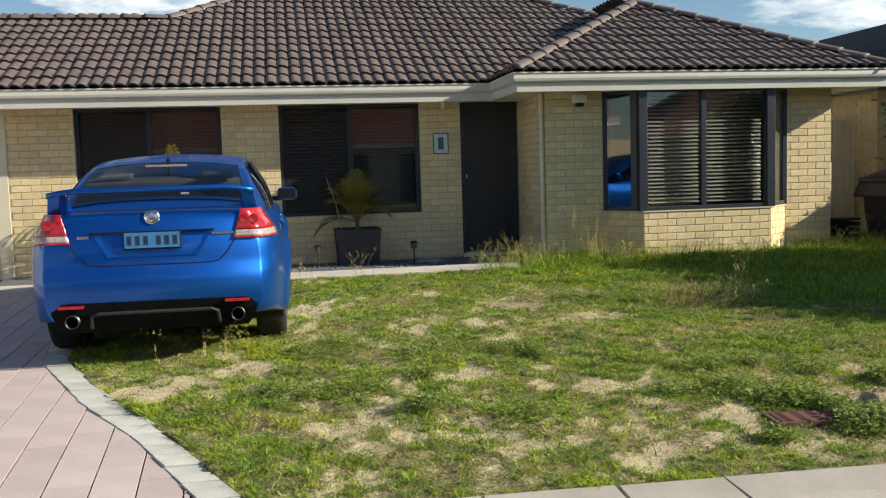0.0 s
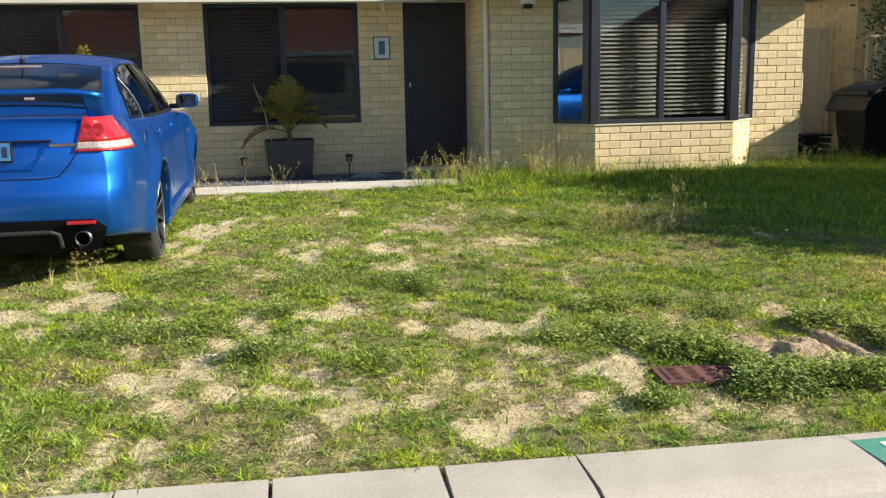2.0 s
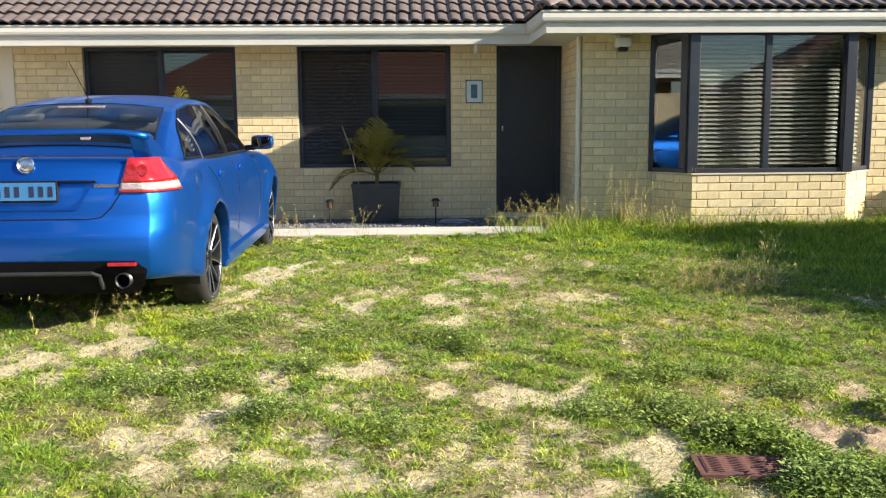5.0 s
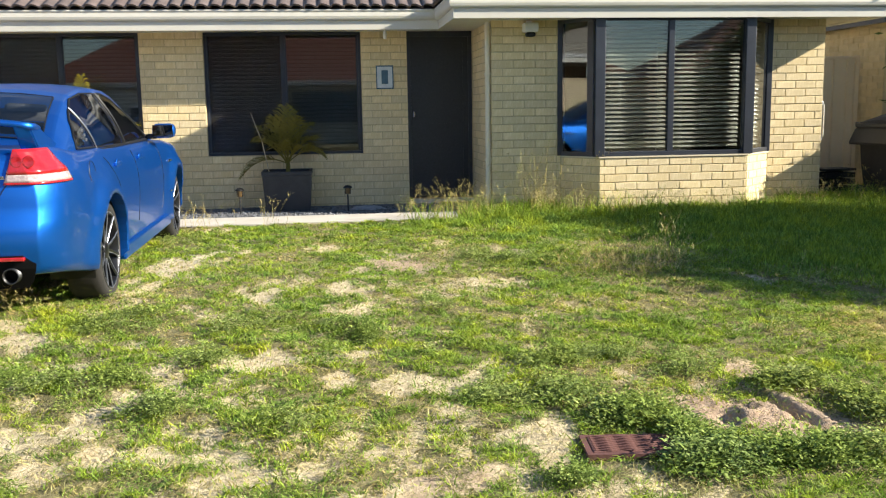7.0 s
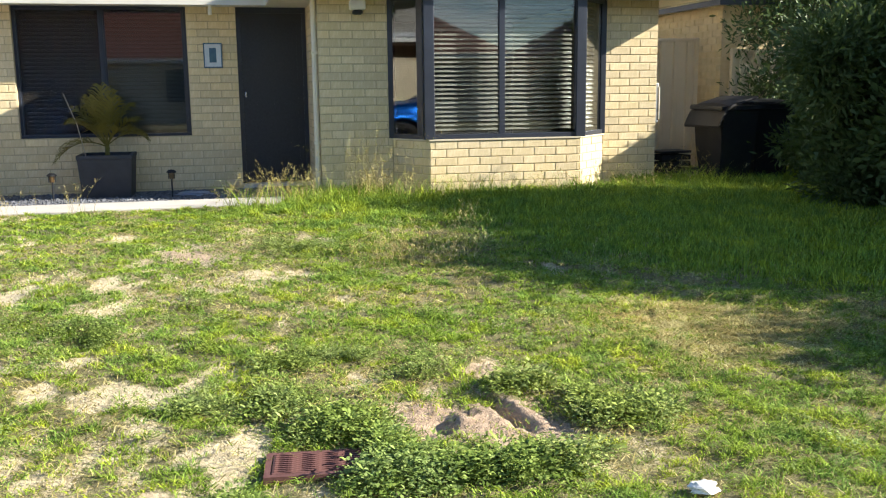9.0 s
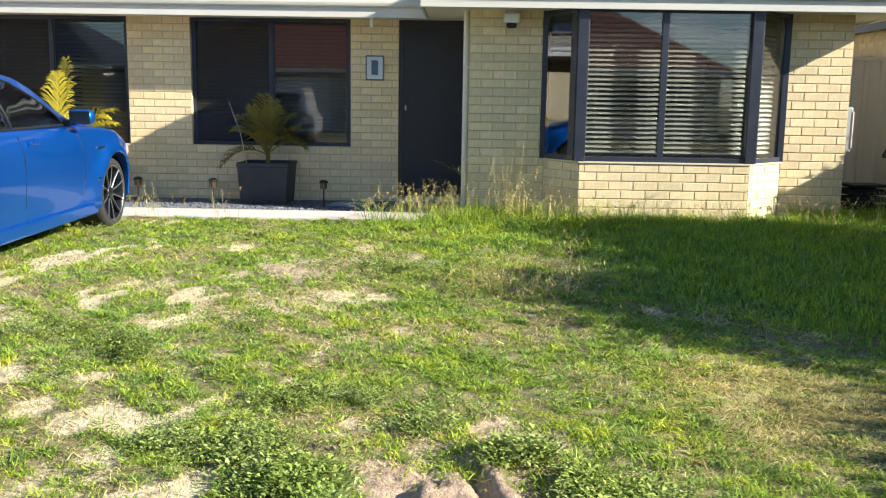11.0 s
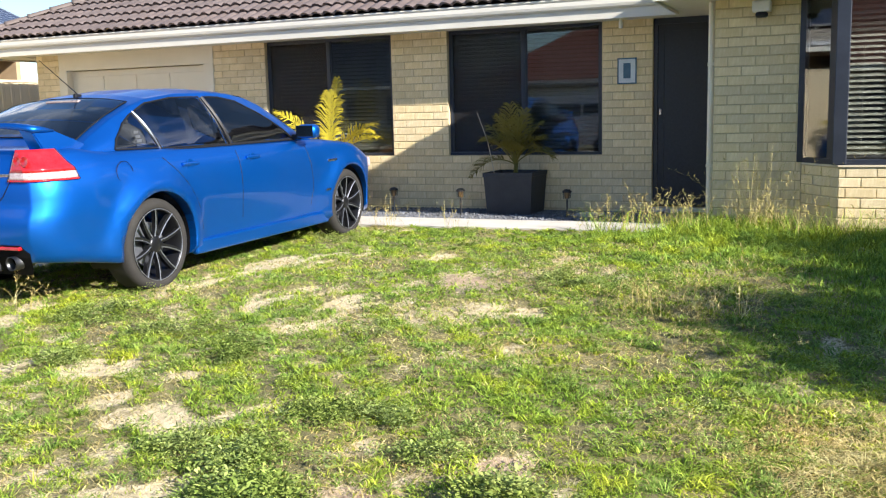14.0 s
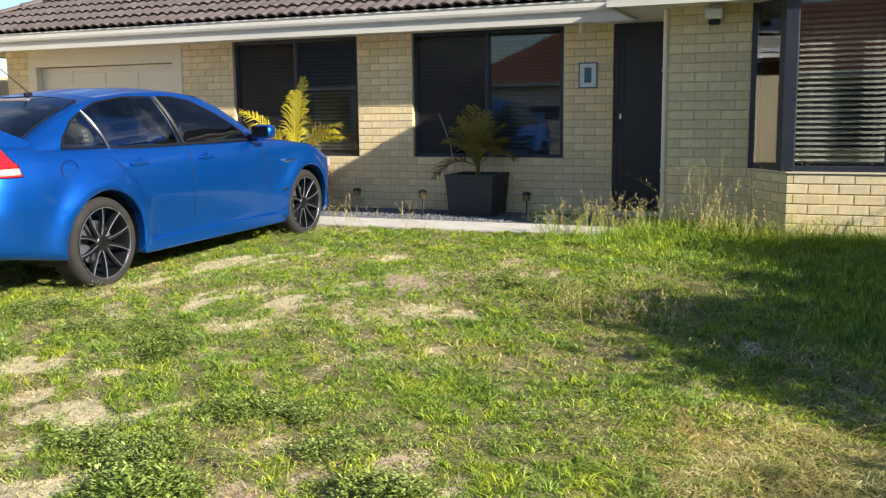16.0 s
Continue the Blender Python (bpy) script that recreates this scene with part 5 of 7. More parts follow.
    for s in (-1, 1):
        part("rear_reflector", boxes((s * 0.555 - 0.085, TAIL - 0.010, 0.452, s * 0.555 + 0.085, TAIL + 0.06, 0.474), bevel=0.004), RED_LENS, car, "thin red reflector")
        part("exhaust_tip", lathe(bmesh.new(), [(0.036, 0.0), (0.040, 0.16), (0.047, 0.164), (0.047, 0.0)], 24, pose(s * 0.555, TAIL + 0.160, 0.362, 90), ends=False), TIP, car, "round dark chrome exhaust tip", True)
    # spoiler
    bm = bmesh.new()
    prof = ((-0.130, 0.010), (-0.122, 0.030), (0.0, 0.026), (0.115, 0.006), (0.12, -0.004), (0.0, -0.010), (-0.122, -0.008))
    rows = []
    for f in np.linspace(-1, 1, 25):
        drop = 0.030 * (max(0, abs(f) - 0.70) / 0.30) ** 1.5
        x = 0.700 * f
        rows.append([bm.verts.new((x, -1.045 + y * (1 - 0.25 * f * f) + 0.07 * f * f, 1.243 + z - drop)) for y, z in prof])
    for a, b in zip(rows, rows[1:]):
        for k in range(7):
            bm.faces.new((a[k], a[(k + 1) % 7], b[(k + 1) % 7], b[k]))
    bm.faces.new(rows[0])
    bm.faces.new(rows[-1][::-1])
    bmesh.ops.recalc_face_normals(bm, faces=bm.faces)
    sp = part("spoiler", bm, PAINT, car, "raised blue boot spoiler", True)
    for s in (-1, 1):
        bm = bmesh.new()
        side_line = ((-1.10, 1.236), (-0.91, 1.226), (-0.70, 1.140), (-0.56, 1.080), (-0.80, 1.070), (-1.03, 1.080))
        inner = [bm.verts.new((s * (0.600 + 0.02 * (1.236 - z) / 0.16), y, z)) for y, z in side_line]
        outer = [bm.verts.new((s * (0.690 + 0.030 * (1.236 - z) / 0.16), y + 0.03, z - 0.012)) for y, z in side_line]
        bm.faces.new(inner)
        bm.faces.new(outer[::-1])
        for k in range(6):
            bm.faces.new((inner[k], inner[(k + 1) % 6], outer[(k + 1) % 6], outer[k]))
        bmesh.ops.recalc_face_normals(bm, faces=bm.faces)
        bmesh.ops.bevel(bm, geom=bm.edges[:], offset=0.008, segments=2, affect="EDGES")
        part("spoiler_leg", bm, PAINT, sp)
    # sides
    for s in (-1, 1):
        part("door_seam", side_seam(s, [(0.90, 0.98), (0.90, 0.7), (0.90, 0.36)]), TRIM, car)
        part("door_seam", side_seam(s, [(1.98, 0.96), (2.02, 0.8), (2.05, 0.55), (2.0, 0.36)]), TRIM, car)
        part("door_seam", side_seam(s, [(-0.02, 0.98), (0.12, 0.85), (0.22, 0.74), (0.33, 0.55), (0.36, 0.36)]), TRIM, car)
        part("skirt", boxes((s * 0.875 - 0.035, 0.25, 0.20, s * 0.875 + 0.035, 2.31, 0.315), bevel=0.02), PAINT, car, "blue side skirt")
        for hy in (0.26, 1.10):
            h = part("door_handle", boxes((s * side_x(hy, 0.915) - 0.016, hy - 0.10, 0.90, s * side_x(hy, 0.915) + 0.022, hy + 0.10, 0.928), bevel=0.010), PAINT, car, "blue door handle")
            part("handle_cup", lathe(bmesh.new(), [(0.0, 0.0), (0.05, 0.0), (0.046, 0.006), (0.0, 0.004)], 18, pose(s * side_x(hy, 0.905), hy, 0.905, 0, 90 * s)), PAINT, h)
        part("side_vent", boxes((s * side_x(2.42, 0.80) - 0.01, 2.33, 0.79, s * side_x(2.42, 0.80) + 0.012, 2.50, 0.815), bevel=0.005), CHROME, car, "small chrome fender vent")
        part("side_badge", boxes((s * side_x(2.3, 0.5) - 0.008, 2.24, 0.515, s * side_x(2.3, 0.5) + 0.006, 2.36, 0.535), bevel=0.003), CHROME, car)
        mir = part("mirror", boxes((s * 0.96 - 0.10, 1.84, 1.035, s * 0.96 + 0.10, 1.98, 1.165), bevel=0.045), PAINT, car, "blue door mirror", True)
        part("mirror_glass", boxes((s * 0.96 - 0.088, 1.832, 1.048, s * 0.96 + 0.088, 1.842, 1.153), bevel=0.003), MIRROR, mir, "mirror glass")
        part("mirror_arm", boxes((min(s * 0.80, s * 0.90), 1.86, 1.03, max(s * 0.80, s * 0.90), 1.95, 1.075), bevel=0.012), TRIM, mir)
        part("headlight", boxes((s * 0.66 - 0.16, 3.18, 0.66, s * 0.66 + 0.16, 3.42, 0.78), bevel=0.03), CLEAR_LENS, car, "clear headlight")
    part("fuel_flap", lathe(bmesh.new(), [(0.079, -0.002), (0.081, 0.002), (0.084, -0.002)], 24, pose(side_x(-0.45, 0.90) + 0.001, -0.45, 0.90, 0, 84), ends=False), TRIM, car, "round shut line of the fuel flap")
    part("antenna_base", boxes((-0.014, 0.03, 1.44, 0.014, 0.10, 1.472), bevel=0.008), TRIM, car)
    part("antenna", tube(bmesh.new(), [(0, 0.07, 1.47), (-0.005, -0.28, 1.72)], 0.004, 6, taper=0.002), TRIM, car, "thin black roof antenna")
    part("high_brake_light", boxes((-0.16, -0.10, 1.405, 0.16, -0.06, 1.42)), CLEAR_LENS, car)
    for k in range(3):
        z = 1.10 + 0.032 * k
        part("sticker", boxes((cab_side(-0.17, z, 0.010), -0.20, z, cab_side(-0.17, z, 0.014), -0.15, z + 0.020)), RIM_CUT, car, "small pale window sticker")
    part("sticker", boxes((0.15, -0.60, 1.196, 0.21, -0.57, 1.212)), CLEAR_LENS, car, "small pale sticker")
    return car


build_car(pose(-0.875, 7.945, 0.045, 0.6, 0, 0.25))

# ---- small things on and before the house ----
plaque = thing("house_plaque", "pale glazed house plaque with a blue border", "plaque", at=pose(2.305, YM - 0.008, 1.735))
part("tile", boxes((-0.112, -0.012, -0.15, 0.112, 0.006, 0.15), bevel=0.004), surface("glazed_tile", (0.50, 0.56, 0.58), (0.66, 0.70, 0.70), 12, 0.25), plaque)
BLUE_INK = surface("blue_glaze", (0.03, 0.09, 0.14), (0.06, 0.15, 0.21), 15, 0.3, bump=0)
part("border", boxes((-0.112, -0.0155, 0.135, 0.112, -0.011, 0.15), (-0.112, -0.0155, -0.15, 0.112, -0.011, -0.135), (-0.112, -0.0155, -0.135, -0.098, -0.011, 0.135), (0.098, -0.0155, -0.135, 0.112, -0.011, 0.135)), BLUE_INK, plaque, "dark blue border")
part("bar", boxes((-0.042, -0.0165, -0.085, 0.042, -0.011, 0.09), bevel=0.003), BLUE_INK, plaque, "plain dark blue bar")
WHITE_PLASTIC = surface("white_plastic", (0.70, 0.69, 0.65), (0.80, 0.79, 0.75), 6, 0.4, bump=0.02)
sensor = thing("security_light", "white wall-mounted security sensor with a dark lens", "sensor", at=pose(3.90, YW - 0.012, 2.22))
part("housing", boxes((-0.085, -0.15, -0.045, 0.085, 0.0, 0.06), bevel=0.015), WHITE_PLASTIC, sensor)
part("lens", boxes((-0.055, -0.13, -0.095, 0.055, -0.03, -0.045), bevel=0.02), BLACK_PLASTIC, sensor, "dark lens under the housing")
part("bracket", boxes((-0.03, -0.02, 0.055, 0.03, 0.02, 0.09)), WHITE_PLASTIC, sensor)
spot = thing("eaves_light", "small white spotlight under the eaves", "light fitting", at=pose(2.30, 13.0, 2.318))
part("base", lathe(bmesh.new(), [(0.0, -0.012), (0.035, -0.012), (0.035, 0.0), (0.0, 0.0)], 16), WHITE_PLASTIC, spot)
part("lamp", lathe(bmesh.new(), [(0.0, -0.12), (0.022, -0.12), (0.024, -0.07), (0.014, -0.012), (0.0, -0.012)], 16), WHITE_PLASTIC, spot)


def planter(at, label, w=0.60, hgt=0.50):
    p = thing("planter", label, "planter", "planters", at)
    bm = bmesh.new()
    a, b, t = w / 2 * 0.90, w / 2, 0.03
    rings = [[bm.verts.new((sx * r, sy * r, z)) for sx, sy in ((-1, -1), (1, -1), (1, 1), (-1, 1))] for r, z in ((a, 0), (b, hgt - 0.05), (b + 0.008, hgt - 0.045), (b + 0.008, hgt), (b - t, hgt), (b - t, hgt - 0.06))]
    for r0, r1 in zip(rings, rings[1:]):
        for k in range(4):
            bm.faces.new((r0[k], r0[(k + 1) % 4], r1[(k + 1) % 4], r1[k]))
    bm.faces.new(rings[0][::-1])
    part("pot", bm, POT, p)
    part("soil", boxes((-b + t, -b + t, hgt - 0.10, b - t, b - t, hgt - 0.055)), surface("potting_soil", (0.02, 0.014, 0.01), (0.06, 0.04, 0.025), 20, 0.95), p, "dark potting soil")
    return p


def frond(length, rise, droop, leaves, rnd, material, parent):
    """One palm frond: a bent rib with two rows of narrow leaflets."""
    bm = bmesh.new()
    pts = []
    for i in range(13):
        f = i / 12
        pts.append(Vector((length * f * (1 - 0.1 * f), 0, rise * f - droop * f * f)))
    tube(bm, pts, 0.008, 5, taper=0.002)
    for i in range(leaves):
        f = 0.22 + 0.78 * i / leaves
        k = min(11, int(f * 12))
        p = pts[k].lerp(pts[k + 1], f * 12 - k)
        d = (pts[k + 1] - pts[k]).normalized()
        ll = (0.34 * math.sin(math.pi * (0.15 + 0.8 * f)) + 0.03) * max(length, 0.62) / 0.8
        for s in (-1, 1):
            out = (Vector((0, s * rnd.uniform(0.6, 0.9), 0)) + d * rnd.uniform(0.4, 0.9) + Vector((0, 0, 0.20 + rnd.uniform(-0.15, 0.12)))).normalized()
            w = d * 0.0075
            mid = p + out * ll * 0.55 + Vector((0, 0, 0.01))
            tip = p + out * ll + Vector((0, 0, -0.16 * ll * rnd.uniform(0.3, 2.6)))
            a, b, c, e, g = (bm.verts.new(q) for q in (p - w, p + w, mid + w, mid - w, tip))
            bm.faces.new((a, b, c, e))
            bm.faces.new((e, c, g))
    return part("frond", bm, material, parent)


def leaf_material(name, dark, light, rough=0.5):
    n = Nodes(name)
    geo = n.t.nodes.new("ShaderNodeNewGeometry")
    r = geo.outputs["Random Per Island"]
    n.color(n.mix(n.noise(5, 3), n.ramp(r, (0.0, dark), (1.0, light)), n.ramp(r, (0.0, light), (1.0, dark))))
    n.set(Roughness=rough)
    n.b.inputs["Specular IOR Level"].default_value = 0.3
    tr = n.add("ShaderNodeBsdfTranslucent")
    n.link(n.ramp(r, (0.0, light), (1.0, light)), tr.inputs["Color"])
    ms = n.add("ShaderNodeMixShader")
    ms.inputs[0].default_value = 0.18
    n.link(n.b.outputs[0], ms.inputs[1])
    n.link(tr.outputs[0], ms.inputs[2])
    n.link(ms.outputs[0], n.out.inputs["Surface"])
    return n.mat


PALM_YELLOW = leaf_material("yellow_palm_leaf", (0.34, 0.29, 0.02), (0.56, 0.47, 0.04))
PALM_GREEN = leaf_material("olive_palm_leaf", (0.10, 0.11, 0.02), (0.26, 0.20, 0.04))
DRY = leaf_material("dry_leaf", (0.42, 0.20, 0.09), (0.55, 0.30, 0.14))


def palm(at, label, rows, material, rnd):
    p = thing("palm", label, "palm", "potted palms", at)
    part("stem", tube(bmesh.new(), [(0, 0, -0.06), (0.01, 0, 0.10), (0.0, 0.01, 0.2)], 0.035, 8, taper=0.02), material, p)
    for yaw, length, rise, droop, dry in rows:
        f = frond(length, rise, droop, 23, rnd, DRY if dry else material, p)
        f.matrix_local = pose(0, 0, 0.12, 0, 0, yaw) 
    return p


planter(pose(1.03, 12.99, 0.085), "charcoal square tapered planter before the window")
planter(pose(-1.47, 12.85, 0.085), "charcoal square tapered planter behind the car")
rndp = random.Random(11)
palm(pose(1.03, 12.99, 0.55), "olive-green palm with bent fronds in the planter", [(20, 0.36, 0.78, 0.30, 0), (75, 0.22, 0.80, 0.15, 0), (130, 0.30, 0.76, 0.25, 0), (178, 0.66, 0.34, 0.52, 0), (200, 0.45, 0.66, 0.38, 0), (235, 0.26, 0.78, 0.20, 0), (270, 0.18, 0.84, 0.12, 0), (300, 0.28, 0.80, 0.24, 0), (335, 0.44, 0.66, 0.36, 0), (2, 0.52, 0.52, 0.45, 0), (160, 0.40, 0.70, 0.25, 0), (250, 0.35, 0.55, 0.3, 0), (310, 0.4, 0.5, 0.3, 0)], PALM_GREEN, rndp)
palm(pose(-1.47, 12.85, 0.60) @ Matrix.Scale(1.1, 4), "bright yellow palm with one upright frond", [(70, 0.20, 1.06, 0.10, 0), (100, 0.12, 0.90, 0.1, 0), (352, 0.74, 0.74, 0.34, 0), (5, 0.70, 0.55, 0.30, 0), (183, 0.72, 0.92, 0.36, 0), (20, 0.60, 0.75, 0.45, 0), (170, 0.66, 0.75, 0.35, 0), (205, 0.58, 0.66, 0.40, 0), (120, 0.5, 0.7, 0.4, 0), (250, 0.48, 0.62, 0.36, 0), (300, 0.60, 0.52, 0.42, 0), (330, 0.66, 0.34, 0.5, 1), (345, 0.62, 0.22, 0.55, 1)], PALM_YELLOW, rndp)
STALK = surface("dead_stalk", (0.42, 0.36, 0.26), (0.56, 0.50, 0.38), 9, 0.8)
tagged(part("cane", tube(bmesh.new(), [(0.82, 12.85, 0.52), (0.74, 12.83, 0.95), (0.62, 12.80, 1.30)], 0.006, 6, taper=0.003), STALK), "thin pale dead cane leaning in the planter", "cane")


def garden_lamp(x, y):
    l = thing("garden_lamp", "small black solar stake lamp in the gravel bed", "garden lamp", "garden lamps", pose(x, y, 0.085))
    part("stake", tube(bmesh.new(), [(0, 0, -0.05), (0, 0, 0.22)], 0.009, 8), BLACK_PLASTIC, l)
    part("shade", lathe(bmesh.new(), [(0.012, 0.21), (0.03, 0.215), (0.036, 0.285), (0.03, 0.29), (0.012, 0.29)], 14), surface("amber_plastic", (0.10, 0.06, 0.02), (0.18, 0.11, 0.04), 6, 0.3), l, "amber plastic shade")
    part("cap", lathe(bmesh.new(), [(0.055, 0.285), (0.055, 0.297), (0.03, 0.318), (0.0, 0.322)], 14), BLACK_PLASTIC, l)
    for k in range(4):
        a = math.pi / 4 + k * math.pi / 2
        part("post", tube(bmesh.new(), [(0.045 * math.cos(a), 0.045 * math.sin(a), 0.215), (0.045 * math.cos(a), 0.045 * math.sin(a), 0.287)], 0.004, 5), BLACK_PLASTIC, l)


garden_lamp(0.46, 12.62)
garden_lamp(1.77, 12.63)
garden_lamp(-0.45, 12.66)


def crumple(name, at, size, material, label, category, seed):
    bm = bmesh.new()
    bmesh.ops.create_icosphere(bm, subdivisions=3, radius=1.0)
    for v in bm.verts:
        k = noise.noise(v.co * 2.3 + Vector((seed, 0, 0))) * 0.5 + noise.noise(v.co * 6 + Vector((0, seed, 0))) * 0.3
        v.co = Vector((v.co.x * size[0], v.co.y * size[1], max(v.co.z, -0.3) * size[2])) * (1 + k)
    ob = part(name, bm, material)
    ob.matrix_world = at
    return tagged(ob, label, category)


crumple("litter", pose(3.94, 4.03, -0.012), (0.05, 0.034, 0.022), WHITE_PLASTIC, "crumpled white plastic litter on the grass", "litter", 2.0)
crumple("folded_sheet", pose(2.02, 12.75, 0.10), (0.20, 0.12, 0.03), surface("grey_plastic_sheet", (0.22, 0.25, 0.30), (0.34, 0.37, 0.42), 9, 0.5), "crumpled grey plastic sheet on the gravel", "plastic sheet", 5.0)

# drain cover
RUST = surface("rust_iron", (0.10, 0.042, 0.036), (0.18, 0.082, 0.070), 12, 0.75, 0.2, grain=90, bump=0.4)
cover = thing("drain_cover", "rust-red iron cover with a raised wavy tread in the lawn", "drain cover", at=pose(2.70, 4.53, -0.002, 0, 0, -6))
part("plate", boxes((-0.17, -0.085, -0.05, 0.17, 0.085, 0.012), bevel=0.004), RUST, cover)
part("frame", boxes((-0.195, -0.11, -0.06, 0.195, -0.088, 0.010), (-0.195, 0.088, -0.06, 0.195, 0.11, 0.010), (-0.195, -0.088, -0.06, -0.173, 0.088, 0.010), (0.173, -0.088, -0.06, 0.195, 0.088, 0.010)), RUST, cover)
rib = bmesh.new()
tube(rib, [(x, 0.006 * math.sin(x * 75), 0.0) for x in np.linspace(-0.16, 0.16, 28)], 0.0042, 5)
rib_me = mesh_of(rib, "tread", RUST)
for k in range(9):
    ob = new("tread", rib_me)
    ob.parent = cover
    ob.matrix_local = pose(0, -0.074 + k * 0.0184, 0.0135)

# wheelie bins and meter box by the house corner
def wheelie_bin(at, label, lean=0.0, droop=0.0):
    b = thing("wheelie_bin", label, "bin", "wheelie bins", at)
    bm = bmesh.new()
    rings = []
    for z, w, d in ((0.06, 0.21, 0.23), (0.5, 0.24, 0.27), (0.92, 0.275, 0.31), (0.93, 0.295, 0.335), (0.97, 0.295, 0.335)):
        rings.append([bm.verts.new((sx * w, sy * d, z)) for sx, sy in ((-1, -1), (1, -1), (1, 1), (-1, 1))])
    for r0, r1 in zip(rings, rings[1:]):
        for k in range(4):
            bm.faces.new((r0[k], r0[(k + 1) % 4], r1[(k + 1) % 4], r1[k]))
    bm.faces.new(rings[0][::-1])
    bm.faces.new(rings[-1])
    bmesh.ops.bevel(bm, geom=[e for e in bm.edges if abs(e.verts[0].co.z - e.verts[1].co.z) > 0.2], offset=0.03, segments=2, affect="EDGES")
    part("body", bm, BLACK_PLASTIC, b)
    lid = bmesh.new()
    g = [[lid.verts.new((x, y, 0.04 * (1 - (x / 0.31) ** 2) * (1 - (y / 0.36) ** 2) - droop * max(0.0, -x - 0.08) ** 1.5)) for x in np.linspace(-0.31, 0.31, 7)] for y in np.linspace(-0.36, 0.36, 7)]
    for r0, r1 in zip(g, g[1:]):
        for k in range(6):
            lid.faces.new((r0[k], r0[k + 1], r1[k + 1], r1[k]))
    r = bmesh.ops.extrude_face_region(lid, geom=lid.faces[:])
    bmesh.ops.translate(lid, vec=(0, 0, -0.03), verts=[v for v in r["geom"] if isinstance(v, bmesh.types.BMVert)])
    bmesh.ops.recalc_face_normals(lid, faces=lid.faces)
    part("lid", lid, BLACK_PLASTIC, b).matrix_local = pose(-0.02 - 0.006 * lean, 0, 1.01, 0, -lean, 0)
    part("handle", tube(bmesh.new(), [(-0.22, 0.36, 0.95), (-0.22, 0.42, 0.97), (0.22, 0.42, 0.97), (0.22, 0.36, 0.95)], 0.014, 8), BLACK_PLASTIC, b)
    for s in (-1, 1):
        part("wheel", lathe(bmesh.new(), [(0.0, -0.03), (0.10, -0.03), (0.105, 0.0), (0.10, 0.03), (0.0, 0.03)], 16, pose(s * 0.25, 0.27, 0.10, 0, 90)), BLACK_PLASTIC, b)
    return b


wheelie_bin(pose(8.46, 11.85, 0.09, 0, 0, 6), "black wheelie bin with its lid askew", 15, 1.8)
wheelie_bin(pose(9.12, 12.05, 0.09, 0, 0, -5), "black wheelie bin under the shrub", 0)
crate = thing("crate", "dark plastic slatted crate beside the bin", "crate", at=pose(7.92, 12.25, 0.10, 0, 0, 8))
for k in range(4):
    part("slat", boxes((-0.2, -0.15, 0.03 + 0.085 * k, 0.2, -0.135, 0.09 + 0.085 * k)), BLACK_PLASTIC, crate)
    part("slat", boxes((-0.2, 0.135, 0.03 + 0.085 * k, 0.2, 0.15, 0.09 + 0.085 * k)), BLACK_PLASTIC, crate)
    part("end_slat", boxes((-0.215, -0.15, 0.03 + 0.085 * k, -0.2, 0.15, 0.09 + 0.085 * k)), BLACK_PLASTIC, crate)
    part("end_slat", boxes((0.2, -0.15, 0.03 + 0.085 * k, 0.215, 0.15, 0.09 + 0.085 * k)), BLACK_PLASTIC, crate)
part("lid", boxes((-0.22, -0.16, 0.37, 0.22, 0.16, 0.40), bevel=0.006), BLACK_PLASTIC, crate)
part("base", boxes((-0.2, -0.135, 0.0, 0.2, 0.135, 0.03)), BLACK_PLASTIC, crate)
meter = thing("meter_box", "pale grey meter box on the side wall", "meter box", at=pose(XR + 0.01, 12.36, 1.10))
part("box", boxes((0, -0.16, -0.25, 0.16, 0.16, 0.25), bevel=0.02), surface("grey_box", (0.25, 0.28, 0.31), (0.32, 0.35, 0.38), 4, 0.45), meter)
part("hinge", boxes((0.155, -0.168, -0.2, 0.165, -0.155, 0.2)), WHITE_PLASTIC, meter)


def steel_panel(bm, x0, x1, y, z0, z1, deep=0.025):
    """Ribbed sheet steel between x0 and x1."""
    pts, x = [], x0
    while x < x1 - 0.01:
        for dx, dy in ((0.0, 0.0), (0.10, 0.0), (0.115, -deep), (0.165, -deep), (0.18, 0.0)):
            if x + dx <= x1:
                pts.append((x + dx, y + dy))
        x += 0.20
    pts.append((x1, y))
    a = [bm.verts.new((px_, py_, z0)) for px_, py_ in pts]
    b = [bm.verts.new((px_, py_, z1)) for px_, py_ in pts]
    c = [bm.verts.new((px_, py_ + 0.004, z0)) for px_, py_ in pts]
    d = [bm.verts.new((px_, py_ + 0.004, z1)) for px_, py_ in pts]
    for i in range(len(pts) - 1):
        bm.faces.new((a[i], a[i + 1], b[i + 1], b[i]))
        bm.faces.new((c[i + 1], c[i], d[i], d[i + 1]))
        bm.faces.new((b[i], b[i + 1], d[i + 1], d[i]))
    return bm


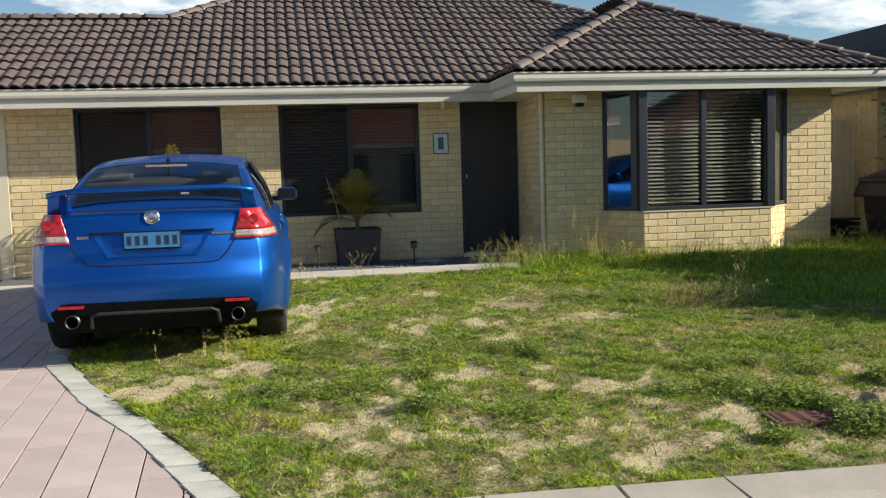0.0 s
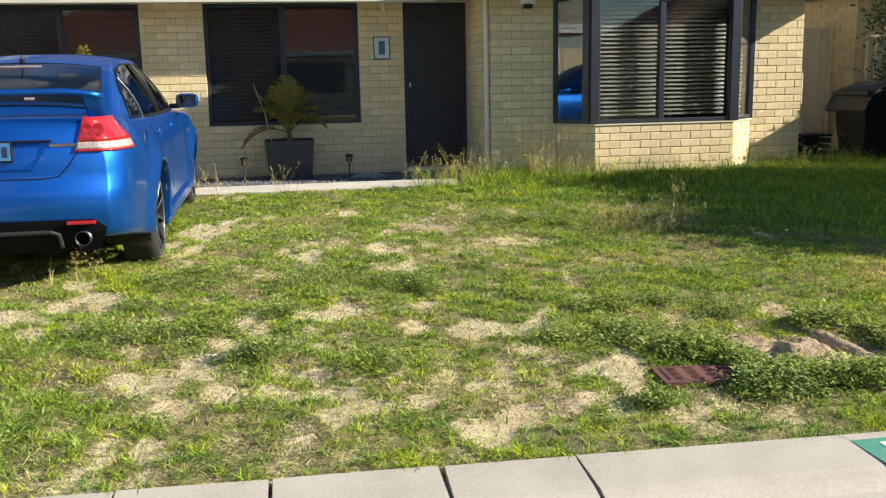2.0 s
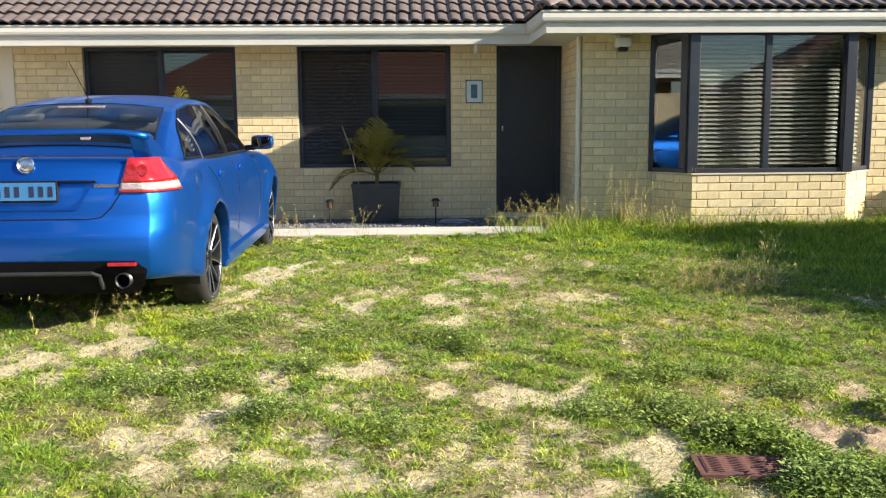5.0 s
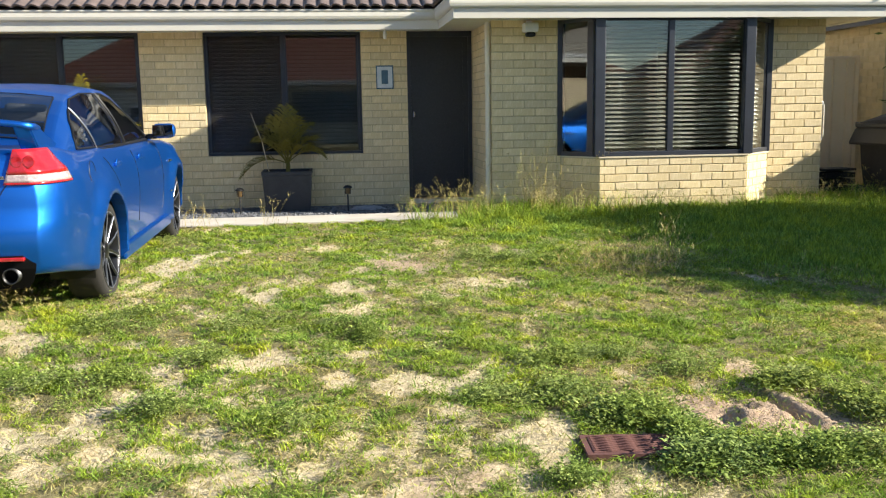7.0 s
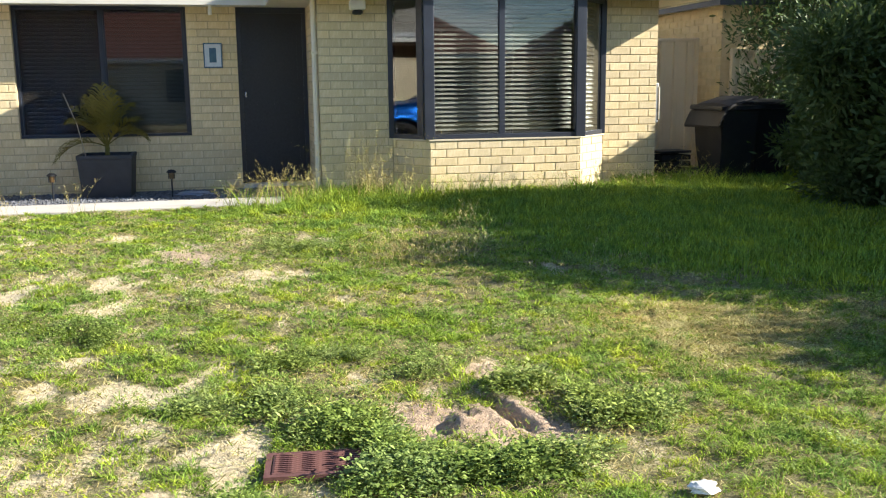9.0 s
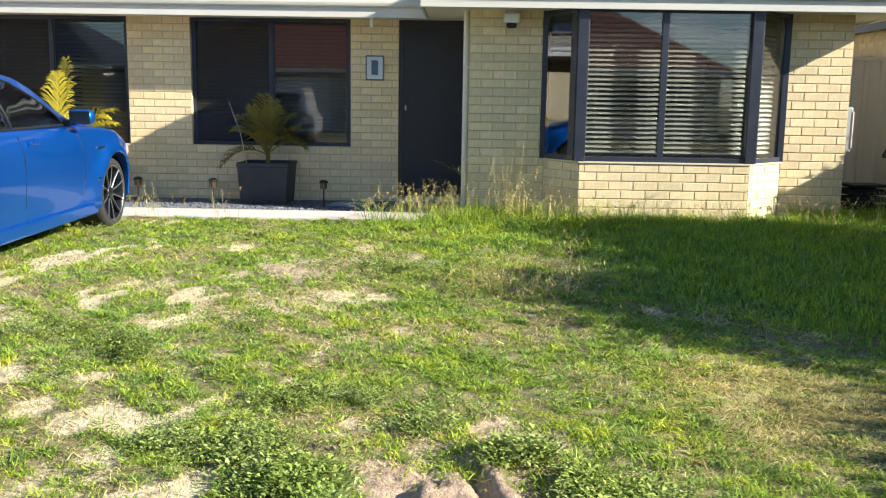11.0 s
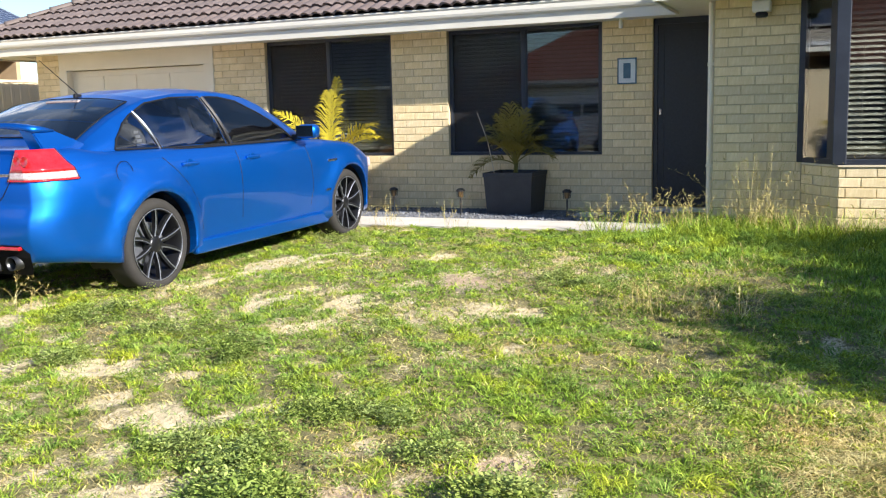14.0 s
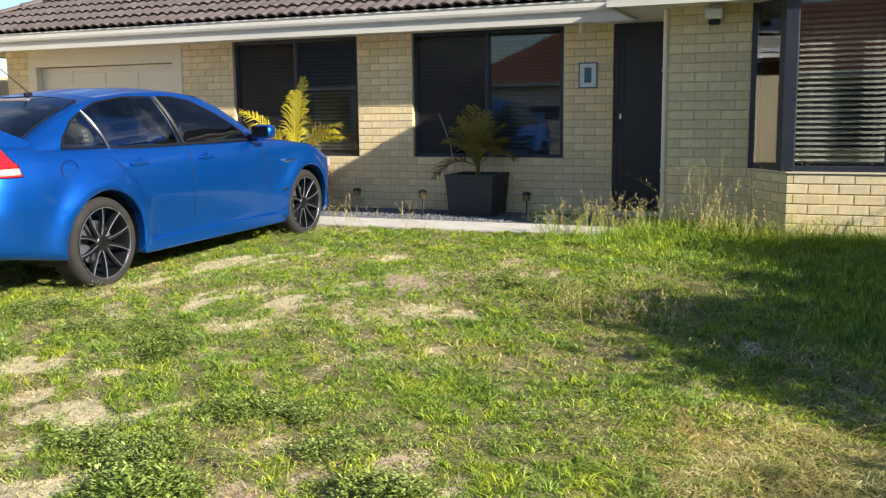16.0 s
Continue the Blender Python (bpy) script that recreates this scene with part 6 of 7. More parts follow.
def steel_fence(name, label, x0, x1, y, z0, z1, at=None, deep=0.025, material=None):
    material = material or FENCE
    f = thing(name, label, "fence", at=at if at is not None else pose(0, 0, 0))
    part("sheet", steel_panel(bmesh.new(), x0, x1, y, z0 + 0.05, z1 - 0.04, deep), material, f)
    part("top_rail", boxes((x0, y - 0.03, z1 - 0.04, x1, y + 0.03, z1), bevel=0.005), material, f)
    part("bottom_rail", boxes((x0, y - 0.03, z0, x1, y + 0.03, z0 + 0.05), bevel=0.005), material, f)
    n = max(1, round((x1 - x0) / 2.4))
    for k in range(n + 1):
        x = x0 + (x1 - x0) * k / n
        part("post", boxes((x - 0.03, y - 0.032, z0 - 0.1, x + 0.03, y + 0.032, z1 + 0.01), bevel=0.005), material, f)
    return f


steel_fence("side_gate", "cream ribbed steel side gate beside the house", 7.60, 8.85, 13.4, 0.08, 1.95)
steel_fence("boundary_fence", "cream ribbed steel fence by the neighbour's wall", 9.10, 11.6, 12.84, 0.08, 1.78)

# ---- neighbour to the right: brick side wall and dark roof ----
right_house = tagged(new("neighbour_house_east"), "neighbouring cream brick house with a dark tiled roof", "house")
part("wall", boxes((9.02, 13.0, -0.1, 18.0, 26.0, 2.40)), BRICK, right_house)
rows_bm = bmesh.new()
RB = random.Random(21)
z = 0.02
r = 0
rows_pts = []
while z < 2.3:
    yy = 13.0 + (0 if r % 2 else -LONG / 2)
    while yy < 20.0:
        a, b = max(13.0, yy + 0.006), yy + LONG - 0.006
        box(rows_bm, 9.008 + RB.uniform(0, 0.003), a, z, 9.03, b, z + COURSE - 0.012)
        yy += LONG
    z += COURSE
    r += 1
ob = part("brickwork", rows_bm, BRICK, right_house)
ob["kind"] = "stuff"
part("fascia", boxes((8.80, 12.7, 2.35, 8.84, 26.2, 2.52), (8.84, 12.7, 2.35, 18.3, 12.74, 2.52)), surface("slate_fascia", (0.03, 0.034, 0.045), (0.05, 0.055, 0.07), 4, 0.5), right_house, "dark slate-blue fascia")
part("soffit", boxes((8.84, 12.74, 2.37, 18.3, 26.2, 2.40)), SOFFIT, right_house)
rb = bmesh.new()
cv = [rb.verts.new(q) for q in ((8.75, 12.6, 2.52), (18.4, 12.6, 2.52), (18.4, 26.3, 2.52), (8.75, 26.3, 2.52), (13.57, 17.4, 4.30), (13.57, 21.5, 4.30))]
for f in ((0, 1, 4), (1, 2, 5, 4), (2, 3, 5), (3, 0, 4, 5)):
    rb.faces.new([cv[i] for i in f])
DARK_ROOF = surface("dark_roof", (0.02, 0.024, 0.035), (0.045, 0.05, 0.065), 4, 0.6)
part("roof", rb, DARK_ROOF, right_house, "dark blue-grey roof")
rt = bmesh.new()
for k in range(17):
    f = (k + 0.5) / 17
    zz, xx, y0_ = 2.54 + 1.78 * f, 8.75 + 4.82 * f, 12.6 + 4.8 * f
    box(rt, xx - 0.02, y0_, zz - 0.02, xx + 0.05, 26.3 - 4.8 * f, zz + 0.03)
    box(rt, xx, y0_ - 0.03, zz - 0.02, 18.4 - 4.83 * f, y0_ + 0.04, zz + 0.03)
ob = part("tile_course", rt, DARK_ROOF, right_house)
ob["kind"] = "stuff"

# ---- neighbour to the left: patio eave, pale roof with solar panels, steel fence on the boundary ----
left_house = tagged(new("neighbour_house_west"), "neighbouring house with a pale roof, white fascia and patio", "house")
PALE_ROOF = surface("pale_roof_tile", (0.27, 0.25, 0.22), (0.36, 0.34, 0.30), 2.5, 0.8, grain=30, bump=0.4)
TAN = surface("tan_render", (0.30, 0.21, 0.12), (0.38, 0.28, 0.17), 3, 0.85)
EX, EZ, EK = -10.25, 2.78, math.tan(radians(23))
part("wall", boxes((-22.0, 5.5, -0.1, -12.6, 16.1, 2.6)), TAN, left_house, "tan rendered wall")
part("soffit", boxes((-12.6, 5.0, 2.53, EX, 16.25, 2.57)), SOFFIT, left_house)
part("end_wall", boxes((-12.6, 16.0, 1.9, EX + 0.02, 16.1, 2.53)), TAN, left_house)
part("beam", boxes((EX - 0.02, 5.0, 2.53, EX + 0.08, 16.3, 2.645), bevel=0.006), WHITE_PAINT, left_house, "white patio beam")
part("gutter", boxes((EX + 0.0, 5.0, 2.665, EX + 0.12, 16.3, 2.77), bevel=0.015), surface("blue_white_gutter", (0.55, 0.58, 0.62), (0.64, 0.67, 0.71), 3, 0.35), left_house, "pale blue-white gutter")
lr = bmesh.new()
cv = [lr.verts.new(q) for q in ((EX, 4.8, EZ), (EX, 17.4, EZ), (-16.25, 17.4 + 0.2, EZ + 6 * EK), (-16.25, 4.8, EZ + 6 * EK), (-22.25, 17.4, EZ), (-22.25, 4.8, EZ))]
for f in ((0, 1, 2, 3), (3, 2, 4, 5), (1, 4, 2), (0, 3, 5)):
    lr.faces.new([cv[i] for i in f])
bmesh.ops.recalc_face_normals(lr, faces=lr.faces)
part("roof", lr, PALE_ROOF, left_house, "pale grey-beige tiled roof")
lt = bmesh.new()
for k in range(19):
    d = 0.05 + 0.31 * k
    box(lt, EX - d - 0.05, 4.8, EZ + d * EK - 0.015, EX - d + 0.03, 17.4, EZ + d * EK + 0.03)
ob = part("tile_course", lt, PALE_ROOF, left_house)
ob["kind"] = "stuff"
CELL = surface("solar_cell", (0.012, 0.022, 0.055), (0.03, 0.05, 0.10), 3, 0.4, coat=0.0, bump=0)
ALU = surface("aluminium", (0.55, 0.56, 0.58), (0.66, 0.67, 0.69), 5, 0.35, 0.8, bump=0)
slope = Matrix.Translation((EX - 0.60, 8.2, EZ + 0.60 * EK + 0.13)) @ pose(0, 0, 0, 0, 0, 90) @ pose(0, 0, 0, 23)
panel = thing("solar_panel", "dark blue framed solar panel on the pale roof", "solar panel", "solar panels", slope)
part("frame", boxes((0, 0, 0, 1.02, 0.04, 0.045), (0, 1.62, 0, 1.02, 1.66, 0.045), (0, 0.04, 0, 0.04, 1.62, 0.045), (0.98, 0.04, 0, 1.02, 1.62, 0.045)), ALU, panel)
part("glass", boxes((0.04, 0.04, 0.01, 0.98, 1.62, 0.03)), CELL, panel)
for i in range(2):
    part("foot", boxes((0.1 + 0.7 * i, 0.05, -0.14, 0.2 + 0.7 * i, 0.12, 0.0)), ALU, panel)
gl = bmesh.new()
for k in range(1, 6):
    box(gl, 0.04 + 0.1567 * k - 0.006, 0.04, 0.03, 0.04 + 0.1567 * k + 0.006, 1.62, 0.032)
for k in range(1, 10):
    box(gl, 0.04, 0.04 + 0.158 * k - 0.006, 0.0305, 0.98, 0.04 + 0.158 * k + 0.006, 0.0325)
part("cell_line", gl, ALU, panel)["kind"] = "stuff"
for i in range(1, 9):
    copy_thing(panel, slope @ pose(1.04 * i, 0, 0))
steel_fence("boundary_fence", "sunlit cream ribbed steel fence along the neighbour's boundary", 4.2, 21.0, 0.0, 0.0, 2.07, at=pose(-9.0, 0, 0, 0, 0, 90), deep=0.012)
for x, y in ((-8.2, 12.9), (-8.3, 10.4)):
    palm(pose(x, y, 0.1) @ Matrix.Scale(1.35, 4), "yellow-green palm by the boundary fence", [(a, 0.55, 0.95, 0.5, 0) for a in range(0, 360, 40)] + [(90, 0.2, 1.2, 0.1, 0)], PALM_YELLOW, rndp)

# ---- across the street ----
TERRA = surface("terracotta_tile", (0.22, 0.075, 0.045), (0.34, 0.13, 0.08), 3, 0.7, per=0.1)
CREAM_WALL = surface("cream_render", (0.48, 0.42, 0.32), (0.58, 0.52, 0.41), 3, 0.85)


def far_house(x0, x1, y, roof_mat, label):
    h = tagged(new("opposite_house"), label, "house", "houses across the street")
    part("wall", boxes((x0, y - 8, -0.1, x1, y, 2.5)), CREAM_WALL, h)
    rb = bmesh.new()
    a, b, c, d = x0 - 0.5, x1 + 0.5, y - 8.5, y + 0.5
    hh = (d - c) / 2
    cv = [rb.verts.new(q) for q in ((a, c, 2.5), (b, c, 2.5), (b, d, 2.5), (a, d, 2.5), (a + hh, c + hh, 2.5 + hh * 0.62), (b - hh, c + hh, 2.5 + hh * 0.62))]
    for f in ((0, 1, 5, 4), (1, 2, 5), (2, 3, 4, 5), (3, 0, 4)):
        rb.faces.new([cv[i] for i in f])
    part("roof", rb, roof_mat, h, "tiled hip roof")
    part("fascia", boxes((a, d - 0.02, 2.38, b, d + 0.06, 2.55)), WHITE_PAINT, h)
    w = x1 - x0
    for f0, f1, z0, z1, mat_, nm in ((0.06, 0.34, 0.0, 2.15, WHITE_PAINT, "garage_door"), (0.44, 0.60, 0.8, 2.1, FRAME, "window"), (0.66, 0.73, 0.0, 2.1, FRAME, "door"), (0.80, 0.95, 0.8, 2.1, FRAME, "window")):
        part(nm, boxes((x0 + w * f0, y - 0.05, z0, x0 + w * f1, y + 0.03, z1), bevel=0.01), mat_, h)
    return h


# the dark-roofed house is added to keep sky out of the window reflections
far_house(-26.0, -11.5, -13.5, DARK_ROOF, "added dark-roofed house hiding the sky from the window reflections")
far_house(-10.0, 13.0, -14.0, TERRA, "cream house across the street with a terracotta roof")
far_house(16.0, 30.0, -15.0, TERRA, "second house across the street with a terracotta roof")
van = thing("parked_wagon", "white station wagon parked across the street", "car", at=pose(-3.3, -3.9, -0.145, 0, 0, 90))
bm = bmesh.new()
sec = [(-2.2, 0.45), (-2.25, 0.9), (-2.05, 1.05), (-1.9, 1.75), (-1.6, 1.85), (0.5, 1.85), (0.9, 1.75), (1.45, 1.12), (2.2, 1.0), (2.3, 0.5), (2.1, 0.38), (-2.0, 0.38)]
a = [bm.verts.new((-0.88 if z < 1.2 else -0.74, y, z)) for y, z in sec]
b = [bm.verts.new((0.88 if z < 1.2 else 0.74, y, z)) for y, z in sec]
bm.faces.new(a)
bm.faces.new(b[::-1])
for i in range(len(sec)):
    bm.faces.new((a[i], a[(i + 1) % len(sec)], b[(i + 1) % len(sec)], b[i]))
bmesh.ops.recalc_face_normals(bm, faces=bm.faces)
bmesh.ops.bevel(bm, geom=bm.edges[:], offset=0.05, segments=2, affect="EDGES")
part("body", bm, surface("white_car_paint", (0.72, 0.72, 0.70), (0.80, 0.80, 0.78), 2, 0.3, coat=1.0), van)
for s in (-1, 1):
    for y0, y1 in ((-1.75, -0.75), (-0.65, 0.3), (0.38, 0.95)):
        part("side_window", boxes((s * 0.80 - 0.035, y0, 1.22, s * 0.80 + 0.035, y1, 1.62), bevel=0.01), TRIM, van)
    for y in (-1.4, 1.45):
        part("wheel", lathe(bmesh.new(), [(0.0, -0.11), (0.30, -0.11), (0.35, -0.07), (0.35, 0.07), (0.30, 0.11), (0.0, 0.11)], 24, pose(s * 0.80, y, 0.35, 0, 90)), RUBBER, van)

# ---- planting ----
rng = np.random.default_rng(17)
BUSH = leaf_material("shrub_leaf", (0.035, 0.062, 0.020), (0.13, 0.185, 0.05))
BARK = surface("bark", (0.07, 0.05, 0.035), (0.14, 0.11, 0.08), 8, 0.9)


def leaf_cloud(name, centres, spread, count, length, width, material, parent, label=""):
    """Many narrow leaves in clumps round the twig ends."""
    c = np.asarray(centres)[rng.integers(0, len(centres), count)]
    p = c + rng.normal(0, 1, (count, 3)) * spread
    d = rng.normal(0, 1, (count, 3)) + 1.6 * (p - c) / np.asarray(spread) * 0.6 + np.array([0, 0, 0.3])
    d /= np.linalg.norm(d, axis=1, keepdims=True)
    s = np.cross(d, rng.normal(0, 1, (count, 3)))
    s /= np.linalg.norm(s, axis=1, keepdims=True)
    L = length * rng.uniform(0.6, 1.3, (count, 1))
    W = width * rng.uniform(0.7, 1.3, (count, 1))
    up_ = np.cross(s, d) * L * 0.12
    v = np.stack([p, p + d * L * 0.5 + s * W - up_, p + d * L, p + d * L * 0.5 - s * W - up_], 1).reshape(-1, 3)
    f = (np.arange(count)[:, None] * 4 + np.array([[0, 1, 2, 3]]))
    ob = new(name, big_mesh(name, v, f, material, 4))
    ob.parent = parent
    return tagged(ob, label)


def shrub(x, y, rx, ry, z0, top, leaves, label, seed, size=1.0, leaf=(0.10, 0.014)):
    """A many-stemmed shrub: limbs that fork, and leaf clumps at their ends with gaps between."""
    r = random.Random(seed)
    t = thing("shrub", label, "shrub", "boundary shrubs", pose(x, y, 0.06))
    ends = []
    for k in range(5):
        a = 2 * math.pi * k / 5 + r.uniform(-0.4, 0.4)
        tip = Vector((math.cos(a) * rx * 0.5, math.sin(a) * ry * 0.5, top * 0.6))
        part("trunk", tube(bmesh.new(), [(0.05 * math.cos(a), 0.05 * math.sin(a), -0.05), tip * 0.5 + Vector((0, 0, 0.05)), tip], 0.045, 7, taper=0.022), BARK, t)
        bm = bmesh.new()
        for j in range(9):
            b = a + r.uniform(-1.1, 1.1)
            u = r.uniform(0.35, 1.0) ** 0.6
            h = z0 + (top - z0) * r.uniform(0.05, 1.0)
            bulge = math.sqrt(max(0.05, 1 - ((h - (z0 + top) / 2) / ((top - z0) / 2 + 0.15)) ** 2))
            e = Vector((math.cos(b) * rx * u * bulge, math.sin(b) * ry * u * bulge, h))
            s = tip * r.uniform(0.4, 1.0)
            tube(bm, [s, s.lerp(e, 0.5) + Vector((0, 0, 0.06)), e], 0.014, 5, taper=0.005)
            ends.append(e)
            ends.append(s.lerp(e, 0.7) + Vector((r.uniform(-0.1, 0.1), r.uniform(-0.1, 0.1), r.uniform(-0.1, 0.1))))
        part("limb", bm, BARK, t)
    crown = leaf_cloud("crown", [tuple(e) for e in ends], (0.16 * size, 0.16 * size, 0.15 * size), leaves, *leaf, BUSH, t, "dense narrow dark green leaves")
    return t


shrub(10.10, 12.25, 1.2, 0.5, 0.10, 3.3, 17000, "dense dark green shrub overhanging the bins", 1)
shrub(9.75, 11.15, 0.85, 0.45, 0.0, 1.35, 26000, "low dark green shrub beside the bins", 7, 0.7)
shrub(9.2, 9.5, 1.35, 0.6, 0.02, 2.2, 44000, "dense dark green shrub on the boundary", 2)
shrub(9.35, 8.35, 0.85, 1.1, 0.1, 2.0, 46000, "rounded dark green shrub on the boundary", 3, 1.3, (0.12, 0.026))
shrub(9.25, 6.55, 0.95, 1.27, 0.1, 2.20, 66000, "tall dark green shrub on the boundary", 4, 1.3, (0.12, 0.026))
shrub(9.7, 4.05, 0.7, 0.62, 0.1, 1.88, 34000, "dark green shrub by the kerb", 5, 1.3, (0.12, 0.026))


# ---- lawn: blades, broad weeds, tall dry stems ----
def grass_material(name, kinds):
    """Blades whose tint goes by the tuft they grow in, with a little of their own. kinds: tints of the patches, each a dark and a light one."""
    n = Nodes(name)
    geo = n.t.nodes.new("ShaderNodeNewGeometry")
    own = geo.outputs["Random Per Island"]
    tints = [n.ramp(own, (0.0, tuple(0.62 * v for v in a)), (0.3, a), (0.85, b), (1.0, tuple(min(0.8, 1.25 * v) for v in b))) for a, b in kinds]
    c = tints[0]
    for k, other in enumerate(tints[1:]):
        c = n.mix(n.ramp(n.noise(3.1 + 1.9 * k, 5, 0.72), (0.47, (0, 0, 0)), (0.58, (1, 1, 1))), c, other)
    big = n.ramp(n.noise(0.9, 4, 0.6), (0.35, (0.82, 0.90, 0.85)), (0.65, (1.10, 1.05, 0.95)))
    c = n.mix(1.0, c, big, "MULTIPLY")
    n.color(c)
    n.set(Roughness=0.7)
    n.b.inputs["Specular IOR Level"].default_value = 0.15
    tr = n.add("ShaderNodeBsdfTranslucent")
    n.link(c, tr.inputs["Color"])
    ms = n.add("ShaderNodeMixShader")
    ms.inputs[0].default_value = 0.20
    n.link(n.b.outputs[0], ms.inputs[1])
    n.link(tr.outputs[0], ms.inputs[2])
    n.link(ms.outputs[0], n.out.inputs["Surface"])
    return n.mat


GRASS = grass_material("grass_blade", (((0.185, 0.280, 0.030), (0.355, 0.47, 0.066)), ((0.325, 0.400, 0.026), (0.51, 0.575, 0.070)), ((0.150, 0.255, 0.044), (0.30, 0.43, 0.095))))
DRYG = grass_material("dry_grass_blade", (((0.36, 0.29, 0.11), (0.58, 0.48, 0.21)), ((0.48, 0.40, 0.16), (0.70, 0.60, 0.32))))
WEED = grass_material("weed_leaf", (((0.165, 0.235, 0.045), (0.36, 0.44, 0.115)), ((0.21, 0.285, 0.085), (0.42, 0.49, 0.18))))


def blades(name, x, y, height, lean, width, material, label, category="grass"):
    """Bent blades of grass, three triangles each, as one mesh."""
    n = len(x)
    a, b = rng.uniform(0, 2 * np.pi, n), rng.uniform(0, 2 * np.pi, n)
    base = np.stack([x, y, lawn_z(x, y) - 0.006], 1)
    side = np.stack([np.cos(a), np.sin(a), np.zeros(n)], 1) * (width * rng.uniform(0.6, 1.3, n))[:, None]
    out = np.stack([np.cos(b), np.sin(b), np.zeros(n)], 1)
    h = height[:, None]
    l = (lean * rng.uniform(0.3, 1.5, n))[:, None]
    up_ = np.array([[0, 0, 1.0]])
    mid = base + up_ * h * 0.6 + out * h * l * 0.35
    tip = base + up_ * h * (1 - 0.25 * np.minimum(l, 2)) + out * h * l
    v = np.stack([base - side, base + side, mid + side * 0.75, mid - side * 0.75, tip], 1).reshape(-1, 3)
    f = (np.arange(n)[:, None, None] * 5 + np.array([[[0, 1, 2], [0, 2, 3], [3, 2, 4]]])).reshape(-1, 3)
    return tagged(new(name, big_mesh(name, v, f, material, 3)), label, category, kind="stuff")


def scatter(n, x0, x1, y0, y1):
    x, y = rng.uniform(x0, x1, n), rng.uniform(y0, y1, n)
    ok = (x > drive_edge(y) + 0.01) & ((y < 11.33) | (x > 3.1)) & ~((x > 4.2) & (x < 6.95) & (y > 11.42)) & ~((x > 3.4) & (x < 7.62) & (y > 11.9))
    ok &= y > kerb_back(x) + 0.01
    ok &= ~((np.abs(x - 2.70) < 0.19) & (np.abs(y - 4.53) < 0.10))
    return x[ok], y[ok]


def patchy(x, y, f, k):
    r = np.random.default_rng(k)
    o = np.zeros_like(x)
    for _ in range(8):
        a, ph, w = r.uniform(0, 6.283), r.uniform(0, 6.283), f * r.uniform(0.6, 1.6)
        o += np.sin(w * (x * np.cos(a) + y * np.sin(a)) + ph)
    return o / 2.6


# denser towards the street, where the lawn is seen from near; small tufts with thin straw between them
xa, ya = scatter(1300000, -1.9, 8.0, 3.65, 11.9)
clump = patchy(xa, ya, 38.0, 45) + 0.8 * patchy(xa, ya, 75.0, 46)
tuft = 0.66 + 0.36 * patchy(xa, ya, 6.0, 41) + 0.34 * patchy(xa, ya, 17.0, 44) + 0.34 * clump - 0.35 * np.clip(1 - ((xa - 5.05) / 0.7) ** 2 - ((ya - 5.7) / 0.55) ** 2, 0, 1)
bare = bareness(xa, ya)
keep = rng.uniform(0, 1, len(xa)) < np.interp(ya, (3.9, 5.5, 8.0, 11.9), (1.0, 0.9, 0.50, 0.42)) * np.clip(1.15 - 1.3 * bare, 0.09, 1) * np.clip(tuft, 0.10, 1)
xa, ya, tuft, clump, bare = xa[keep], ya[keep], tuft[keep], clump[keep], bare[keep]
tall = np.interp(ya, (3.9, 9.3, 10.6, 11.9), (0.0, 0.0, 0.35, 1.0)) * np.clip((xa - 2.2) / 1.2, 0, 1)
ha = (0.012 + 0.0145 * np.clip(tuft, 0, 1.3) + 0.0095 * np.clip(clump, -0.8, 1.4)) * rng.uniform(0.6, 1.5, len(xa)) * (1 - 0.5 * bare) + tall * rng.uniform(0.03, 0.24, len(xa))
blades("grass", xa, ya, ha, np.full(len(xa), 1.8) - tall, 0.0008 + 0.00033 * ya, GRASS, "short uneven green and yellow lawn grass")
xb, yb = scatter(340000, -1.9, 9.3, 3.65, 12.6)
xm, ym = scatter(26000, 4.3, 6.0, 5.1, 6.4)
xb, yb = np.concatenate([xb, xm]), np.concatenate([yb, ym])
thatch = np.clip(1 - ((xb - 5.05) / 0.75) ** 2 - ((yb - 5.75) / 0.6) ** 2, 0, 1) + np.clip(1 - ((xb - 4.1) / 0.35) ** 2 - ((yb - 7.5) / 0.4) ** 2, 0, 1) + np.clip(1 - ((xb - 3.1) / 0.3) ** 2 - ((yb - 6.9) / 0.25) ** 2, 0, 1)
straw = 0.44 - 0.35 * patchy(xb, yb, 6.0, 41) - 0.2 * patchy(xb, yb, 17.0, 44) + 0.3 * patchy(xb, yb, 2.6, 43) + 0.15 * np.clip(xb - 4.3, 0, 1.2) + 0.8 * thatch
keep = rng.uniform(0, 1, len(xb)) < np.clip(straw, 0.06, 1) * np.clip(1.1 - 0.6 * bareness(xb, yb), 0.3, 1) * np.interp(yb, (4, 6, 9), (1, 0.8, 0.5))
xb, yb, thatch = xb[keep], yb[keep], thatch[keep]
blades("dry_grass", xb, yb, rng.uniform(0.010, 0.034, len(xb)) * (1 + 0.7 * thatch), np.full(len(xb), 3.0), 0.0012 + 0.00026 * yb, DRYG, "dry straw-coloured grass matted in the lawn")
# long dense blades added over the shrubs' shadow area to darken it
xc, yc = scatter(130000, 4.3, 10.4, 5.4, 13.0)
deep = np.clip((xc - 4.3 - 0.95 * np.clip(8.0 - yc, 0, 3)) / 0.8, 0, 1)
keep = rng.uniform(0, 1, len(xc)) < deep
xc, yc = xc[keep], yc[keep]
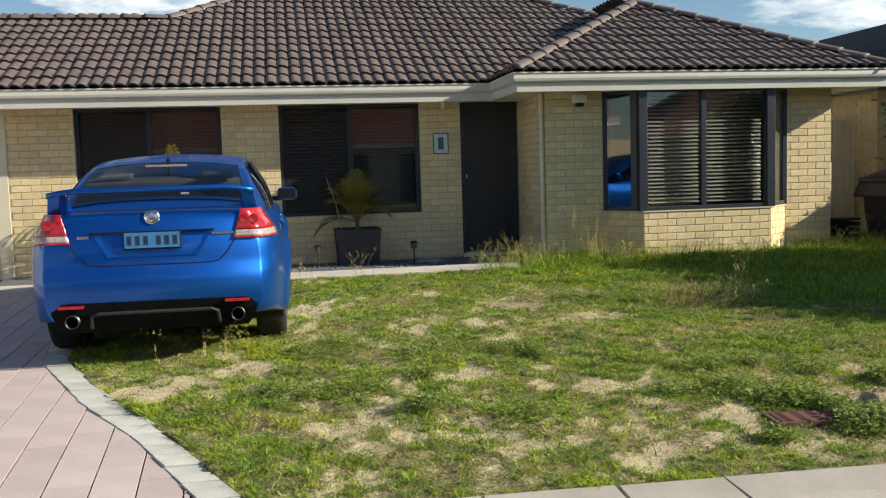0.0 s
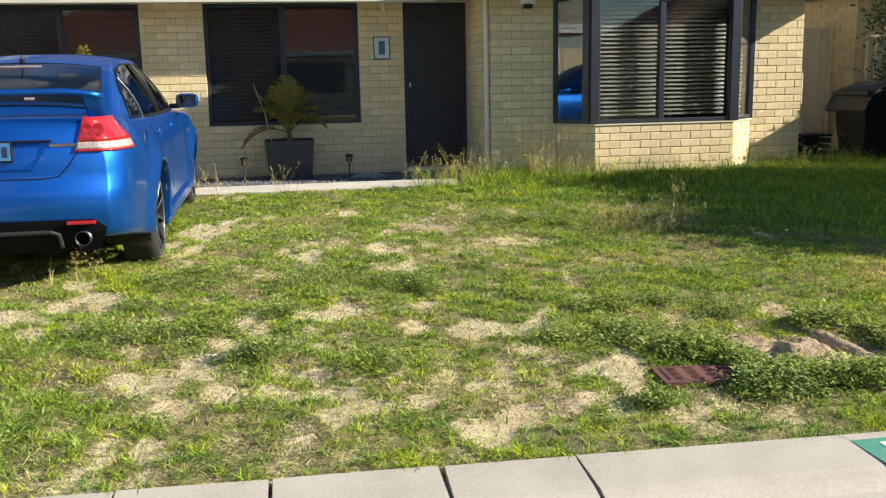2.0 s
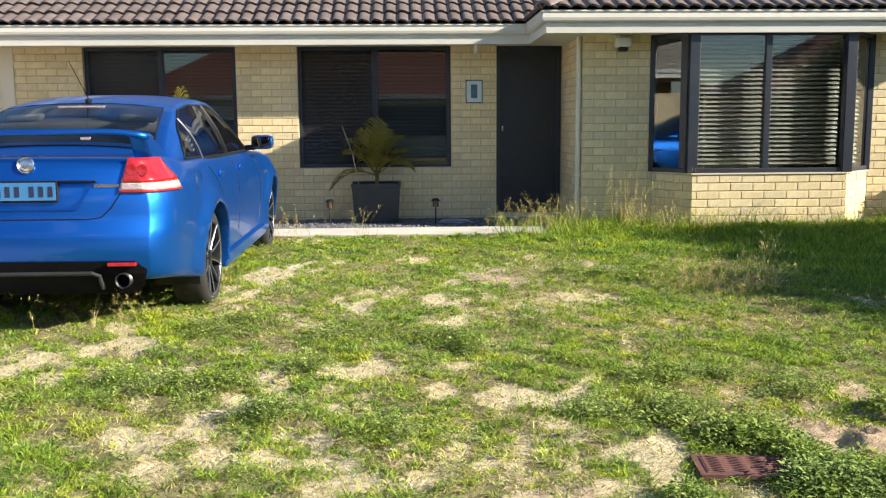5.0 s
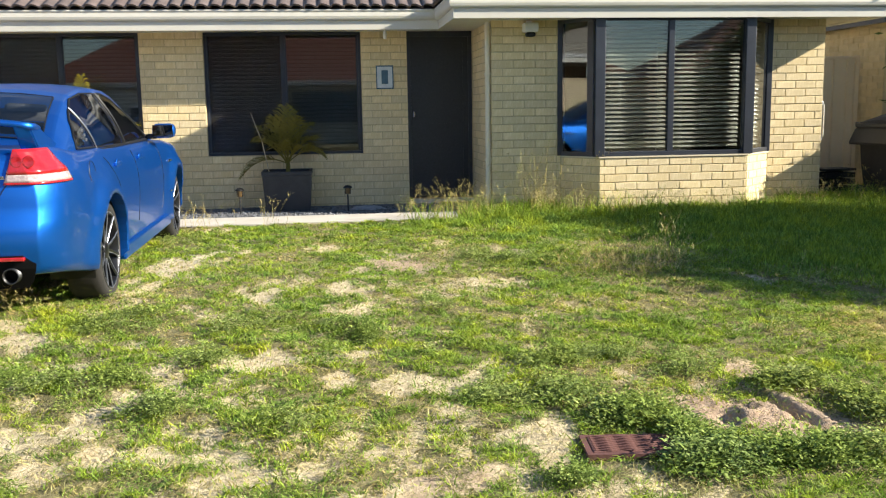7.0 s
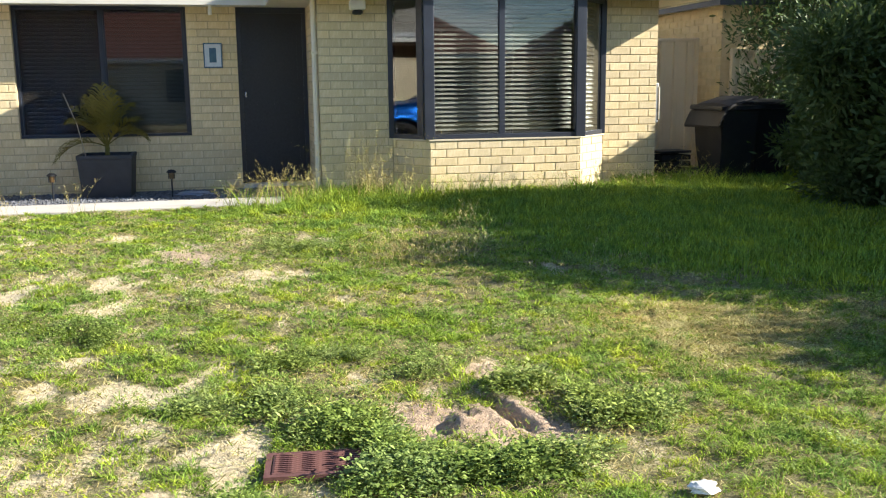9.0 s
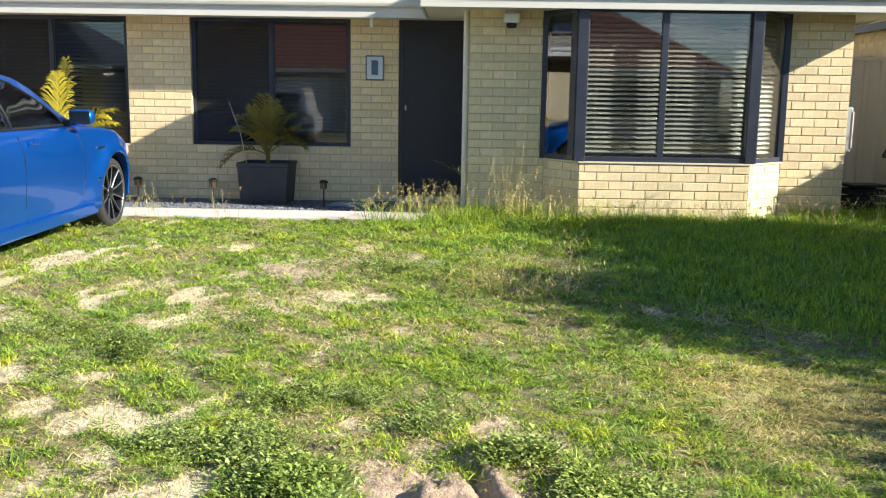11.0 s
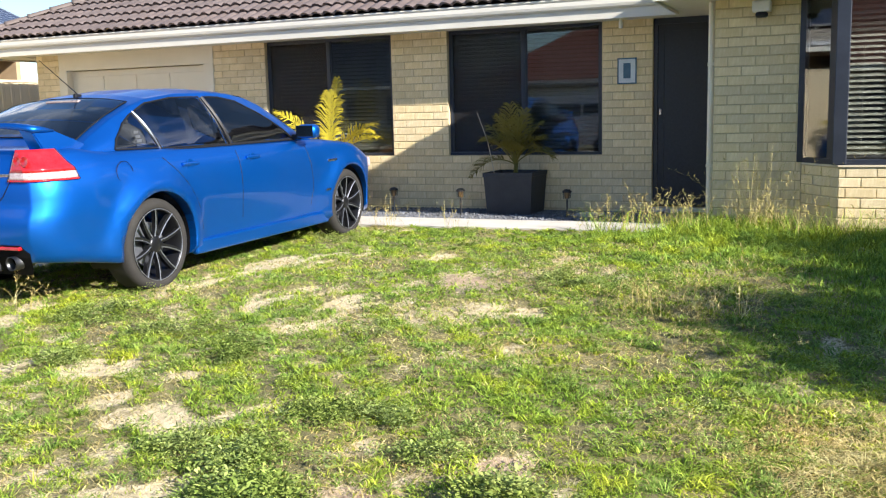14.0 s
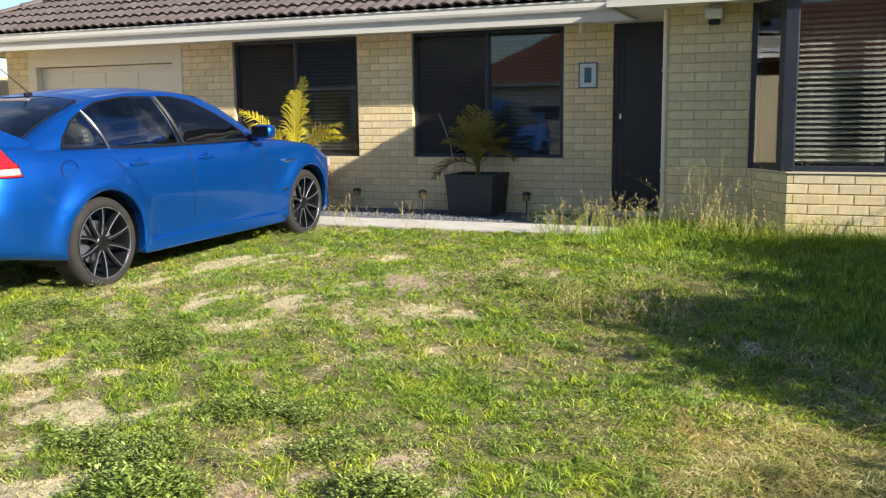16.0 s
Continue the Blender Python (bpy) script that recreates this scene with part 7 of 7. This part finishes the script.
blades("shaded_grass", xc, yc, rng.uniform(0.03, 0.09, len(xc)) * np.interp(xc, (4.3, 5.6), (0.6, 1.2)) + np.interp(yc, (9, 11.5), (0, 0.12)) * rng.uniform(0, 1, len(xc)), np.full(len(xc), 0.6), np.full(len(xc), 0.0046), GRASS, "longer grass added in the shrubs' shadow to deepen it")

# long thin green stems at the foot of the house and the bay
xd, yd = scatter(5200, 2.4, 8.2, 10.9, 11.9)
keep = rng.uniform(0, 1, len(xd)) < np.clip(0.35 + 0.6 * patchy(xd, yd, 3.5, 47), 0.03, 1)
xd, yd = xd[keep], yd[keep]
blades("long_grass", xd, yd, rng.uniform(0.12, 0.42, len(xd)), np.full(len(xd), 0.9), np.full(len(xd), 0.0024), GRASS, "long thin grass against the brick wall")

# leafy weeds: dense stands round the drain cover and the hollow, looser ones over the lawn
STANDS = (
    (2.78, 4.86, 0.17, 0.11, 42), (2.98, 4.36, 0.20, 0.11, 40), (3.40, 4.36, 0.26, 0.09, 50), (3.86, 4.79, 0.08, 0.20, 18), (4.05, 4.74, 0.15, 0.15, 20), (3.64, 5.09, 0.14, 0.04, 8),
    (2.94, 4.60, 0.05, 0.07, 8), (2.60, 5.02, 0.08, 0.05, 4), (3.63, 5.12, 0.10, 0.06, 6),
)
LOOSE = (
    (2.73, 8.73, 0.30, 0.34, 34), (2.70, 5.71, 0.20, 0.19, 26), (3.00, 5.66, 0.08, 0.10, 8), (2.63, 5.23, 0.16, 0.12, 20), (2.29, 5.20, 0.14, 0.14, 16), (0.16, 5.62, 0.22, 0.17, 30),
    (0.49, 5.64, 0.13, 0.12, 14), (0.86, 5.97, 0.13, 0.12, 16), (0.79, 5.18, 0.12, 0.08, 16), (1.07, 6.72, 0.21, 0.26, 22), (1.61, 6.42, 0.20, 0.20, 20), (1.73, 6.33, 0.07, 0.12, 14),
    (0.23, 6.80, 0.27, 0.26, 30), (0.10, 10.35, 0.22, 0.28, 14), (3.28, 8.61, 0.28, 0.30, 26), (2.41, 4.29, 0.10, 0.08, 8), (3.25, 5.37, 0.12, 0.10, 12), (1.45, 4.95, 0.25, 0.15, 14),
)
wx, wy, ws = [], [], []
for rows_, lo, hi in ((STANDS, 0.75, 1.25), (LOOSE, 0.5, 0.95)):
    for cx, cy, rx, ry, n in rows_:
        wx += list(rng.normal(cx, rx * 0.55, n))
        wy += list(rng.normal(cy, ry * 0.55, n))
        ws += list(rng.uniform(lo, hi, n))
sx_, sy_ = scatter(1500, -1.4, 6.5, 4.0, 11.0)
some = rng.uniform(0, 1, len(sx_)) < np.clip(0.45 + 0.5 * patchy(sx_, sy_, 4.0, 52), 0.05, 1) * np.clip(1.1 - 1.4 * bareness(sx_, sy_), 0, 1)
sx_, sy_ = sx_[some], sy_[some]
wx, wy, ws = np.array(wx + list(sx_)), np.array(wy + list(sy_)), np.array(ws + list(rng.uniform(0.3, 0.8, len(sx_))))
ok = ~((np.abs(wx - 2.66) < 0.22) & (np.abs(wy - 4.52) < 0.13)) & (wx > drive_edge(wy) + 0.05)
wx, wy, ws = wx[ok], wy[ok], ws[ok]
per = 110
n = len(wx) * per
cx, cy, cs = np.repeat(wx, per), np.repeat(wy, per), np.repeat(ws, per)
az, rad = rng.uniform(0, 2 * np.pi, n), rng.uniform(0.1, 1, n) ** 0.7 * 0.085 * cs
p0 = np.stack([cx + rad * np.cos(az), cy + rad * np.sin(az), lawn_z(cx, cy) + (0.012 + 0.085 * rng.uniform(0, 1, n) * (1.15 - rad / 0.1)) * cs], 1)
az2 = az + rng.normal(0, 0.7, n)
d = np.stack([np.cos(az2), np.sin(az2), rng.uniform(-0.1, 1.1, n)], 1)
d /= np.linalg.norm(d, axis=1, keepdims=True)
s = np.stack([-np.sin(az2), np.cos(az2), rng.uniform(-0.3, 0.3, n)], 1)
L, W = (0.024 * cs * rng.uniform(0.4, 1.5, n))[:, None], (0.0056 * cs * rng.uniform(0.6, 1.3, n))[:, None]
v = np.stack([p0, p0 + d * L * 0.55 + s * W, p0 + d * L + np.array([[0, 0, -0.006]]), p0 + d * L * 0.55 - s * W], 1).reshape(-1, 3)
tagged(new("weeds", big_mesh("weeds", v, np.arange(n)[:, None] * 4 + np.array([[0, 1, 2, 3]]), WEED, 4)), "low broad-leaved weeds in the lawn", "weeds", kind="stuff")

# tall pale stems along the house
tx, ty, th = [], [], []
for cx, cy, rx, ry, n, h0, h1 in ((0.15, 11.28, 0.45, 0.06, 60, 0.12, 0.40), (0.95, 11.28, 0.14, 0.05, 26, 0.12, 0.42), (2.55, 11.30, 0.35, 0.10, 80, 0.12, 0.42), (3.05, 11.4, 0.35, 0.14, 130, 0.15, 0.50), (3.95, 11.6, 0.22, 0.14, 110, 0.25, 0.95), (4.15, 11.35, 0.55, 0.2, 170, 0.15, 0.45), (5.4, 11.2, 0.9, 0.14, 130, 0.12, 0.38), (7.0, 11.3, 0.6, 0.3, 80, 0.15, 0.45), (3.66, 7.9, 0.36, 0.26, 210, 0.06, 0.27), (3.9, 8.4, 0.3, 0.3, 60, 0.08, 0.3), (4.18, 7.95, 0.14, 0.18, 26, 0.28, 0.50), (4.75, 7.1, 0.5, 0.3, 14, 0.12, 0.26), (8.0, 11.7, 0.3, 0.2, 46, 0.2, 0.6), (-0.45, 6.95, 0.35, 0.10, 22, 0.12, 0.34), (5.2, 5.9, 0.6, 0.35, 70, 0.05, 0.13)):
    n = int(n * 0.7)
    tx += list(rng.normal(cx, rx * 0.6, n))
    ty += list(rng.normal(cy, ry * 0.6, n))
    th += list(rng.uniform(h0, h1, n))
tx, ty, th = np.array(tx), np.array(ty), np.array(th)
ok = ~((tx > 4.2) & (tx < 6.95) & (ty > 11.42)) & ~((tx > 3.4) & (tx < 7.62) & (ty > 11.86)) & ~((ty > 11.30) & (tx < 2.3))
tx, ty, th = tx[ok], ty[ok], th[ok]
# each stem bends over to one side and bears spikelets on its upper half
n = len(tx)
turn_, sway = rng.uniform(0, 2 * np.pi, n), np.where(ty < 9, 0.9, 0.65) * rng.uniform(0.2, 1.6, n)
root = np.stack([tx, ty, lawn_z(tx, ty) - 0.01], 1)
lean_ = np.stack([np.cos(turn_), np.sin(turn_), np.zeros(n)], 1)
flat_ = np.stack([-np.sin(turn_ + 0.8), np.cos(turn_ + 0.8), np.zeros(n)], 1)


def on_stem(which, f):
    """The place at f of 0..1 along some of the stems."""
    h, w = th[which], sway[which]
    return root[which] + np.array([[0, 0, 1.0]]) * (h * f * (1 - 0.22 * w * f))[:, None] + lean_[which] * (h * w * f * f)[:, None]


every = np.arange(n)
rings = []
for f in (0.0, 0.3, 0.55, 0.8, 1.0):
    c = on_stem(every, np.full(n, f))
    rings += [c - flat_ * 0.0017 * (1 - 0.5 * f), c + flat_ * 0.0017 * (1 - 0.5 * f)]
v = np.stack(rings, 1).reshape(-1, 3)
quads = np.array([[2 * k, 2 * k + 1, 2 * k + 3, 2 * k + 2] for k in range(4)])
tagged(new("tall_stems", big_mesh("tall_stems", v, (every[:, None, None] * 10 + quads[None]).reshape(-1, 4), DRYG, 4)), "tall pale seeding grass stems by the house", "grass", kind="stuff")
k = 16
which = np.repeat(every, k)
n = len(which)
p0 = on_stem(which, rng.uniform(0.55, 1.0, n))
b = rng.uniform(0, 2 * np.pi, n)
d = np.stack([np.cos(b), np.sin(b), rng.uniform(-0.3, 1.3, n)], 1) * (rng.uniform(0.012, 0.040, n) * np.clip(th[which] / 0.3, 0.4, 1.2))[:, None]
s = np.stack([-np.sin(b), np.cos(b), np.zeros(n)], 1) * 0.0024
v = np.stack([p0, p0 + d * 0.6 + s, p0 + d, p0 + d * 0.6 - s], 1).reshape(-1, 3)
tagged(new("seed_heads", big_mesh("seed_heads", v, np.arange(n)[:, None] * 4 + np.array([[0, 1, 2, 3]]), DRYG, 4)), "loose pale seed heads of the tall grass", "grass", kind="stuff")

# ---- pieces: bricks, roof tiles, pavers ----
lay_bricks(wall_main, 10.36, BASE, 2.36, main_holes, limit=300, first=lambda u, z: u > 5.4)
lay_bricks(wall_wing, wing_len, BASE, 2.36, wing_holes, limit=300)
lay_bricks(wall_wing_side, YM - YW + 0.0, BASE, 2.36, [], limit=150, start=0.1, place=pose(0.22, 0, 0))
lay_bricks(wall_right, 3.0, BASE, 2.36, [], limit=60, ends=0.0, start=0.1)
for i in range(3):
    a, b = Vector((*bay_pts[i], 0)), Vector((*bay_pts[i + 1], 0))
    m = Matrix.Translation(a) @ Matrix.Rotation(math.atan2(b.y - a.y, b.x - a.x), 4, "Z")
    lay_bricks(bay, (b - a).length, 0.735 - 9 * COURSE, 0.735, [], limit=100, start=0.06, place=m)
tile_face((-7.8, 12.75), 0, front_plan, 300, near=lambda p: p.y < 14.6)
tile_face((2.9, 11.35), 0, [(2.9, 11.35), (8.1, 11.35), (5.5, 13.95)], 120)
tile_face((2.9, 12.75), -90, [(2.9, 12.75), (2.9, 11.35), (5.5, 13.95), (5.5, 15.35)], 60)
tile_face((8.1, 11.35), 90, [(8.1, 11.35), (8.1, 18.0), (5.5, 15.4), (5.5, 13.95)], 0)
tile_face((-7.8, 17.95), -90, [(-7.8, 17.95), (-7.8, 12.75), (-5.2, 15.35)], 0)

# driveway: long pavers with a stone edge course
drive = tagged(part("driveway", boxes((-6.6, 3.9, -0.3, -1.9, 12.0, -0.05)), SAND_JOINT), "driveway of pale pink pavers with a stone edge", "driveway", kind="structure")
bm = bmesh.new()
ys = list(np.linspace(3.9, 11.4, 40))
verts = [[bm.verts.new((x, y, float(ground_z(0, y)) - 0.020)) for x in (-6.6, float(drive_edge(y)) - 0.03)] for y in ys]
for a, b in zip(verts, verts[1:]):
    bm.faces.new((a[0], a[1], b[1], b[0]))
part("joint_sand", bm, SAND_JOINT, drive, "dark sand in the joints")
PX, PY = 0.205, 0.41


def slab(name, poly, material, z, tip):
    """One paver from its plan outline round its own middle."""
    bm = bmesh.new()
    top = [bm.verts.new((x * 0.996, y * 0.994, 0.0)) for x, y in poly]
    rim_ = [bm.verts.new((x, y, -0.0025)) for x, y in poly]
    low = [bm.verts.new((x, y, -0.05)) for x, y in poly]
    bm.faces.new(top)
    n = len(poly)
    for i in range(n):
        bm.faces.new((rim_[i], rim_[(i + 1) % n], top[(i + 1) % n], top[i]))
        bm.faces.new((low[i], low[(i + 1) % n], rim_[(i + 1) % n], rim_[i]))
    return mesh_of(bm, name, material)


hx_, hy_ = PX / 2 - 0.0042, PY / 2 - 0.0042
CORNERS = ((-hx_, -hy_), (hx_, -hy_), (hx_, hy_), (-hx_, hy_))
PAVER_ME = slab("paver", list(CORNERS), PAVER, 0, 0)
far_pavers = bmesh.new()
prnd = random.Random(9)
EDGE_W = 0.17
ang = radians(3)


def clip(poly, inside, cross):
    out = []
    for p, q in zip(poly, poly[1:] + poly[:1]):
        if inside(p):
            out.append(p)
        if inside(p) != inside(q):
            out.append(cross(p, q))
    return out


for i in range(-22, 18):
    for j in range(-8, 18):
        lx, ly = PX * i, PY * (j + (0.5 if i % 2 else 0.0))
        cx, cy = -2.5 + lx * math.cos(ang) - ly * math.sin(ang), 6.0 + lx * math.sin(ang) + ly * math.cos(ang)
        if not (-5.6 < cx < 0.3 and 3.7 < cy < 11.6):
            continue
        world_pts = [(cx + a * math.cos(ang) - b * math.sin(ang), cy + a * math.sin(ang) + b * math.cos(ang)) for a, b in CORNERS]
        lim = lambda p: p[0] < float(drive_edge(p[1])) - EDGE_W and 3.93 < p[1] < 11.38
        ins = [lim(p) for p in world_pts]
        if not any(ins):
            continue
        z = float(ground_z(0, cy)) - 0.005
        fall = math.degrees(math.atan(float(ground_z(0, cy + 0.2) - ground_z(0, cy - 0.2)) / 0.4))
        tilt = pose(cx, cy, z + prnd.uniform(-0.0015, 0.0015), fall + prnd.uniform(-0.25, 0.25), prnd.uniform(-0.25, 0.25), math.degrees(ang))
        if all(ins) and (cy > 7.6 or cx < -3.9):
            old = len(far_pavers.verts)
            far_pavers.from_mesh(PAVER_ME)
            far_pavers.verts.ensure_lookup_table()
            for v in far_pavers.verts[old:]:
                v.co = tilt @ v.co
            continue
        if all(ins):
            ob = new("paver", PAVER_ME)
        else:
            def cross(p, q):
                a, b = 0.0, 1.0
                pin = lim(p)
                for _ in range(14):
                    t = (a + b) / 2
                    if lim((p[0] + (q[0] - p[0]) * t, p[1] + (q[1] - p[1]) * t)) == pin:
                        a = t
                    else:
                        b = t
                return (p[0] + (q[0] - p[0]) * a, p[1] + (q[1] - p[1]) * a)
            poly = clip(world_pts, lim, cross)
            if len(poly) < 3:
                continue
            c, s_ = math.cos(-ang), math.sin(-ang)
            loc = [((x - cx) * c - (y - cy) * s_, (x - cx) * s_ + (y - cy) * c) for x, y in poly]
            ob = new("paver", slab("paver", loc, PAVER, 0, 0))
        ob.parent = drive
        ob.matrix_local = tilt
ob = part("paving", far_pavers, PAVER, drive, "pink pavers")
ob["kind"] = "stuff"
y = 3.92
while y < 11.3:
    step = prnd.uniform(0.15, 0.24)
    y2 = min(y + step, 11.36)
    e0, e1 = float(drive_edge(y)), float(drive_edge(y2))
    d = Vector((e1 - e0, y2 - y)).normalized()
    k = EDGE_W / d.y
    j = prnd.uniform(-0.015, 0.015)
    poly = [(e0 - k + 0.01, y + 0.006), (e0 + j, y + 0.006), (e1 + j + prnd.uniform(-0.01, 0.01), y2 - 0.006), (e1 - k + 0.01, y2 - 0.006)]
    cx, cy = sum(p[0] for p in poly) / 4, sum(p[1] for p in poly) / 4
    ob = new("edge_stone", slab("edge_stone", [(a - cx, b - cy) for a, b in poly], EDGE_PAVER, 0, 0))
    ob.parent = drive
    fall = math.degrees(math.atan(float(ground_z(0, y2) - ground_z(0, y)) / (y2 - y)))
    ob.matrix_local = pose(cx, cy, float(ground_z(0, cy)) + 0.001 + prnd.uniform(-0.002, 0.003), fall + prnd.uniform(-0.8, 0.8), prnd.uniform(-0.8, 0.8), 0)
    y = y2
